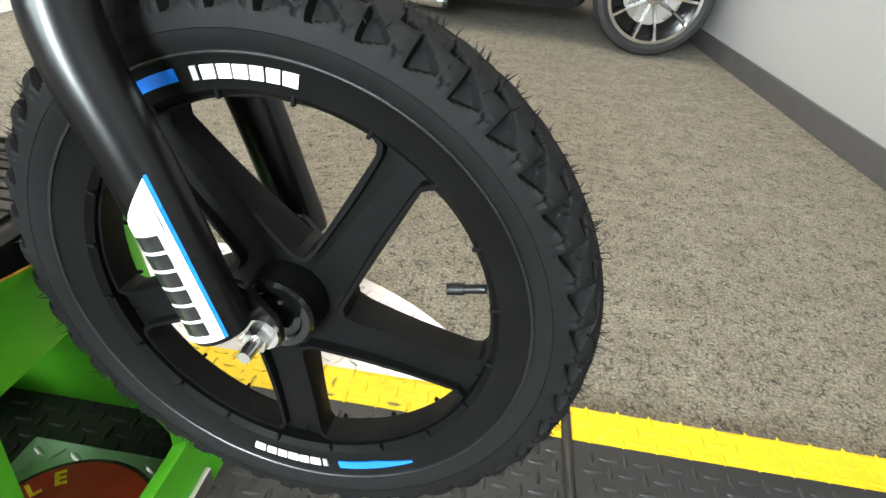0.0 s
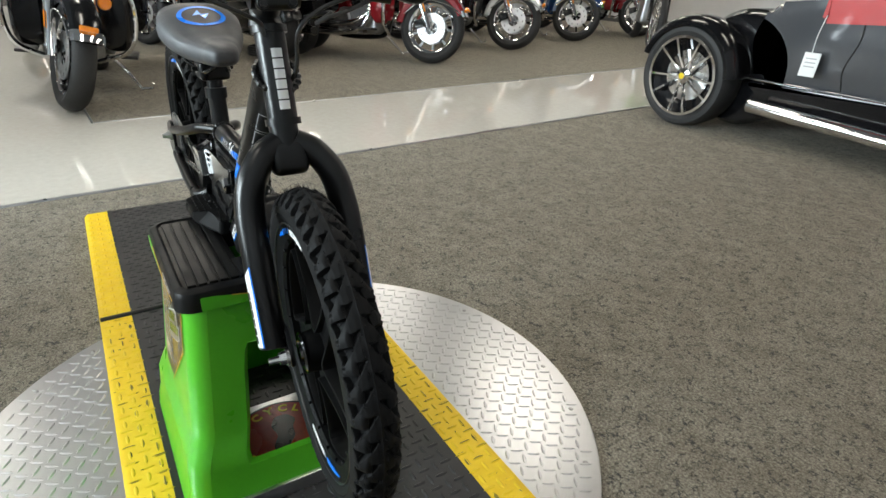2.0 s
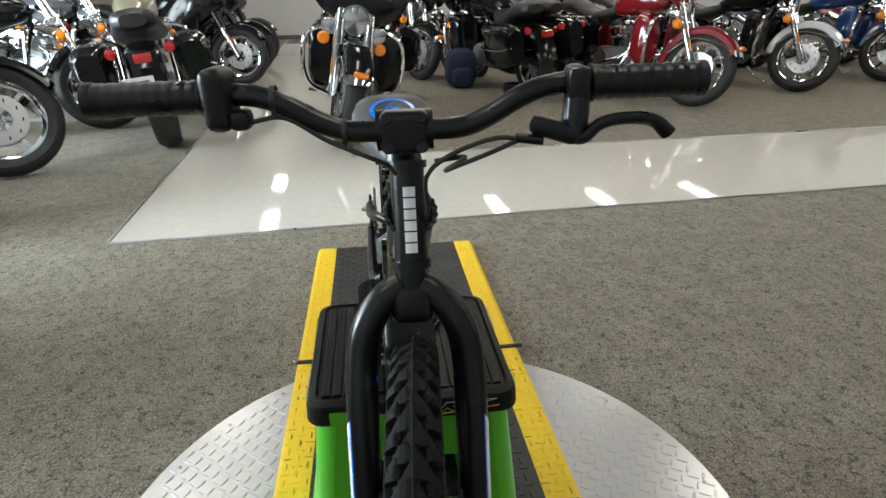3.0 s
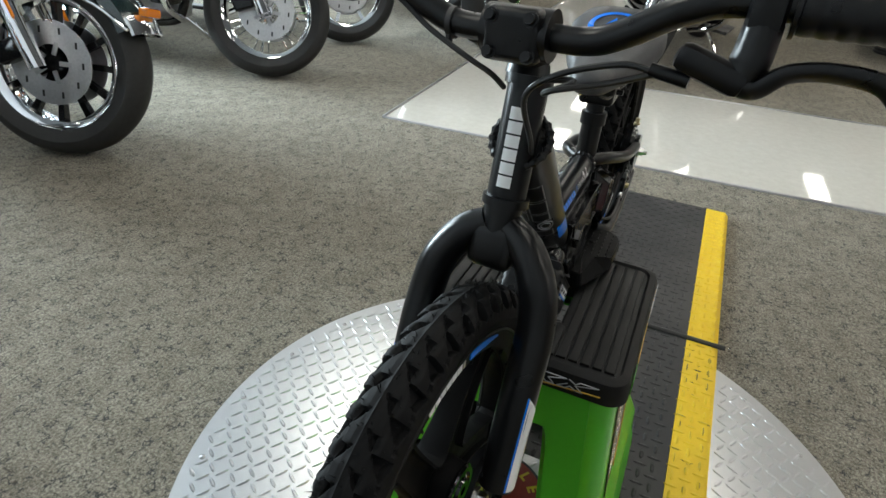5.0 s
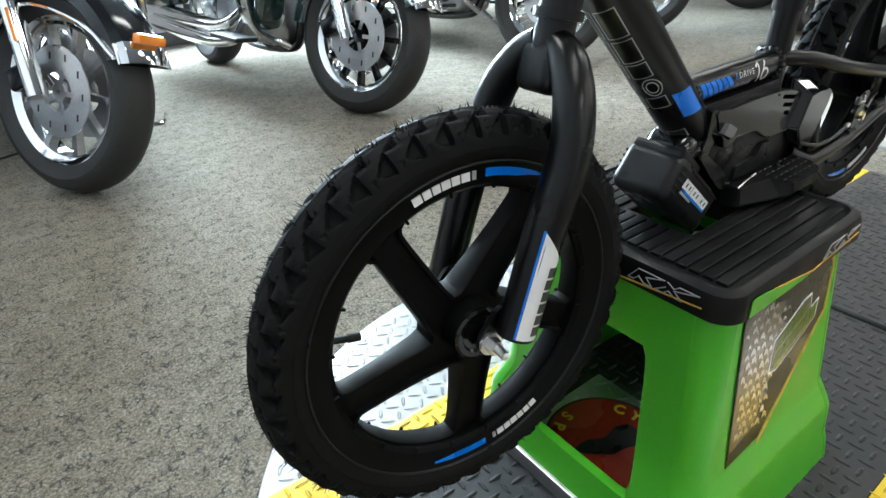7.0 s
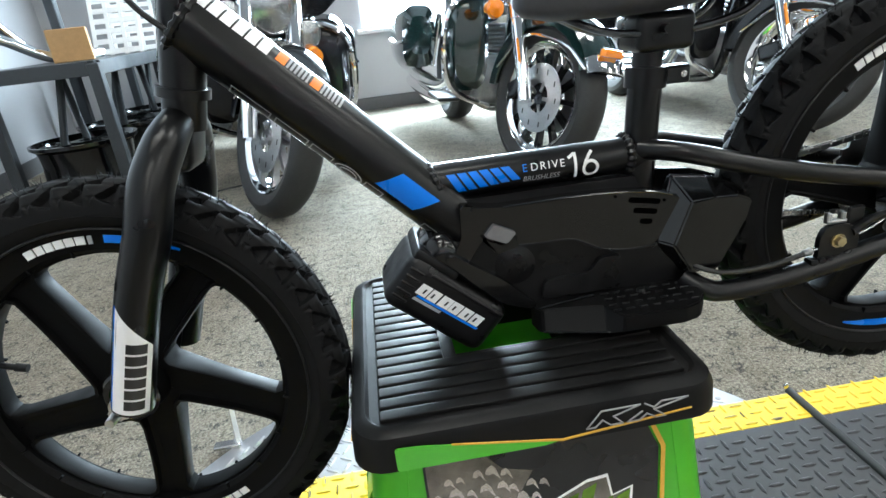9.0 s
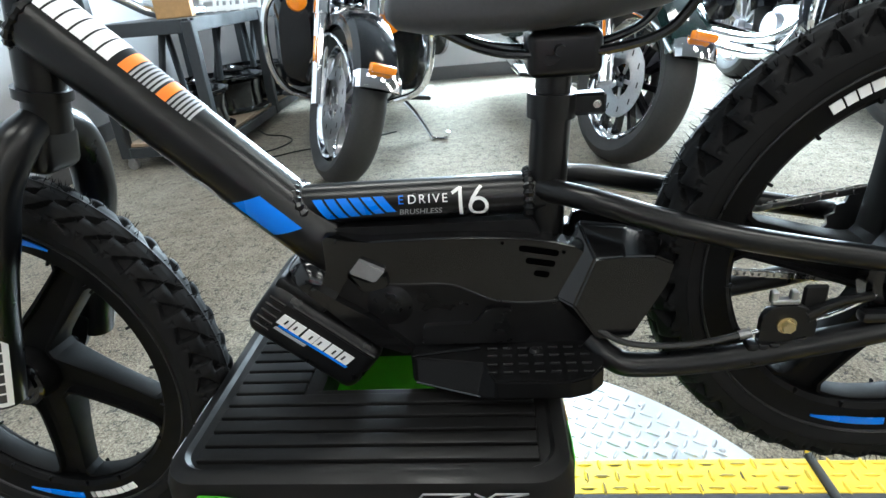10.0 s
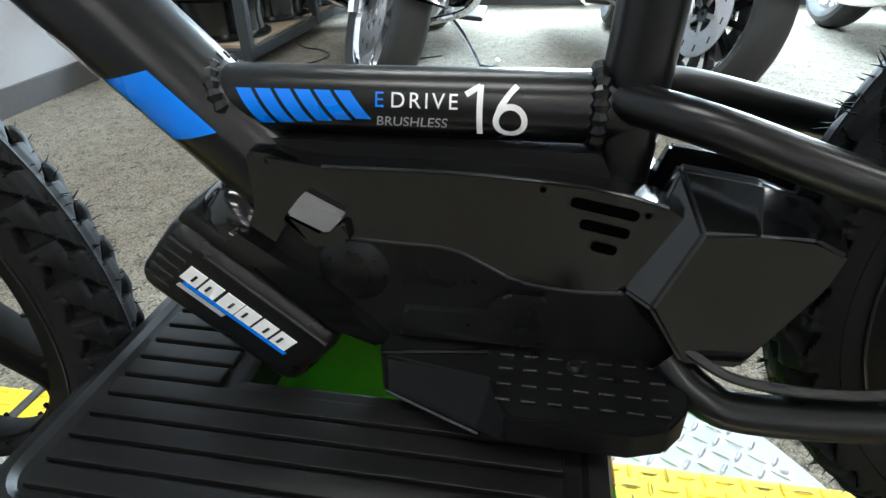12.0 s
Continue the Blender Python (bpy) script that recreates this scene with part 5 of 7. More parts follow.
    for x, z in ((0.480, 0.5515), (0.527, 0.5415)):
        bm = B()
        cyl(bm, (x, s * 0.031, z), (x, s * 0.0327, z), 0.0016, 0.0014, 10)
        bpart("cover_pin", bm, UNLIT_BLACK, cover)
bm = B()
prism(bm, rounded([(0.332, 0.515), (0.35, 0.530), (0.42, 0.53), (0.50, 0.52), (0.535, 0.498), (0.556, 0.47), (0.556, 0.446), (0.40, 0.446), (0.372, 0.470)], 0.01), -0.0275, 0.0275, 0.006, 2)
motor = bpart("drive_housing", bm, TEXTURED_BLACK, None, "black drive housing under the frame")
for s in (-1, 1):
    bm = B()
    lathe(bm, [(0.0005, 0.0050), (0.008, 0.0048), (0.013, 0.0038), (0.018, 0.0018), (0.023, 0.0)], 36, (0.385, 0.0262, 0.497), closed=False)
    if s < 0:
        bmesh.ops.transform(bm, matrix=Matrix.Diagonal((1, -1, 1, 1)), verts=bm.verts)
    bpart("round_boss", bm, TEXTURED_BLACK, motor)
    bm = B()
    prism(bm, rounded([(0.412, 0.478), (0.455, 0.479), (0.466, 0.493), (0.486, 0.493), (0.486, 0.460), (0.408, 0.460)], 0.003), s * 0.020, s * 0.0325, 0.002, 2)
    bpart("moulded_step", bm, TEXTURED_BLACK, motor)
# foot decks: wedge-nosed, thick, rounded at the rear
for s in (-1, 1):
    outline = [(0.398, 0.026), (0.400, 0.044), (0.404, 0.050), (0.455, 0.076), (0.470, 0.081), (0.528, 0.082), (0.545, 0.075), (0.556, 0.060), (0.560, 0.022)]
    crest = [(0.398, 0.026), (0.400, 0.042), (0.404, 0.046), (0.462, 0.051), (0.470, 0.078), (0.528, 0.080), (0.545, 0.074), (0.556, 0.060), (0.560, 0.022)]
    bm = B()
    lo = [Vector((x, s * y * 0.985, 0.4295 + max(0, y - 0.04) * 0.22)) for x, y in outline]
    hi = [Vector((x, s * y, 0.4560 if y < 0.048 else 0.4545)) for x, y in crest]
    rings(bm, [lo, hi])
    bmesh.ops.bevel(bm, geom=bm.edges[:], offset=0.0016, segments=2, affect="EDGES")
    deck = bpart("foot_deck", bm, DECK_BLACK, None, "black plastic foot deck with grip marks")
    for i in range(7):
        for j in range(4):
            x, y = 0.468 + i * 0.0125, 0.036 + j * 0.0105
            bm = B()
            rbox(bm, (x, s * y, 0.4564 if y < 0.048 else 0.4556), (0.0075, 0.0018, 0.0018), 0.0005, 1)
            bpart("grip_mark", bm, TEXTURED_BLACK, deck)
    bm = B()
    tube(bm, [(0.402, s * 0.0440, 0.456), (0.43, s * 0.040, 0.457), (0.458, s * 0.036, 0.457)], 0.0014, 6, 5)
    bpart("deck_edge_line", bm, GLOSS_BLACK, deck)
    # glossy tube added to give the lower edge its highlight
    bm = B()
    tube(bm, [(0.404, s * 0.0490, 0.4335), (0.430, s * 0.0622, 0.4360), (0.458, s * 0.0765, 0.4392)], 0.0013, 6, 5)
    bpart("deck_edge_line", bm, GLOSS_BLACK, deck)
    bm = B()
    lathe(bm, [(0.0005, 0.0022), (0.003, 0.002), (0.0042, 0.0), (0.0042, -0.001)], 14, (0.503, s * 0.040, 0.4565), closed=False, axis="z")
    bpart("deck_screw", bm, TEXTURED_BLACK, deck)
# battery: lies along the down tube, nose down into the stool's slot
BM = Matrix.Translation((0.3164, 0, 0.4690)) @ pose(0, 0, 0, 0, 41, 0)
bm = B()
rbox(bm, (0, 0, 0), (0.112, 0.076, 0.056), 0.012, 4)
bmesh.ops.transform(bm, matrix=BM, verts=bm.verts)
battery = bpart("battery", bm, TEXTURED_BLACK, None, "black clip-on battery pack with rounded ends", angle=60)
bm = B()
rbox(bm, (-0.027, 0, 0.036), (0.050, 0.062, 0.048), 0.020, 4)
bmesh.ops.transform(bm, matrix=BM, verts=bm.verts)
bpart("end_cap", bm, GLOSS_BLACK, battery, angle=60)
bm = B()
rbox(bm, (-0.0305, 0, 0.028), (0.048, 0.0655, 0.012), 0.004, 2)
bmesh.ops.transform(bm, matrix=BM, verts=bm.verts)
bpart("cap_band", bm, TEXTURED_BLACK, battery)
for s in (-1, 1):
    for k in range(5):
        bm = B()
        rbox(bm, (-0.044, s * 0.0375, 0.016 - 0.0075 * k), (0.016, 0.0022, 0.0034), 0.001, 1)
        bmesh.ops.transform(bm, matrix=BM, verts=bm.verts)
        bpart("grip_ridge", bm, TEXTURED_BLACK, battery)
    bm = B()
    rbox(bm, (0.01, s * 0.0372, 0.0195), (0.082, 0.003, 0.004), 0.0012, 1)
    bmesh.ops.transform(bm, matrix=BM, verts=bm.verts)
    bpart("seam_ridge", bm, TEXTURED_BLACK, battery)
    for i, w in enumerate((0.0106, 0.0098, 0.0112, 0.0104, 0.0102, 0.0104)):
        bm = B()
        x = -0.035 + i * 0.0119
        prism(bm, [(x, -0.002), (x + w, -0.002), (x + w + 0.002, 0.0095), (x + 0.002, 0.0095)], s * 0.0382 - 0.0005, s * 0.0382 + 0.0005)
        bmesh.ops.transform(bm, matrix=BM, verts=bm.verts)
        bpart("logo_block", bm, WHITE_DECAL, battery)
        bm = B()
        u = x + w * (0.3 if i % 2 else 0.55)
        prism(bm, [(u, 0.001), (u + 0.0016, 0.001), (u + 0.0026, 0.006), (u + 0.001, 0.006)], s * 0.0390 - 0.0004, s * 0.0390 + 0.0004)
        bmesh.ops.transform(bm, matrix=BM, verts=bm.verts)
        bpart("logo_notch", bm, DARK_DECAL, battery)
    bm = B()
    prism(bm, [(-0.032, -0.0048), (0.036, -0.0048), (0.037, -0.0026), (-0.031, -0.0026)], s * 0.0382 - 0.0004, s * 0.0382 + 0.0004)
    bmesh.ops.transform(bm, matrix=BM, verts=bm.verts)
    bpart("logo_line", bm, BLUE_DECAL, battery)
    bm = B()
    prism(bm, [(-0.034, -0.0085), (-0.004, -0.0085), (-0.003, -0.0058), (-0.033, -0.0058)], s * 0.0382 - 0.0004, s * 0.0382 + 0.0004)
    bmesh.ops.transform(bm, matrix=BM, verts=bm.verts)
    bpart("logo_underline", bm, GREY_DECAL, battery)
# battery holder and latch block
for s in (-1, 1):
    bm = B()
    prism(bm, rounded([(0.319, 0.515), (0.325, 0.521), (0.345, 0.506), (0.372, 0.487), (0.403, 0.4555), (0.398, 0.4525), (0.372, 0.462), (0.345, 0.487)], 0.003), s * 0.018, s * 0.0362, 0.0025, 2)
    holder = bpart("battery_rail", bm, GLOSS_BLACK)
    bm = B()
    prism(bm, rounded([(0.357, 0.533), (0.366, 0.5435), (0.386, 0.533), (0.377, 0.5235)], 0.0015), s * 0.028, s * 0.0375, 0.0012, 2)
    bpart("latch", bm, LATCH_GREY, holder, "grey plastic latch")
    bm = B()
    prism(bm, rounded([(0.354, 0.532), (0.374, 0.5215), (0.386, 0.530), (0.388, 0.519), (0.366, 0.514)], 0.002), s * 0.026, s * 0.0365, 0.002, 2)
    bpart("latch_foot", bm, GLOSS_BLACK, holder)

# decals on the tubes
for s in (-1, 1):
    o = (0, s, 0)
    k = s
    L = (D1 - D0).length
    bpart("blue_patch", tube_grid(D0, D1, 0.0262, o, 0.206, 0.247, -17 if s < 0 else -32, 32 if s < 0 else 17, 0.0005, -0.014 if s < 0 else 0.014), BLUE_DECAL, down)
    # warning label: two orange heads and rows of print
    up = (-s, 0, 0)
    for l in (0.0705, 0.1025):
        bpart("warning_head", tube_grid(D0, D1, 0.0262, o, l, l + 0.0085, -104 if s < 0 else 46, -46 if s < 0 else 104), ORANGE_DECAL, down)
        for i in range(6):
            q = l + 0.0098 + i * 0.0036
            bpart("print_line", tube_grid(D0, D1, 0.0262, o, q, q + 0.0020, -104 if s < 0 else 46, -46 if s < 0 else 104, 0.0005), GREY_DECAL, down)
    for i in range(6):
        l = 0.001 + i * 0.0108
        bpart("logo_block", tube_grid(D0, D1, 0.0262, o, l, l + 0.0092, -110 if s < 0 else 42, -42 if s < 0 else 110), WHITE_DECAL, down)
    # outlined shapes along the underside
    for i, (l0, l1) in enumerate(((0.055, 0.092), (0.096, 0.128), (0.131, 0.153), (0.186, 0.205), (0.250, 0.272))):
        for (p, q, e, f) in ((l0, l1, 42, 44.5), (l0, l1, 84, 86.5), (l0, l0 + 0.0012, 42, 86.5), (l1 - 0.0012, l1, 42, 86.5)):
            bpart("outline", tube_grid(D0, D1, 0.0262, o, p, q, e if s < 0 else -e, f if s < 0 else -f, 0.0005, 0.0), GREY_DECAL, down)
    for rr in (0.0055, 0.0088):
        bm = B()
        dd = (D1 - D0).normalized()
        oo = Vector(o)
        ff = dd.cross(oo)
        pts = []
        for i in range(25):
            a = 2 * math.pi * i / 24
            l, g = 0.170 + rr * 1.5 * math.cos(a), radians(58 if s < 0 else -58) + rr * math.sin(a) / 0.0262
            pts.append(D0 + dd * l + (oo * math.cos(g) + ff * math.sin(g)) * 0.0263)
        tube(bm, pts, 0.0006, 6, per=0)
        bpart("emblem_ring", bm, GREY_DECAL, down)
    for i in range(6):
        l = 0.0245 + i * 0.0099
        bpart("blue_stripe", tube_grid(T0, T1, 0.0165, o, l, l + 0.0078, -30, 30 - 3 * i, 0.0005, 0.010 * (1 if s < 0 else -1) * 1.0), BLUE_DECAL, top)


def stroke(bm, pts, w):
    """A flat line of even width through points of the plane."""
    pts = [Vector(p) for p in pts]
    rows = []
    for i, p in enumerate(pts):
        d = (pts[min(i + 1, len(pts) - 1)] - pts[max(i - 1, 0)]).normalized()
        n = Vector((-d.y, d.x)) * w / 2
        rows.append([bm.verts.new((q.x, q.y, 0)) for q in (p - n, p + n)])
    for a, b in zip(rows, rows[1:]):
        bm.faces.new((a[0], b[0], b[1], a[1]))


def numerals_16():
    """A one with a flag and an open-topped six, drawn in even strokes."""
    bm = B()
    h, w = 0.0235, 0.0027
    stroke(bm, [(0.0065, 0), (0.0065, h)], w)
    stroke(bm, [(0.0000, h * 0.80), (0.0065, h - 0.0005)], w)
    c, r = Vector((0.0205, 0.0076)), 0.0065
    stroke(bm, [c + Vector((math.cos(a), math.sin(a))) * r for a in [2 * math.pi * k / 36 for k in range(37)]], w)
    stroke(bm, [c + Vector((-r * 0.98, 0.0012)), c + Vector((-r * 0.72, 0.0062)), c + Vector((-0.001, 0.0118)), c + Vector((0.0024, h - 0.0076))], w)
    return bm


def wrapped_text(body, size, along, high, s, material, name, shear=0.0):
    """Lettering laid round the top tube."""
    if body == "16":
        bm = numerals_16()
    else:
        cu = bpy.data.curves.new("lettering", "FONT")
        cu.body, cu.size, cu.shear = body, size, shear
        cu.space_character = 1.28 if body == "DRIVE" else 1.0
        cu.resolution_u = 6
        tmp = bpy.data.objects.new("lettering", cu)
        bm = B()
        bm.from_mesh(tmp.to_mesh())
        tmp.to_mesh_clear()
        bpy.data.objects.remove(tmp)
    bmesh.ops.triangulate(bm, faces=bm.faces[:])
    for _ in range(5):
        long_e = [e for e in bm.edges if e.calc_length() > 0.0025]
        if long_e:
            bmesh.ops.subdivide_edges(bm, edges=long_e, cuts=1)
            bmesh.ops.triangulate(bm, faces=bm.faces[:])
    width = max(v.co.x for v in bm.verts)
    for v in bm.verts:
        x = along + v.co.x if s < 0 else along + width - v.co.x
        a = (high + v.co.y) / 0.0165
        v.co = T0 + Vector((x, s * 0.0171 * math.cos(a), 0.0171 * math.sin(a)))
    return bpart(name, bm, material, top)


for s in (-1, 1):
    wrapped_text("E", 0.0098, 0.0935 if s < 0 else 0.136, 0.0022, s, BLUE_DECAL, "lettering")
    wrapped_text("DRIVE", 0.0098, 0.1012 if s < 0 else 0.1005, 0.0022, s, WHITE_DECAL, "lettering")
    wrapped_text("BRUSHLESS", 0.0069, 0.0935 if s < 0 else 0.104, -0.0068, s, GREY_DECAL, "lettering", 0.2)
    wrapped_text("16", 0.0325, 0.1365 if s < 0 else 0.063, -0.010, s, WHITE_DECAL, "lettering")

# saddle
bm = B()
loops = []
SADDLE = ((0.405, 0.010, 0.728, 0.716), (0.412, 0.020, 0.737, 0.709), (0.435, 0.028, 0.742, 0.704), (0.475, 0.037, 0.745, 0.702), (0.515, 0.052, 0.750, 0.702), (0.555, 0.066, 0.770, 0.706), (0.590, 0.071, 0.784, 0.712), (0.618, 0.066, 0.789, 0.722), (0.634, 0.048, 0.780, 0.730), (0.640, 0.025, 0.764, 0.740))
for x, w, zt, zb in SADDLE:
    loop = []
    for i in range(28):
        a = 2 * math.pi * i / 28
        c, sn = math.cos(a), math.sin(a)
        cc = math.copysign(abs(c) ** 0.75, c)
        ss = math.copysign(abs(sn) ** 0.75, sn)
        z = (zt + zb) / 2 + ss * (zt - zb) / 2
        loop.append(Vector((x, cc * w, z)))
    loops.append(loop)
rings(bm, loops)
saddle = bpart("saddle", bm, GREY_SADDLE, None, "dark grey padded saddle with a blue emblem", angle=60)
bm = B()
n = 48
ring = []
for i in range(n):
    a = 2 * math.pi * i / n
    ring.append([(0.560 + q * 0.030 * math.cos(a), q * 0.040 * math.sin(a)) for q in (0.80, 1.0)])


def on_saddle(x, y):
    """Height of the saddle's top, a little proud of it."""
    k = next(k for k in range(len(SADDLE) - 1) if x <= SADDLE[k + 1][0])
    f = (x - SADDLE[k][0]) / (SADDLE[k + 1][0] - SADDLE[k][0])
    w, zt, zb = (SADDLE[k][i] + (SADDLE[k + 1][i] - SADDLE[k][i]) * f for i in (1, 2, 3))
    c = min(1.0, abs(y) / w) ** (1 / 0.75)
    return (zt + zb) / 2 + (1 - c * c) ** 0.375 * (zt - zb) / 2 + 0.0012


vs = [[bm.verts.new((x, y, on_saddle(x, y))) for x, y in r] for r in ring]
for i in range(n):
    a, b = vs[i], vs[(i + 1) % n]
    bm.faces.new((a[0], a[1], b[1], b[0]))
z = [bm.verts.new((x, y, on_saddle(x, y) + 0.0003)) for x, y in ((0.548, -0.004), (0.565, -0.014), (0.562, 0.0), (0.576, 0.003), (0.557, 0.015), (0.561, 0.003))]
bm.faces.new(z)
bpart("saddle_emblem", bm, BLUE_DECAL, saddle)
bm = B()
for s in (-1, 1):
    tube(bm, [(0.44, s * 0.006, 0.708), (0.47, s * 0.016, 0.694), (0.50, s * 0.020, 0.688), (0.55, s * 0.021, 0.687), (0.59, s * 0.032, 0.697), (0.61, s * 0.036, 0.718)], 0.0034, 10, 6)
bpart("saddle_rail", bm, GLOSS_BLACK, saddle, "black steel saddle rails")
bm = B()
rbox(bm, (0.528, 0, 0.687), (0.052, 0.050, 0.032), 0.007, 3)
cyl(bm, (0.524, -0.034, 0.690), (0.524, 0.034, 0.690), 0.004, 0.004, 10)
bpart("saddle_clamp", bm, FRAME_BLACK, saddle)


# ---- motorcycles ----
def paint(name, color, rough=0.12):
    return grainy(name, color, rough, 40, 0.05, 0.0, coat=1.0, rough_var=0.03)


PAINT_BLACK = grainy("black_gloss_paint", (0.005, 0.005, 0.006), 0.14, 40, 0.05, 0.0, rough_var=0.03, spec=0.4)
PAINT_GREEN = paint("dark_green_paint", (0.004, 0.017, 0.016))
PAINT_SILVER = paint("silver_paint", (0.42, 0.43, 0.44), 0.22)
PAINT_RED = paint("deep_red_paint", (0.19, 0.008, 0.012))
PAINT_WHITE = paint("pearl_white_paint", (0.55, 0.55, 0.55))
PAINT_BLUE = paint("blue_paint", (0.01, 0.045, 0.16))
PAINT_LIME = paint("lime_plastic", (0.1, 0.5, 0.01), 0.3)
PAINT_OLIVE = paint("olive_paint", (0.2, 0.18, 0.11), 0.35)
PAINT_GREY = paint("grey_body_paint", (0.06, 0.063, 0.07))
DISC_STEEL = grainy("brake_disc_steel", (0.55, 0.55, 0.56), 0.38, 120, 0.2, 0.1, 0.0003, metal=1.0)
SEAT_BLACK = grainy("seat_leather", (0.014, 0.013, 0.013), 0.45, 150, 0.3, 0.4, 0.001)
AMBER = mat("amber_lens", (0.9, 0.25, 0.01), 0.15, coat=1.0)
RED_LENS = mat("red_lens", (0.4, 0.01, 0.01), 0.15, coat=1.0)
LENS = grainy("clear_lens", (0.42, 0.44, 0.46), 0.16, 60, 0.45, 0.3, 0.004, metal=0.85, coat=1.0)
SHIELD = mat("smoked_shield", (0.05, 0.05, 0.055), 0.06, coat=0.5)
PLATE_WHITE = grainy("card_white", (0.75, 0.75, 0.74), 0.5, 60, 0.05, 0.0)


def road_wheel(parent, name, at, R, w, rim_r, spokes, spoke_mat, disc=True, whitewall=False):
    """Wheel turning about local y, standing at its hub."""
    bm = B()
    h = w / 2
    prof = [(rim_r, -h * 0.62), (rim_r + 0.012, -h * 0.8), (rim_r + (R - rim_r) * 0.5, -h), (R - 0.028, -h * 0.92), (R - 0.008, -h * 0.6), (R, -h * 0.2)]
    prof = prof + [(r, -y) for r, y in prof[::-1]]
    lathe(bm, prof, 64)
    wheel = part(name, bm, ROAD_RUBBER, parent, "black road tyre", at=at)
    bm = B()
    q = rim_r
    lathe(bm, [(q - 0.022, -h * 0.5), (q - 0.004, -h * 0.68), (q + 0.004, -h * 0.72), (q + 0.006, -h * 0.62), (q - 0.012, -h * 0.4), (q - 0.016, 0), (q - 0.012, h * 0.4), (q + 0.006, h * 0.62), (q + 0.004, h * 0.72), (q - 0.004, h * 0.68), (q - 0.022, h * 0.5), (q - 0.026, 0)], 64)
    part("rim", bm, CHROME, wheel, "polished rim")
    bm = B()
    lathe(bm, [(0.008, -h * 0.7), (0.03, -h * 0.7), (0.036, -h * 0.5), (0.036, h * 0.5), (0.03, h * 0.7), (0.008, h * 0.7)], 28)
    part("hub", bm, spoke_mat, wheel)
    for k in range(spokes):
        a = 360 * k / spokes
        bm = B()
        if spokes > 16:
            s = 1 if k % 2 else -1
            tube(bm, [(0.03, s * 0.02, 0.0), (q - 0.016, s * 0.004, 0.03 * (1 if k % 4 < 2 else -1))], 0.003, 6, per=0)
        else:
            rings(bm, [[Vector((r, y, z)) for y, z in ((-t, -ww), (t, -ww), (t, ww), (-t, ww))] for r, t, ww in ((0.03, 0.014, 0.016), (q * 0.55, 0.012, 0.010), (q - 0.014, 0.016, 0.012))])
        bmesh.ops.transform(bm, matrix=pose(0, 0, 0, 0, a, 0), verts=bm.verts)
        part("spoke", bm, spoke_mat, wheel)
    if disc:
        for s in (-1, 1):
            bm = B()
            y = s * (h * 0.72)
            lathe(bm, [(0.062, y - 0.002), (0.062, y + 0.002), (0.142, y + 0.002), (0.142, y - 0.002)], 56)
            part("brake_disc", bm, DISC_STEEL, wheel, "drilled steel brake disc")
            for k in range(10):
                a = 2 * math.pi * k / 10
                bm = B()
                rbox(bm, (0.112 * math.cos(a), y + s * 0.0022, 0.112 * math.sin(a)), (0.008, 0.0012, 0.022), 0.0004, 1)
                part("disc_slot", bm, CABLE, wheel)
            bm = B()
            for k in range(5):
                rbox(bm, (0.05, y, 0), (0.045, 0.005, 0.016), 0.001, 1, pose(0, 0, 0, 0, 72 * k, 0))
            part("disc_carrier", bm, DULL_METAL, wheel)
    return wheel


def arc_fender(bm, R, w, a0, a1, thick=0.006, skirt=0.05, n=18):
    """A mudguard shell over a wheel, angles in degrees from straight ahead over the top."""
    loops = []
    for i in range(n + 1):
        a = radians(a0 + (a1 - a0) * i / n)
        d = Vector((math.cos(a), 0, math.sin(a)))
        out = []
        sec = [(-w / 2, -skirt), (-w / 2, -0.02), (-w * 0.4, 0.004), (-w * 0.2, 0.014), (0, 0.017), (w * 0.2, 0.014), (w * 0.4, 0.004), (w / 2, -0.02), (w / 2, -skirt)]
        for y, dr in sec:
            out.append(d * (R + dr) + Vector((0, y, 0)))
        for y, dr in sec[::-1]:
            out.append(d * (R + dr - thick) + Vector((0, y * (1 - thick / w * 2), 0)))
        loops.append(out)
    rings(bm, loops)


def loft(bm, stations, n=20, power=0.8):
    """Rounded body along x: (x, half width, z low, z high)."""
    loops = []
    for x, w, z0, z1 in stations:
        loop = []
        for i in range(n):
            a = 2 * math.pi * i / n
            c, s = math.cos(a), math.sin(a)
            loop.append(Vector((x, math.copysign(abs(c) ** power, c) * w, (z0 + z1) / 2 + math.copysign(abs(s) ** power, s) * (z1 - z0) / 2)))
        loops.append(loop)
    rings(bm, loops)


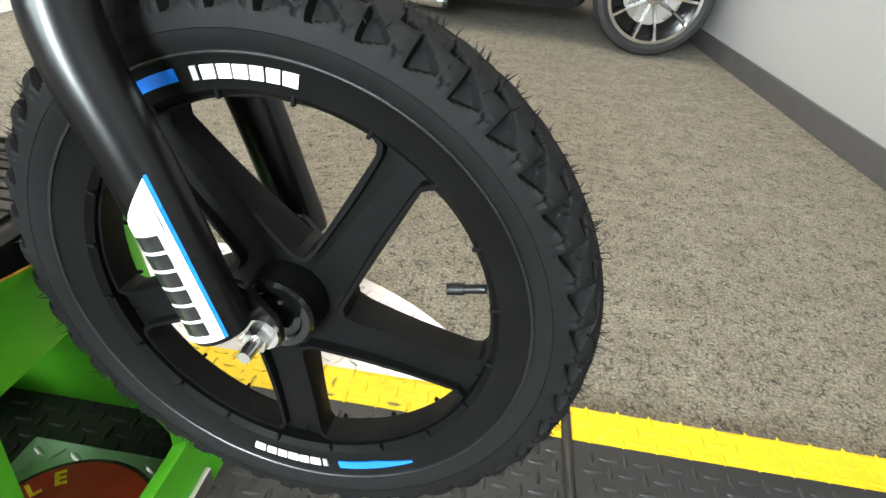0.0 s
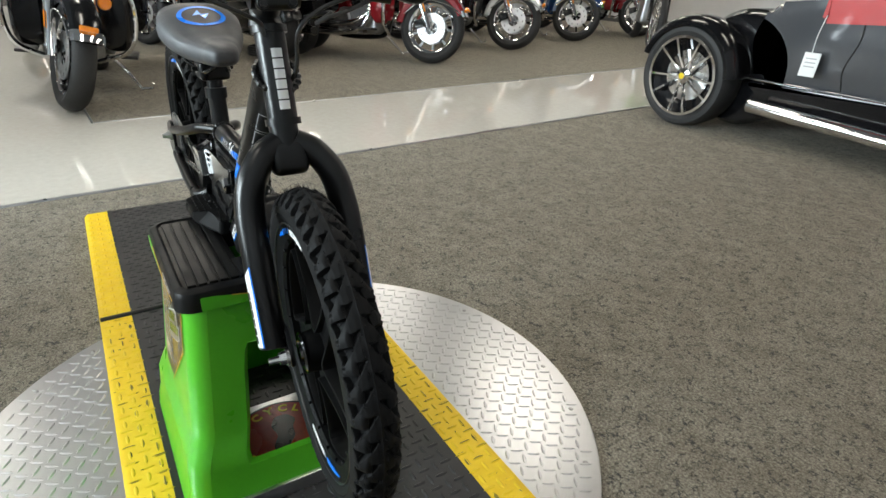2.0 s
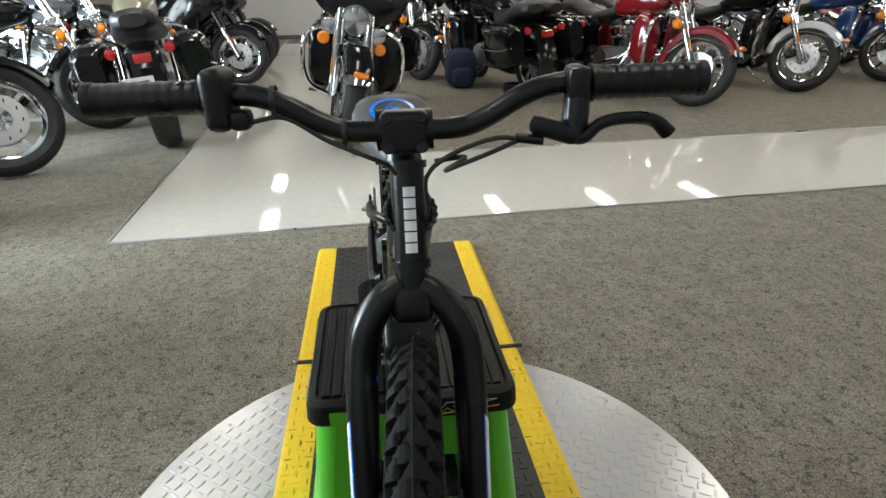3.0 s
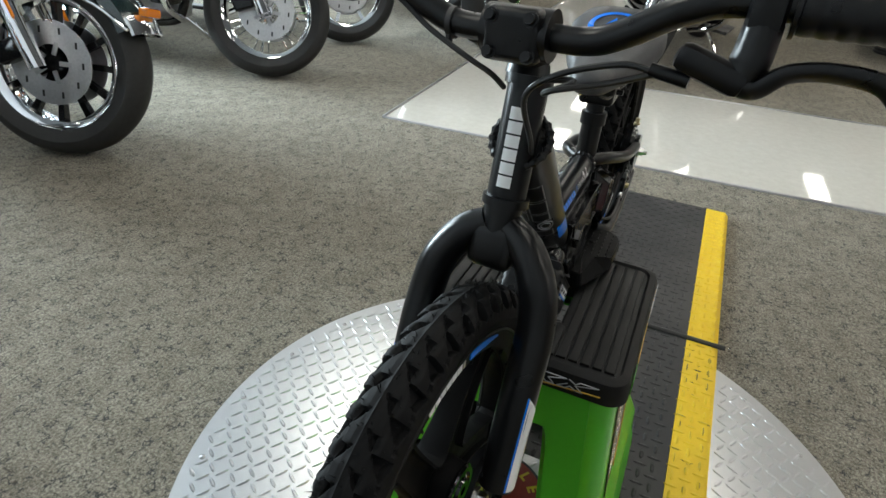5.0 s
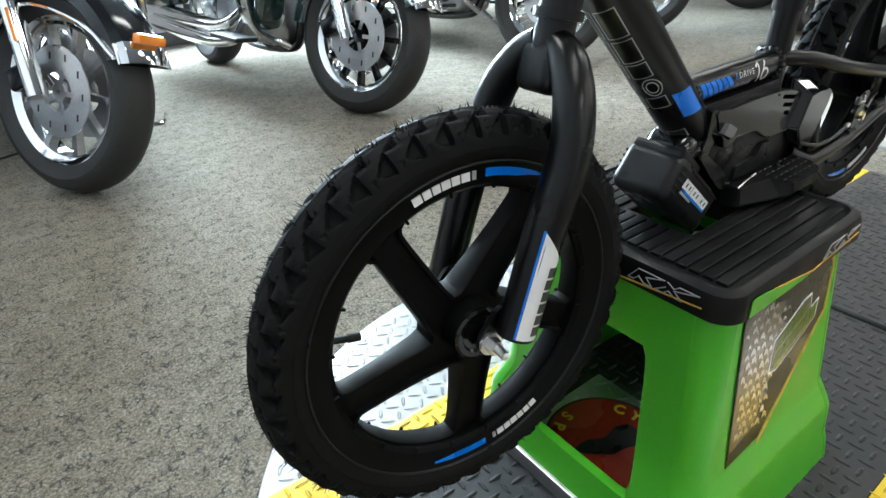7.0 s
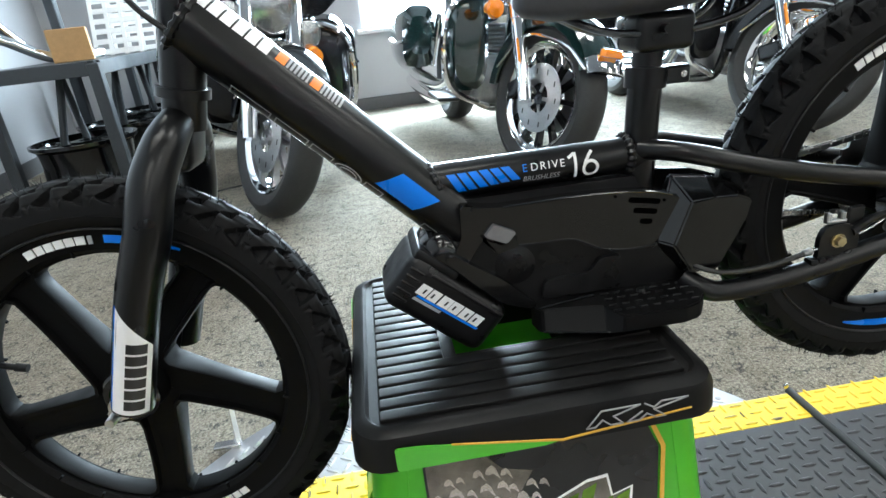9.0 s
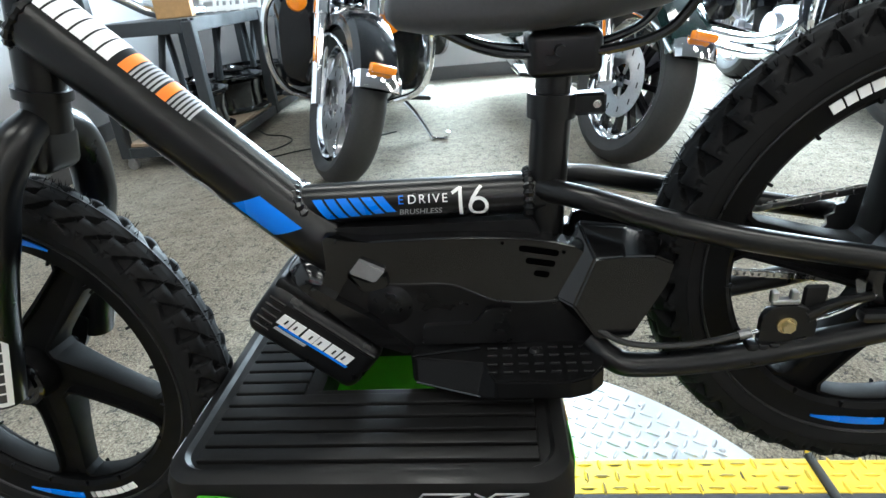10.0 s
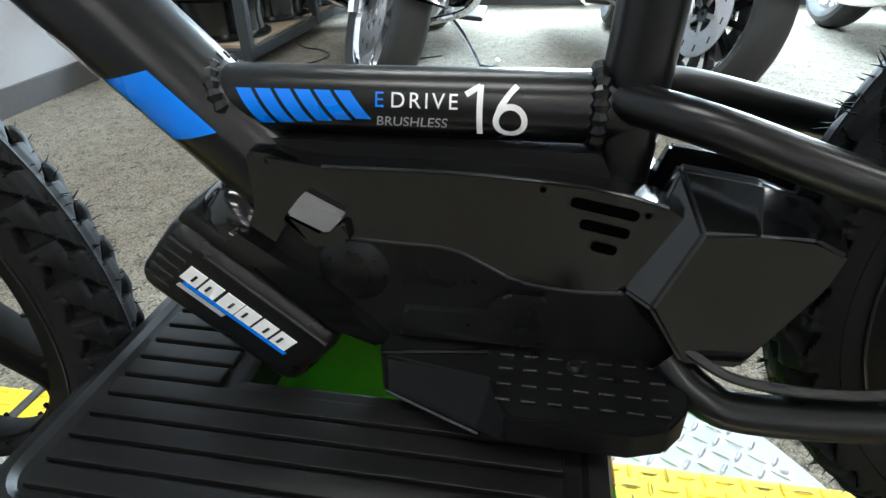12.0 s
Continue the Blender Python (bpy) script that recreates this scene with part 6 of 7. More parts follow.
def motorcycle(m, body, label, style="touring", steer=20, spokes=9, spoke_mat=None, bags=True, tint=None, plate=False, fender=None, tank=None, group="motorcycles"):
    """Big road motorcycle heading along +x; its front tyre stands on the origin."""
    spoke_mat = spoke_mat or CHROME
    fender = fender or body
    root = thing("motorcycle", m, label, "motorcycle", group)
    R, WB = 0.32, 1.63
    pivot = Vector((-0.34, 0, 0.86))
    axis = Vector((-0.44, 0, 0.9)).normalized()
    S = Matrix.Translation(pivot) @ Matrix.Rotation(radians(steer), 4, axis) @ Matrix.Translation(-pivot)
    drop = (S @ Vector((0, 0, R))).z - R
    S = Matrix.Translation((0, 0, -drop)) @ S

    def sp(name, bm, material, parent=None, lab=""):
        bmesh.ops.transform(bm, matrix=S, verts=bm.verts)
        return part(name, bm, material, parent or root, lab)

    def bp(name, bm, material, parent=None, lab=""):
        return part(name, bm, material, parent or root, lab)

    road_wheel(root, "front_wheel", S @ Matrix.Translation((0, 0, R)), R, 0.13, 0.225, spokes, spoke_mat)
    road_wheel(root, "rear_wheel", Matrix.Translation((-WB, 0, R)), R, 0.16, 0.215, 9, DULL_METAL, disc=False)
    for s in (-1, 1):
        bm = B()
        cyl(bm, (-0.005, s * 0.105, 0.30), (-0.16, s * 0.105, 0.62), 0.030, 0.030, 20)
        leg = sp("fork_leg", bm, CHROME, None, "chrome fork leg")
        bm = B()
        cyl(bm, (-0.16, s * 0.105, 0.62), (-0.32, s * 0.105, 0.95), 0.036, 0.036, 20)
        sp("fork_cover", bm, CHROME if style != "sport" else PAINT_BLACK, leg)
        bm = B()
        rbox(bm, (0, 0, 0), (0.10, 0.05, 0.075), 0.012, 2, Matrix.Translation((-0.115, s * 0.075, 0.345)) @ pose(0, 0, 0, 0, -25, 0))
        sp("brake_caliper", bm, CHROME if s > 0 else PAINT_BLACK, leg)
        bm = B()
        rbox(bm, (0, 0, 0), (0.012, 0.008, 0.10), 0.003, 1, Matrix.Translation((-0.075, s * 0.136, 0.50)) @ pose(0, 0, 0, 0, -25, 0))
        sp("reflector", bm, AMBER, leg, "amber reflector")
    bm = B()
    arc_fender(bm, R + 0.03, 0.17, 26 if style == "touring" else 35, 176 if style == "touring" else 160, skirt=0.06 if style == "touring" else 0.04)
    bmesh.ops.translate(bm, verts=bm.verts, vec=(0, 0, R))
    fd = sp("front_fender", bm, fender, None, "glossy front mudguard")
    if style == "touring":
        bm = B()
        arc_fender(bm, R + 0.036, 0.18, 22, 32, skirt=0.012, n=4)
        bmesh.ops.translate(bm, verts=bm.verts, vec=(0, 0, R))
        sp("fender_trim", bm, CHROME, fd, "chrome tip trim")
        bm = B()
        rbox(bm, (0.325, 0, R + 0.205), (0.036, 0.095, 0.032), 0.01, 2)
        sp("fender_lamp", bm, AMBER, fd, "amber lamp")
        bm = B()
        for s in (-1, 1):
            tube(bm, [(R * 0.92, s * 0.089, R + 0.14), (0.15, s * 0.091, R + 0.22), (-0.1, s * 0.091, R + 0.24), (-0.28, s * 0.09, R + 0.1)], 0.006, 8, 5)
        sp("fender_rail", bm, CHROME, fd)
    # headlamp group
    bm = B()
    lathe(bm, [(0.001, -0.16), (0.06, -0.15), (0.095, -0.08), (0.105, 0.0), (0.105, 0.018), (0.098, 0.022), (0.092, 0.012)], 36, (-0.22, 0, 0.80), closed=False, axis="x")
    hl = sp("headlamp", bm, CHROME, None, "round chrome headlamp")
    bm = B()
    lathe(bm, [(0.001, 0.028), (0.05, 0.022), (0.093, 0.008)], 36, (-0.22, 0, 0.80), closed=False, axis="x")
    sp("headlamp_lens", bm, LENS, hl, "clear lens")
    if style in ("touring", "cruiser"):
        for s in (-1, 1):
            bm = B()
            lathe(bm, [(0.001, -0.09), (0.04, -0.08), (0.056, -0.02), (0.06, 0.0), (0.055, 0.012)], 24, (-0.22, s * 0.17, 0.735), closed=False, axis="x")
            lamp = sp("passing_lamp", bm, CHROME)
            bm = B()
            lathe(bm, [(0.001, 0.02), (0.03, 0.016), (0.055, 0.008)], 24, (-0.22, s * 0.17, 0.735), closed=False, axis="x")
            sp("lamp_lens", bm, LENS, lamp)
            bm = B()
            lathe(bm, [(0.001, -0.045), (0.03, -0.04), (0.042, 0.0), (0.036, 0.016), (0.001, 0.022)], 20, (-0.20, s * 0.20, 0.65), closed=False, axis="x")
            sp("turn_signal", bm, AMBER, None, "round amber turn signal")
        bm = B()
        tube(bm, [(-0.25, -0.20, 0.66), (-0.26, -0.12, 0.69), (-0.25, 0, 0.67), (-0.26, 0.12, 0.69), (-0.25, 0.20, 0.66)], 0.012, 10, 6)
        sp("lamp_bar", bm, CHROME)
    bm = B()
    tube(bm, [(-0.60, -0.43, 1.03), (-0.50, -0.36, 1.08), (-0.40, -0.20, 1.08), (-0.37, 0, 1.02), (-0.40, 0.20, 1.08), (-0.50, 0.36, 1.08), (-0.60, 0.43, 1.03)], 0.014, 10, 6)
    hb = sp("handlebar", bm, CHROME)
    for s in (-1, 1):
        bm = B()
        cyl(bm, (-0.53, s * 0.38, 1.065), (-0.62, s * 0.44, 1.02), 0.019, 0.019, 14)
        sp("grip", bm, SEAT_BLACK, hb)
        bm = B()
        cyl(bm, (-0.48, s * 0.33, 1.09), (-0.46, s * 0.37, 1.22), 0.006, 0.006, 8)
        rbox(bm, (-0.46, s * 0.40, 1.25), (0.03, 0.11, 0.075), 0.02, 3)
        sp("mirror", bm, CHROME if style != "sport" else PAINT_BLACK, hb)
    if style == "touring":
        bm = B()
        loft(bm, [(-0.24, 0.14, 0.78, 0.96), (-0.27, 0.28, 0.78, 1.04), (-0.34, 0.36, 0.84, 1.12), (-0.42, 0.36, 0.90, 1.16), (-0.46, 0.30, 0.94, 1.15)], 28)
        sp("fairing", bm, body, None, "painted handlebar fairing")
        bm = B()
        loops = []
        for i, (x, z) in enumerate(((-0.36, 1.10), (-0.45, 1.26), (-0.52, 1.38))):
            w = (0.30, 0.27, 0.2)[i]
            loops.append([Vector((x - 0.06 * (abs(t) ** 2), t * w, z)) for t in (-1, -0.6, -0.2, 0.2, 0.6, 1)] + [Vector((x - 0.06 * (abs(t) ** 2) - 0.006, t * w, z)) for t in (1, 0.6, 0.2, -0.2, -0.6, -1)])
        rings(bm, loops)
        sp("windshield", bm, SHIELD, None, "smoked windshield")
        for s in (-1, 1):
            bm = B()
            loft(bm, [(-0.34, 0.07, 0.36, 0.68), (-0.38, 0.10, 0.32, 0.76), (-0.46, 0.105, 0.32, 0.78), (-0.52, 0.08, 0.36, 0.74)], 20, 0.6)
            bmesh.ops.translate(bm, verts=bm.verts, vec=(0, s * 0.235, 0))
            bp("leg_shield", bm, body, None, "glossy lower fairing")
    if style == "sport":
        bm = B()
        loft(bm, [(-0.12, 0.05, 0.86, 0.98), (-0.2, 0.16, 0.78, 1.08), (-0.35, 0.22, 0.66, 1.18), (-0.5, 0.23, 0.50, 1.16), (-0.75, 0.22, 0.36, 0.90), (-0.9, 0.16, 0.40, 0.74)], 24, 0.7)
        bp("fairing", bm, body, None, "sharp sport fairing")
    # engine guard
    for s in (-1, 1):
        bm = B()
        tube(bm, [(-0.42, s * 0.06, 0.72), (-0.34, s * 0.20, 0.74), (-0.31, s * 0.33, 0.68), (-0.32, s * 0.36, 0.50), (-0.35, s * 0.31, 0.33), (-0.42, s * 0.12, 0.24)], 0.016, 10, 6)
        bp("engine_guard", bm, CHROME if style != "sport" else PAINT_BLACK, None, "bent chrome guard bar")
    # frame, engine
    bm = B()
    tube(bm, [(-0.36, 0, 0.88), (-0.47, 0, 0.6), (-0.52, 0.0, 0.30), (-0.66, 0, 0.20), (-1.2, 0, 0.20), (-1.3, 0, 0.45), (-1.2, 0, 0.68), (-0.7, 0, 0.80), (-0.36, 0, 0.88)], 0.024, 10, 5)
    bp("frame", bm, PAINT_BLACK)
    bm = B()
    rbox(bm, (-0.83, 0, 0.34), (0.52, 0.30, 0.24), 0.05, 3)
    cyl(bm, (-0.72, -0.2, 0.36), (-0.72, 0.2, 0.36), 0.105, 0.105, 28)
    cyl(bm, (-0.98, -0.19, 0.34), (-0.98, 0.19, 0.34), 0.085, 0.085, 28)
    eng = bp("engine", bm, DULL_METAL, None, "polished V-twin engine")
    for lean in (-22, 24):
        bm = B()
        for k in range(9):
            rbox(bm, (0, 0, 0.10 + k * 0.024), (0.15, 0.17, 0.012), 0.004, 1)
        rbox(bm, (0, 0, 0.18), (0.11, 0.13, 0.24), 0.01, 1)
        bmesh.ops.transform(bm, matrix=Matrix.Translation((-0.83, 0, 0.36)) @ pose(0, 0, 0, 0, lean, 0), verts=bm.verts)
        bp("cylinder", bm, PAINT_BLACK if lean < 0 else DULL_METAL, eng, "finned cylinder")
        bm = B()
        rbox(bm, (0, 0, 0.335), (0.16, 0.18, 0.06), 0.02, 2)
        bmesh.ops.transform(bm, matrix=Matrix.Translation((-0.83, 0, 0.36)) @ pose(0, 0, 0, 0, lean, 0), verts=bm.verts)
        bp("rocker_cover", bm, CHROME, eng)
    bm = B()
    lathe(bm, [(0.001, 0.04), (0.07, 0.035), (0.085, 0.015), (0.085, -0.03)], 28, (-0.83, -0.17, 0.62), closed=False)
    bmesh.ops.scale(bm, verts=bm.verts, vec=(1, 1, 1))
    for v in bm.verts:
        v.co.y = -0.34 - v.co.y
    bp("air_cleaner", bm, CHROME, eng)
    for s, zz in ((-1, 0.30), (-1, 0.22)):
        bm = B()
        tube(bm, [(-0.72, s * 0.10, 0.56), (-0.60, s * 0.20, 0.46), (-0.68, s * 0.24, zz + 0.06), (-0.9, s * 0.26, zz), (-1.3, s * 0.27, zz), (-1.85, s * 0.27, zz + 0.02)], [0.024, 0.024, 0.026, 0.03, 0.042, 0.042], 14, 6)
        pipe = bp("exhaust_pipe", bm, CHROME, None, "long chrome exhaust")
        bm = B()
        cyl(bm, (-1.835, s * 0.27, zz + 0.02), (-1.858, s * 0.27, zz + 0.02), 0.0395, 0.0395, 18)
        bp("exhaust_mouth", bm, PAINT_BLACK, pipe)
    for s in (-1, 1):
        bm = B()
        rbox(bm, (-0.62, s * 0.30, 0.27), (0.30, 0.11, 0.022), 0.008, 2)
        bp("floorboard", bm, SEAT_BLACK)
    # tank, seat, rear
    bm = B()
    loft(bm, [(-0.40, 0.05, 0.86, 0.93), (-0.46, 0.11, 0.80, 0.98), (-0.60, 0.16, 0.76, 1.02), (-0.78, 0.155, 0.74, 1.00), (-0.95, 0.11, 0.74, 0.92), (-1.02, 0.06, 0.75, 0.86)], 28)
    bp("fuel_tank", bm, tank or body, None, "painted teardrop fuel tank")
    bm = B()
    loft(bm, [(-0.94, 0.08, 0.76, 0.84), (-1.02, 0.14, 0.70, 0.82), (-1.18, 0.19, 0.66, 0.78), (-1.36, 0.17, 0.68, 0.84), (-1.50, 0.15, 0.74, 0.90), (-1.68, 0.13, 0.76, 0.90), (-1.74, 0.08, 0.79, 0.87)], 24)
    bp("seat", bm, SEAT_BLACK, None, "padded black seat")
    bm = B()
    arc_fender(bm, R + 0.045, 0.21, 20, 170, skirt=0.10)
    bmesh.ops.translate(bm, verts=bm.verts, vec=(-WB, 0, R))
    bp("rear_fender", bm, fender)
    for s in (-1, 1):
        bm = B()
        cyl(bm, (-1.35, s * 0.17, 0.66), (-1.58, s * 0.17, 0.36), 0.022, 0.022, 12)
        bp("shock", bm, CHROME)
        bm = B()
        lathe(bm, [(0.001, 0.012), (0.028, 0.008), (0.036, -0.02), (0.02, -0.05)], 18, (-1.93, s * 0.17, 0.66), closed=False, axis="x")
        for v in bm.verts:
            v.co.x = -3.86 - v.co.x
        bp("tail_signal", bm, RED_LENS, None, "red rear lamp")
    bm = B()
    rbox(bm, (-1.97, 0, 0.62), (0.05, 0.11, 0.06), 0.015, 2)
    bp("tail_lamp", bm, RED_LENS)
    if bags:
        for s in (-1, 1):
            bm = B()
            loft(bm, [(-1.30, 0.06, 0.44, 0.66), (-1.36, 0.10, 0.36, 0.72), (-1.60, 0.115, 0.33, 0.73), (-1.86, 0.11, 0.35, 0.72), (-1.96, 0.07, 0.40, 0.68)], 24, 0.55)
            bmesh.ops.translate(bm, verts=bm.verts, vec=(0, s * 0.30, 0))
            bag = bp("saddlebag", bm, body, None, "hard glossy saddlebag")
            bm = B()
            tube(bm, [(-1.30, s * 0.41, 0.52), (-1.5, s * 0.425, 0.50), (-1.8, s * 0.42, 0.51), (-1.96, s * 0.36, 0.54)], 0.008, 8, 5)
            bp("bag_rail", bm, CHROME, bag)
    if plate:
        bm = B()
        rbox(bm, (-2.02, 0.06, 0.44), (0.004, 0.18, 0.16), 0.001, 1, pose(0, 0, 0, 0, 0, 0))
        pl = bp("tag_board", bm, PLATE_WHITE, None, "white dealer tag")
        for k in range(4):
            bm = B()
            rbox(bm, (-2.0225, 0.06, 0.49 - k * 0.032), (0.001, 0.12, 0.012))
            bp("print_bar", bm, DARK_DECAL, pl)
    # side stand on the left
    bm = B()
    tube(bm, [(-0.72, 0.17, 0.24), (-0.66, 0.28, 0.14), (-0.58, 0.38, 0.02)], [0.013, 0.012, 0.010], 10, 5)
    tube(bm, [(-0.58, 0.36, 0.050), (-0.575, 0.43, 0.055), (-0.572, 0.44, 0.09)], 0.008, 8, 5)
    bp("side_stand", bm, CHROME, None, "chrome side stand")
    return root


def stand(x, y, heading):
    return pose(x, y, 0, 0, 0, heading) @ pose(0, 0, 0, -6, 0, 0)


motorcycle(stand(-0.175, 1.88, -88), PAINT_BLACK, "black touring motorcycle with chrome lamps and hard bags", "touring", 30, 9, DULL_METAL)
motorcycle(stand(0.965, 1.96, -86), PAINT_GREEN, "dark green touring motorcycle with chrome-trimmed mudguard", "touring", 19, 12, PAINT_BLACK)
motorcycle(stand(2.18, 2.04, -86), PAINT_BLACK, "black touring motorcycle with white lower fairing", "touring", 30, 28, CHROME, fender=PAINT_BLACK)
motorcycle(stand(3.13, 2.17, -87), PAINT_BLACK, "black cruiser motorcycle with chrome front wheel", "cruiser", 30, 7, CHROME)
motorcycle(stand(4.50, 2.15, -87), PAINT_BLACK, "black cruiser motorcycle with long chrome forks", "cruiser", 25, 28, CHROME, bags=False)
motorcycle(stand(5.60, 2.30, -87), PAINT_GREY, "grey cruiser motorcycle in the row", "cruiser", 25, 9, CHROME, bags=False)
motorcycle(stand(5.37, 1.94, 17), PAINT_BLACK, "black motorcycle with olive tank and a dealer tag", "cruiser", 0, 9, PAINT_BLACK, plate=True, tank=PAINT_OLIVE)
motorcycle(stand(6.9, 1.55, -100), PAINT_BLACK, "black sport motorcycle in the row", "sport", 10, 5, PAINT_BLACK, bags=False)
motorcycle(stand(7.9, 1.62, -100), PAINT_BLACK, "black sport motorcycle in the row", "sport", 10, 5, PAINT_BLACK, bags=False)
motorcycle(stand(9.0, 1.7, -100), PAINT_GREY, "grey sport motorcycle in the row", "sport", 10, 5, PAINT_BLACK, bags=False)
motorcycle(stand(3.68, 0.27, 172), PAINT_BLACK, "black touring motorcycle facing the walkway", "touring", 20, 7, PAINT_BLACK)
motorcycle(stand(4.60, -2.80, 206), PAINT_RED, "deep red touring motorcycle with chrome engine", "touring", 18, 9, CHROME)
motorcycle(stand(5.20, -4.26, 206), PAINT_BLACK, "black motorcycle with a white front mudguard", "touring", 18, 28, CHROME, fender=PAINT_WHITE)
motorcycle(stand(5.68, -5.70, 206), PAINT_BLUE, "blue touring motorcycle with chrome trim", "touring", 18, 9, PAINT_BLACK)
motorcycle(stand(5.90, -7.20, 206), PAINT_RED, "red touring motorcycle at the end of the row", "touring", 18, 9, CHROME)
motorcycle(stand(7.0, -1.3, 10), PAINT_BLACK, "black touring motorcycle seen from behind", "touring", 0, 9, CHROME)


def dirt_bike(m):
    root = thing("dirt_bike", m, "bright green off-road motorcycle with black wheels", "dirt bike")
    road_wheel(root, "front_wheel", Matrix.Translation((0, 0, 0.34)), 0.34, 0.08, 0.27, 28, STEEL, disc=False)
    road_wheel(root, "rear_wheel", Matrix.Translation((-1.48, 0, 0.33)), 0.33, 0.11, 0.25, 28, STEEL, disc=False)
    for s in (-1, 1):
        bm = B()
        cyl(bm, (0, s * 0.1, 0.34), (-0.32, s * 0.1, 0.98), 0.026, 0.026, 14)
        part("fork_leg", bm, PAINT_BLACK, root)
    bm = B()
    arc_fender(bm, 0.50, 0.14, 40, 130, skirt=0.02)
    bmesh.ops.translate(bm, verts=bm.verts, vec=(-0.05, 0, 0.34))
    part("front_fender", bm, PAINT_LIME, root)
    bm = B()
    loft(bm, [(-0.3, 0.06, 0.75, 0.98), (-0.45, 0.17, 0.62, 1.0), (-0.62, 0.16, 0.66, 0.98), (-0.75, 0.10, 0.74, 0.93)], 20)
    part("tank_shroud", bm, PAINT_LIME, root)
    bm = B()
    loft(bm, [(-0.6, 0.06, 0.88, 0.95), (-0.9, 0.08, 0.84, 0.93), (-1.3, 0.08, 0.86, 0.95), (-1.75, 0.07, 0.93, 1.0)], 16)
    part("seat", bm, SEAT_BLACK, root)
    bm = B()
    rbox(bm, (-0.72, 0, 0.42), (0.36, 0.24, 0.34), 0.05, 2)
    part("engine", bm, DULL_METAL, root)
    bm = B()
    tube(bm, [(-0.42, -0.40, 1.12), (-0.36, -0.2, 1.12), (-0.34, 0, 1.05), (-0.36, 0.2, 1.12), (-0.42, 0.40, 1.12)], 0.013, 10, 5)
    part("handlebar", bm, PAINT_BLACK, root)
    bm = B()
    rbox(bm, (-0.24, 0, 0.98), (0.03, 0.2, 0.24), 0.02, 2)
    part("number_board", bm, PAINT_LIME, root)


for x, y, h, col, word in ((9.4, -0.9, 190, PAINT_BLACK, "black"), (9.9, -2.4, 195, PAINT_RED, "red"), (9.7, 0.5, 180, PAINT_BLACK, "black"), (6.4, 3.35, -95, PAINT_BLACK, "black"), (7.5, 3.2, -95, PAINT_GREY, "grey"), (6.9, -0.55, 200, PAINT_BLACK, "black")):
    motorcycle(stand(x, y, h), col, word + " touring motorcycle parked deep in the showroom", "touring", 12, 9, CHROME)
motorcycle(stand(7.6, -2.9, 200), PAINT_BLACK, "black touring motorcycle in the back row", "touring", 12, 9, CHROME)
motorcycle(stand(8.2, -4.4, 200), PAINT_SILVER, "silver touring motorcycle in the back row", "touring", 12, 9, CHROME)
motorcycle(stand(7.1, -1.05, 28), PAINT_BLACK, "black touring motorcycle beside the walkway", "touring", 0, 9, CHROME)
dirt_bike(stand(4.66, -6.06, 140))

# ---- three-wheeled roadster ----
car = thing("roadster", pose(0, 0, 0), "dark grey open roadster with gloss black sills and mudguards", "car")
bm = B()
side = rounded([(1.42, 0.30), (1.50, 0.55), (1.42, 0.74), (0.95, 0.79), (0.45, 0.78), (0.0, 0.76), (-0.42, 0.72), (-0.52, 0.50), (-0.46, 0.32)], 0.06, 5)
prism(bm, side, -3.12, -4.55, 0.05, 4)
part("body_shell", bm, PAINT_GREY, car, "glossy dark grey body panel")
bm = B()
prism(bm, rounded([(1.46, 0.31), (1.30, 0.20), (0.30, 0.165), (-0.36, 0.165), (-0.46, 0.20), (-0.50, 0.325), (0.4, 0.315)], 0.03), -3.09, -4.58, 0.02, 3)
part("sill", bm, PAINT_BLACK, car, "gloss black sill")
bm = B()
tube(bm, [(1.45, -3.085, 0.335), (0.6, -3.085, 0.328), (-0.46, -3.085, 0.335)], 0.006, 8, 4)
part("sill_trim", bm, CHROME, car)
bm = B()
prism(bm, rounded([(1.35, 0.60), (2.05, 0.50), (2.2, 0.40), (2.15, 0.25), (1.35, 0.22)], 0.06), -3.45, -4.25, 0.05, 3)
part("nose", bm, PAINT_GREY, car)
bm = B()
prism(bm, rounded([(1.14, 0.655), (1.12, 0.90), (-0.1, 0.95), (-0.2, 0.69), (0.5, 0.685)], 0.03), -3.105, -4.56, 0.03, 3)
part("cockpit_trim", bm, paint("red_trim", (0.45, 0.02, 0.02), 0.4), car, "red padded cockpit edge")
bm = B()
tube(bm, [(0.95, -3.118, 0.76), (0.93, -3.118, 0.6), (0.97, -3.118, 0.45), (0.95, -3.118, 0.34)], 0.003, 6, 4)
tube(bm, [(-0.05, -3.118, 0.75), (-0.08, -3.118, 0.55), (-0.05, -3.118, 0.34)], 0.003, 6, 4)
part("panel_gap", bm, CABLE, car)
bm = B()
tube(bm, [(1.34, -2.99, 0.205), (0.9, -2.985, 0.185), (0.29, -2.98, 0.152)], 0.036, 20, 6)
lathe(bm, [(0.030, 0.0), (0.038, 0.0), (0.038, 0.03), (0.030, 0.03)], 20, (0.285, -2.98, 0.152), axis="x")
pipe = part("side_exhaust", bm, CHROME, car, "polished side exhaust pipe")
bm = B()
cyl(bm, (0.31, -2.98, 0.153), (0.262, -2.98, 0.150), 0.031, 0.031, 20)
part("exhaust_mouth", bm, CABLE, pipe)
for x in (0.5, 1.1):
    bm = B()
    rbox(bm, (x, -3.04, 0.185), (0.02, 0.10, 0.02), 0.004, 1)
    part("bracket", bm, PAINT_BLACK, pipe)


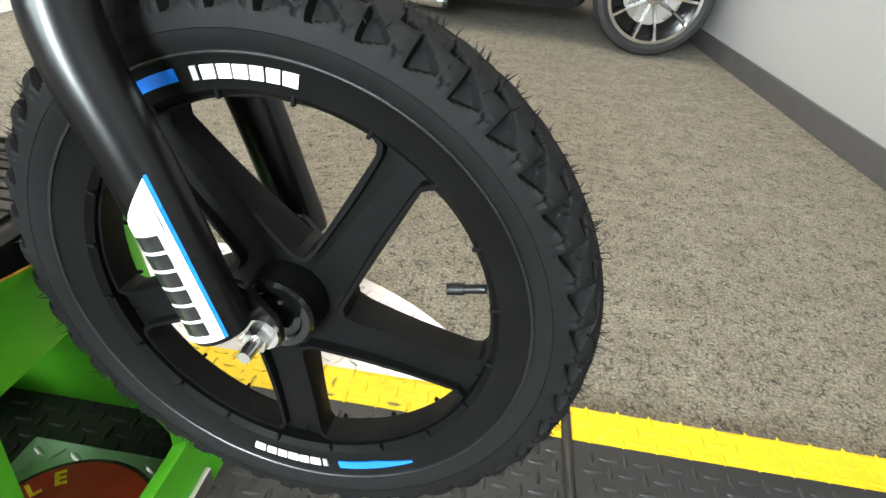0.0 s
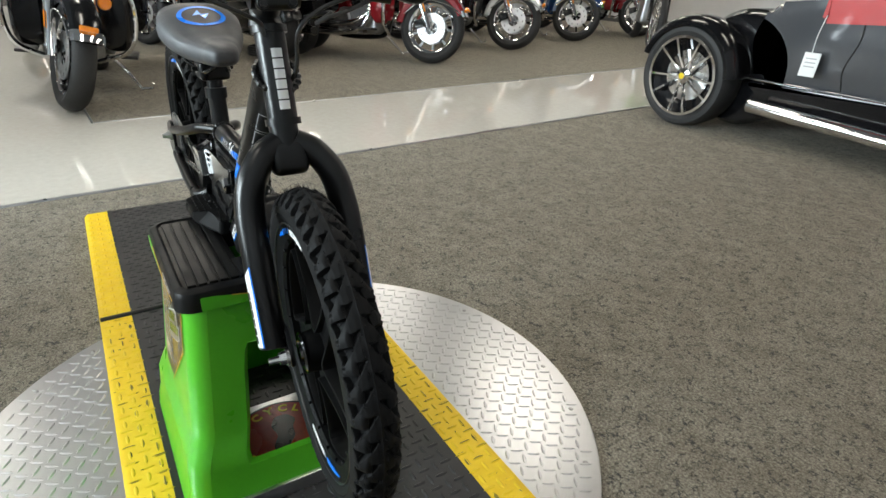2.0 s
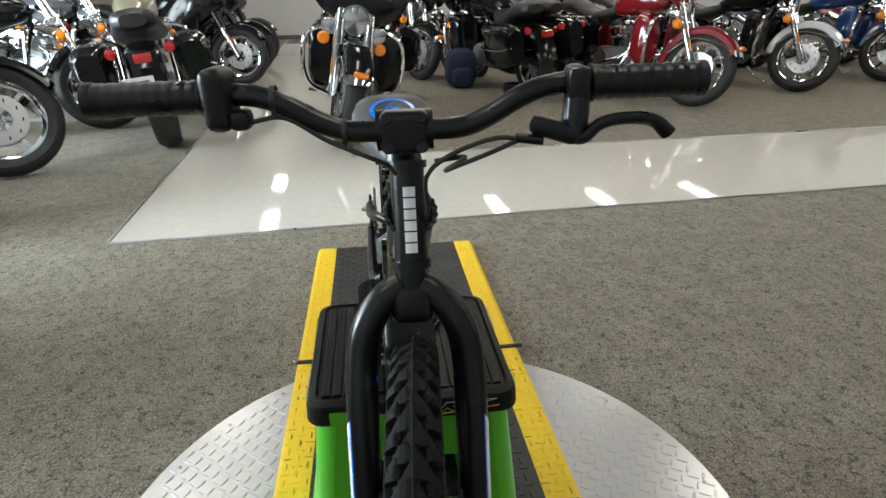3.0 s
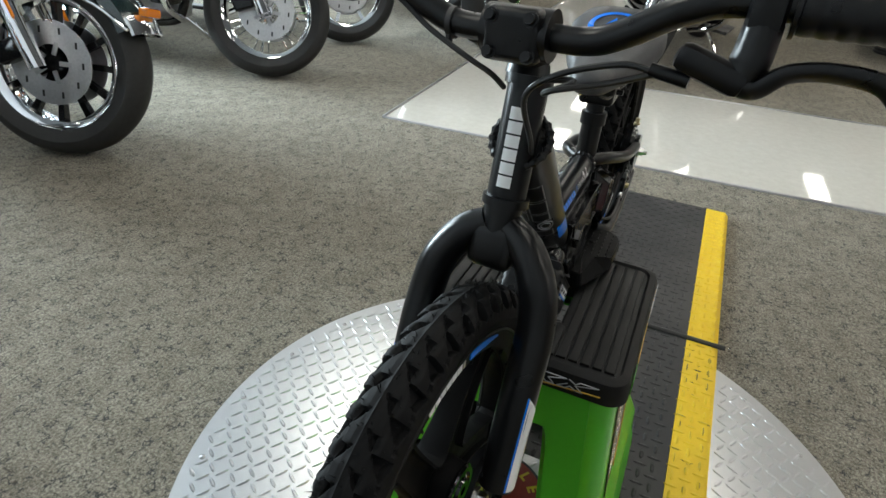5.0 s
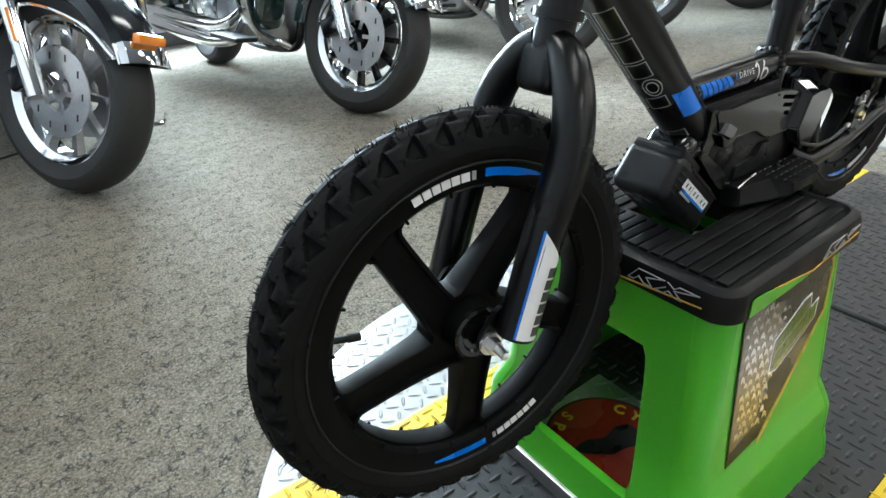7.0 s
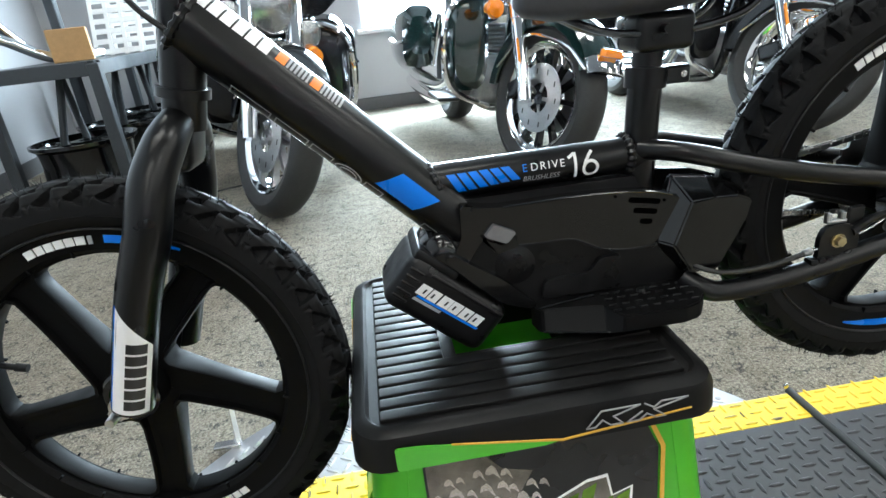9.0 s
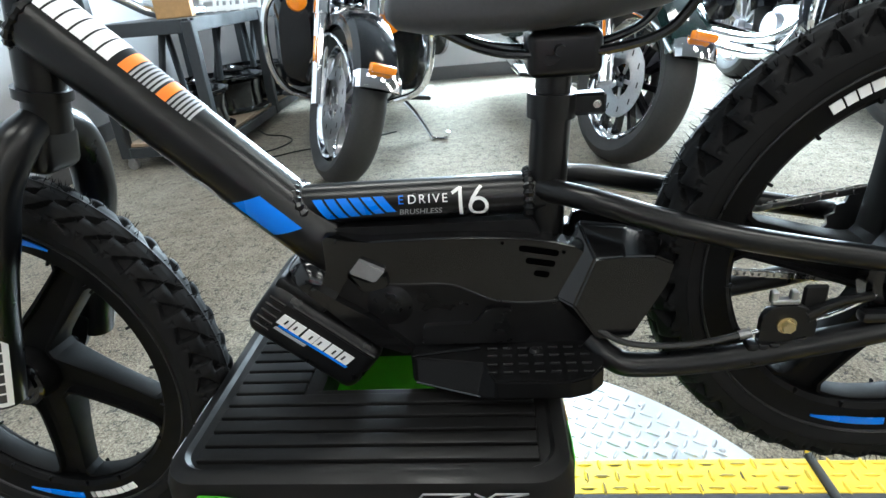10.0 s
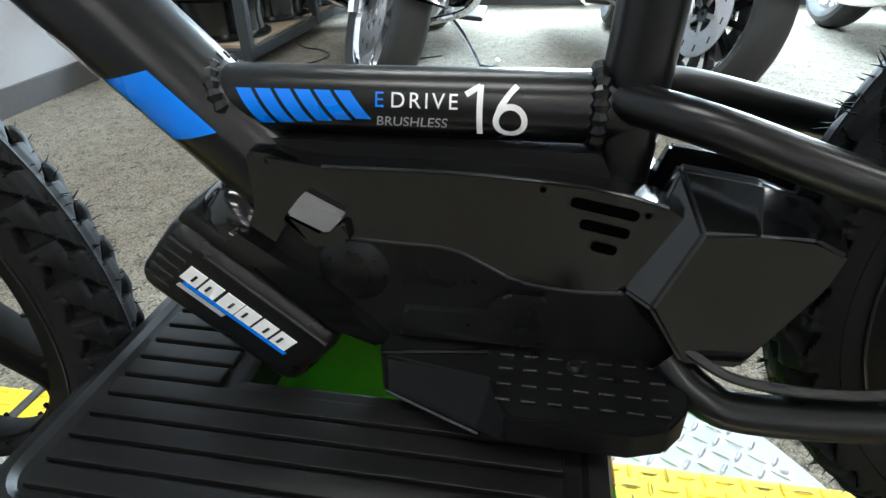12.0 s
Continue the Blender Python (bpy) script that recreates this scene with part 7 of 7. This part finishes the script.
def roadster_wheel(x, cap):
    bm = B()
    h = 0.10
    prof = [(0.235, -h * 0.85), (0.26, -h), (0.285, -h * 0.95), (0.298, -h * 0.75), (0.302, 0)]
    lathe(bm, prof + [(r, -y) for r, y in prof[-2::-1]], 64)
    w = part("wheel", bm, ROAD_RUBBER, car, "low-profile tyre", at=Matrix.Translation((x, -3.04, 0.302)))
    bm = B()
    lathe(bm, [(0.236, -0.1), (0.236, 0.1), (0.22, 0.1), (0.215, 0.0), (0.222, 0.078), (0.236, 0.098)], 64)
    part("rim", bm, CHROME, w)
    bm = B()
    lathe(bm, [(0.001, 0.02), (0.215, 0.02), (0.215, -0.03), (0.001, -0.03)], 48, closed=False)
    part("rim_well", bm, PAINT_BLACK, w)
    bm = B()
    lathe(bm, [(0.03, 0.038), (0.15, 0.036), (0.15, 0.03), (0.03, 0.03)], 40)
    part("brake_disc", bm, STEEL, w)
    for k in range(10):
        bm = B()
        sgn = 1 if k % 2 else -1
        rings(bm, [[Vector((r, y, z + off)) for y, z in ((0.062, -ww), (0.085 - 0.02 * (r < 0.1), -ww * 0.6), (0.085 - 0.02 * (r < 0.1), ww * 0.6), (0.062, ww))] for r, ww, off in ((0.03, 0.014, 0), (0.12, 0.009, sgn * 0.008), (0.222, 0.011, sgn * 0.014))])
        bmesh.ops.transform(bm, matrix=pose(0, 0, 0, 0, 36 * k, 0), verts=bm.verts)
        part("spoke", bm, CHROME, w, "machined spoke")
    bm = B()
    lathe(bm, [(0.001, 0.09), (0.02, 0.089), (0.026, 0.08), (0.045, 0.075), (0.05, 0.06)], 28, closed=False)
    part("hub", bm, CHROME, w)
    bm = B()
    lathe(bm, [(0.001, 0.093), (0.018, 0.0915), (0.019, 0.088)], 20, closed=False)
    part("hub_cap", bm, cap, w)


roadster_wheel(1.79, YELLOW_DECAL)
roadster_wheel(-0.79, ORANGE_DECAL)
bm = B()
arc_fender(bm, 0.335, 0.24, 20, 175, thick=0.012, skirt=0.04, n=24)
bmesh.ops.translate(bm, verts=bm.verts, vec=(1.79, -3.05, 0.302))
part("front_mudguard", bm, PAINT_BLACK, car, "gloss black cycle mudguard")
bm = B()
lathe(bm, [(0.02, -0.02), (0.30, -0.02), (0.33, -0.08), (0.33, -0.3), (0.02, -0.3)], 40, (1.55, -3.10, 0.37))
part("wheel_arch", bm, PAINT_BLACK, car)
bm = B()
cyl(bm, (1.79, -3.12, 0.30), (1.7, -3.6, 0.32), 0.03, 0.03, 12)
cyl(bm, (1.79, -3.12, 0.36), (1.6, -3.6, 0.42), 0.02, 0.02, 12)
part("suspension_arm", bm, PAINT_BLACK, car)
bm = B()
prism(bm, rounded([(-0.44, 0.70), (-0.50, 0.24), (-0.62, 0.2), (-1.25, 0.34), (-1.24, 0.66), (-0.9, 0.74)], 0.06), -3.2, -4.5, 0.05, 3)
part("tail", bm, PAINT_BLACK, car, "gloss black tail")
for k in range(10):
    bm = B()
    x = 0.235 - k * 0.059
    rbox(bm, (x, -3.1175, 0.348), (0.026, 0.003, 0.02), 0.0006, 1)
    part("name_bar", bm, WHITE_DECAL, car)
for x in (1.1, 0.15):
    bm = B()
    lathe(bm, [(0.001, 0.03), (0.03, 0.025), (0.045, 0.0), (0.03, -0.02)], 20, (x, -3.15, 0.80), closed=False)
    part("mirror", bm, CHROME, car)
tag = thing("price_tag", pose(1.115, -3.06, 0.41), "white paper price tag hanging from the roadster", "tag")
bm = B()
rbox(bm, (0, 0, 0.045), (0.085, 0.003, 0.12), 0.001, 1, pose(0, 0, 0, 8, 0, 0))
card = part("card", bm, PLATE_WHITE, tag)
bm = B()
tube(bm, [(0.0, 0.0, 0.10), (0.01, -0.03, 0.2), (-0.01, -0.06, 0.36)], 0.002, 6, 5)
part("string", bm, WHITE_DECAL, tag)
for k in range(3):
    bm = B()
    rbox(bm, (0, 0.0022, 0.075 - k * 0.02), (0.055, 0.001, 0.006), 0, 1, pose(0, 0, 0, 8, 0, 0))
    part("print_bar", bm, GREY_DECAL, card)


# ---- rack by the back wall ----
RACK_STEEL = grainy("dark_rack_steel", (0.026, 0.030, 0.034), 0.5, 90, 0.2, 0.15, 0.0005)
PLYWOOD = grainy("worn_plywood", (0.33, 0.24, 0.16), 0.7, 40, 0.25, 0.2, 0.001, stretch=(1, 8, 1))
CARDBOARD = grainy("cardboard", (0.42, 0.25, 0.11), 0.8, 70, 0.15, 0.15, 0.0005)
RX0, RX1, RY0, RY1, RT = -1.36, -0.86, 2.24, 4.08, 0.66
rack = thing("steel_rack", pose((RX0 + RX1) / 2, (RY0 + RY1) / 2, 0, 0, 0, 1.5), "dark steel rolling rack with a plywood lower shelf", "rack")
rw, rl = (RX1 - RX0) / 2, (RY1 - RY0) / 2
for sx in (-1, 1):
    for sy in (-1, 0, 1):
        bm = B()
        tall = 1.3 if sx < 0 and sy != 1 else RT
        rbox(bm, (sx * (rw - 0.02), sy * (rl - 0.02), (tall + 0.06) / 2), (0.05, 0.05, tall - 0.06), 0.004, 1)
        part("post", bm, RACK_STEEL, rack)
        if sy:
            bm = B()
            lathe(bm, [(0.004, -0.012), (0.026, -0.012), (0.026, 0.012), (0.004, 0.012)], 20, (sx * (rw - 0.03), sy * (rl - 0.03), 0.026))
            rbox(bm, (sx * (rw - 0.03), sy * (rl - 0.03), 0.05), (0.034, 0.034, 0.02), 0.003, 1)
            part("caster", bm, DULL_METAL, rack, "small grey caster")
for z, hgt in ((0.085, 0.05), (RT - 0.02, 0.06)):
    for sx in (-1, 1):
        bm = B()
        rbox(bm, (sx * (rw - 0.012), 0, z), (0.02, 2 * rl - 0.085, hgt), 0.003, 1)
        part("side_rail", bm, RACK_STEEL, rack)
    for sy in (-1, 1):
        bm = B()
        rbox(bm, (0, sy * (rl - 0.012), z), (2 * rw - 0.085, 0.02, hgt), 0.003, 1)
        part("end_rail", bm, RACK_STEEL, rack)
bm = B()
rbox(bm, (0, 0, 0.118), (2 * rw - 0.05, 2 * rl - 0.05, 0.016), 0.002, 1)
part("lower_shelf", bm, PLYWOOD, rack, "worn plywood shelf")
bm = B()
rbox(bm, (0, 0, RT + 0.005), (2 * rw - 0.03, 2 * rl - 0.03, 0.01), 0.002, 1)
part("upper_shelf", bm, RACK_STEEL, rack)
for k, (x, y, lx, ly) in enumerate(((-0.12, -0.72, 0.10, 0.08), (-0.02, -0.55, -0.12, 0.16), (0.06, -0.35, 0.02, 0.1), (-0.1, -0.1, 0.1, 0.12), (0.1, 0.2, -0.08, 0.1), (-0.06, 0.5, 0.06, 0.1))):
    bm = B()
    cyl(bm, (x, y, 0.127), (x + lx, y + ly, RT), 0.017, 0.017, 10)
    part("brace", bm, RACK_STEEL, rack)


def alloy_wheel(m, r):
    root = thing("alloy_wheel", m, "gloss black alloy wheel lying flat on the shelf", "wheel rim", "wheels on the rack")
    bm = B()
    lathe(bm, [(r * 0.93, 0.0), (r, 0.004), (r, 0.016), (r * 0.88, 0.03), (r * 0.86, 0.11), (r * 0.9, 0.17), (r, 0.185), (r, 0.2), (r * 0.95, 0.2), (r * 0.84, 0.16), (r * 0.82, 0.05)], 56, axis="z")
    part("barrel", bm, GLOSS_BLACK, root)
    for k in range(10):
        bm = B()
        rbox(bm, (r * 0.52, 0, 0.172), (r * 0.72, 0.028, 0.022), 0.006, 1, pose(0, 0, 0, 0, 0, 36 * k))
        part("spoke", bm, GLOSS_BLACK, root)
    bm = B()
    lathe(bm, [(0.025, 0.15), (0.06, 0.15), (0.06, 0.19), (0.025, 0.19)], 28, axis="z")
    part("hub", bm, GLOSS_BLACK, root)


for (y, r) in ((2.50, 0.235), (3.01, 0.235), (3.52, 0.235)):
    alloy_wheel(pose(-1.10, y, 0.1265, 0, 0, 17 * y), r)

root = thing("cardboard_box", pose(-1.03, 2.52, RT + 0.0105, 0, 0, 20), "small closed brown cardboard box on the rack", "box")
bm = B()
rbox(bm, (0, 0, 0.07), (0.16, 0.16, 0.14), 0.003, 1)
part("carton", bm, CARDBOARD, root)
bm = B()
rbox(bm, (0, 0, 0.1405), (0.16, 0.04, 0.001))
part("tape", bm, grainy("parcel_tape", (0.5, 0.36, 0.2), 0.25), root)

for (x, y, turn, lean) in ((-1.0, 2.98, 8, 28), (-0.98, 3.2, 12, 36)):
    root = thing("slotted_panel", pose(x, y, RT + 0.0105, 0, 0, turn), "white slotted metal panel leaning on the rack", "panel", "slotted panels")
    m = pose(0, 0, 0, -lean, 0, 0)
    W = 0.24
    for k in range(9):
        bm = B()
        rbox(bm, (0, 0, 0.02 + k * 0.0575), (W, 0.003, 0.03), 0.0006, 1, m)
        part("slat", bm, PLATE_WHITE, root)
    for sx in (-1, -0.33, 0.33, 1):
        bm = B()
        rbox(bm, (sx * (W / 2 - 0.01), 0, 0.25), (0.02, 0.0034, 0.5), 0.0006, 1, m)
        part("stile", bm, PLATE_WHITE, root)
root = thing("chrome_pipe", pose(-1.15, 2.42, RT + 0.035), "curved chrome exhaust pipe lying on the rack", "pipe")
bm = B()
tube(bm, [(-0.18, -0.05, 0.14), (-0.08, 0.0, 0.08), (0.02, 0.06, 0.01), (0.10, 0.12, 0.0), (0.16, 0.3, 0.0)], 0.024, 16, 6)
part("bend", bm, CHROME, root)
root = thing("chrome_pipe", pose(-1.22, 2.62, RT + 0.036), "curved chrome exhaust pipe lying on the rack", "pipe")
bm = B()
tube(bm, [(-0.10, -0.1, 0.16), (-0.06, 0.0, 0.06), (0.0, 0.1, 0.0), (0.06, 0.3, 0.0)], 0.024, 16, 6)
part("bend", bm, CHROME, root)

root = thing("power_cord", pose(-0.6, 2.4, 0.004), "thin black cord looped on the carpet", "cord")
bm = B()
tube(bm, [(-0.32, 0.55, 0.0), (-0.22, 0.42, 0.0), (-0.10, 0.36, 0.0), (-0.02, 0.24, 0.0), (-0.06, 0.08, 0.0), (-0.18, -0.04, 0.0), (-0.20, -0.10, 0.0), (-0.06, -0.10, 0.0), (0.10, 0.02, 0.0), (0.30, 0.10, 0.0), (0.55, 0.3, 0.0)], 0.004, 8, 10)
part("cord", bm, CABLE, root)

root = thing("backpack", pose(6.2, -0.95, 0), "navy blue backpack slumped on the carpet", "backpack")
bm = B()
loft(bm, [(-0.14, 0.10, 0.02, 0.28), (-0.10, 0.16, 0.0, 0.38), (0.0, 0.18, 0.0, 0.42), (0.10, 0.15, 0.0, 0.36), (0.14, 0.08, 0.03, 0.25)], 20, 0.7)
part("pack", bm, grainy("navy_cloth", (0.012, 0.02, 0.05), 0.85, 120, 0.3, 0.5, 0.002), root)
bm = B()
loft(bm, [(-0.2, 0.08, 0.04, 0.18), (-0.17, 0.11, 0.03, 0.22), (-0.13, 0.12, 0.03, 0.23)], 16, 0.7)
part("pocket", bm, grainy("navy_pocket", (0.014, 0.022, 0.055), 0.85, 120, 0.3, 0.5, 0.002), root)
root = thing("cable_bundle", pose(5.72, -1.5, 0), "coiled black cable bundle on the carpet", "cable")
bm = B()
for k in range(4):
    tube(bm, [(0.14 * math.cos(a), 0.16 * math.sin(a), 0.012 + 0.022 * k) for a in [2 * math.pi * i / 12 for i in range(13)]], 0.012, 8, 3)
part("coil", bm, CABLE, root)
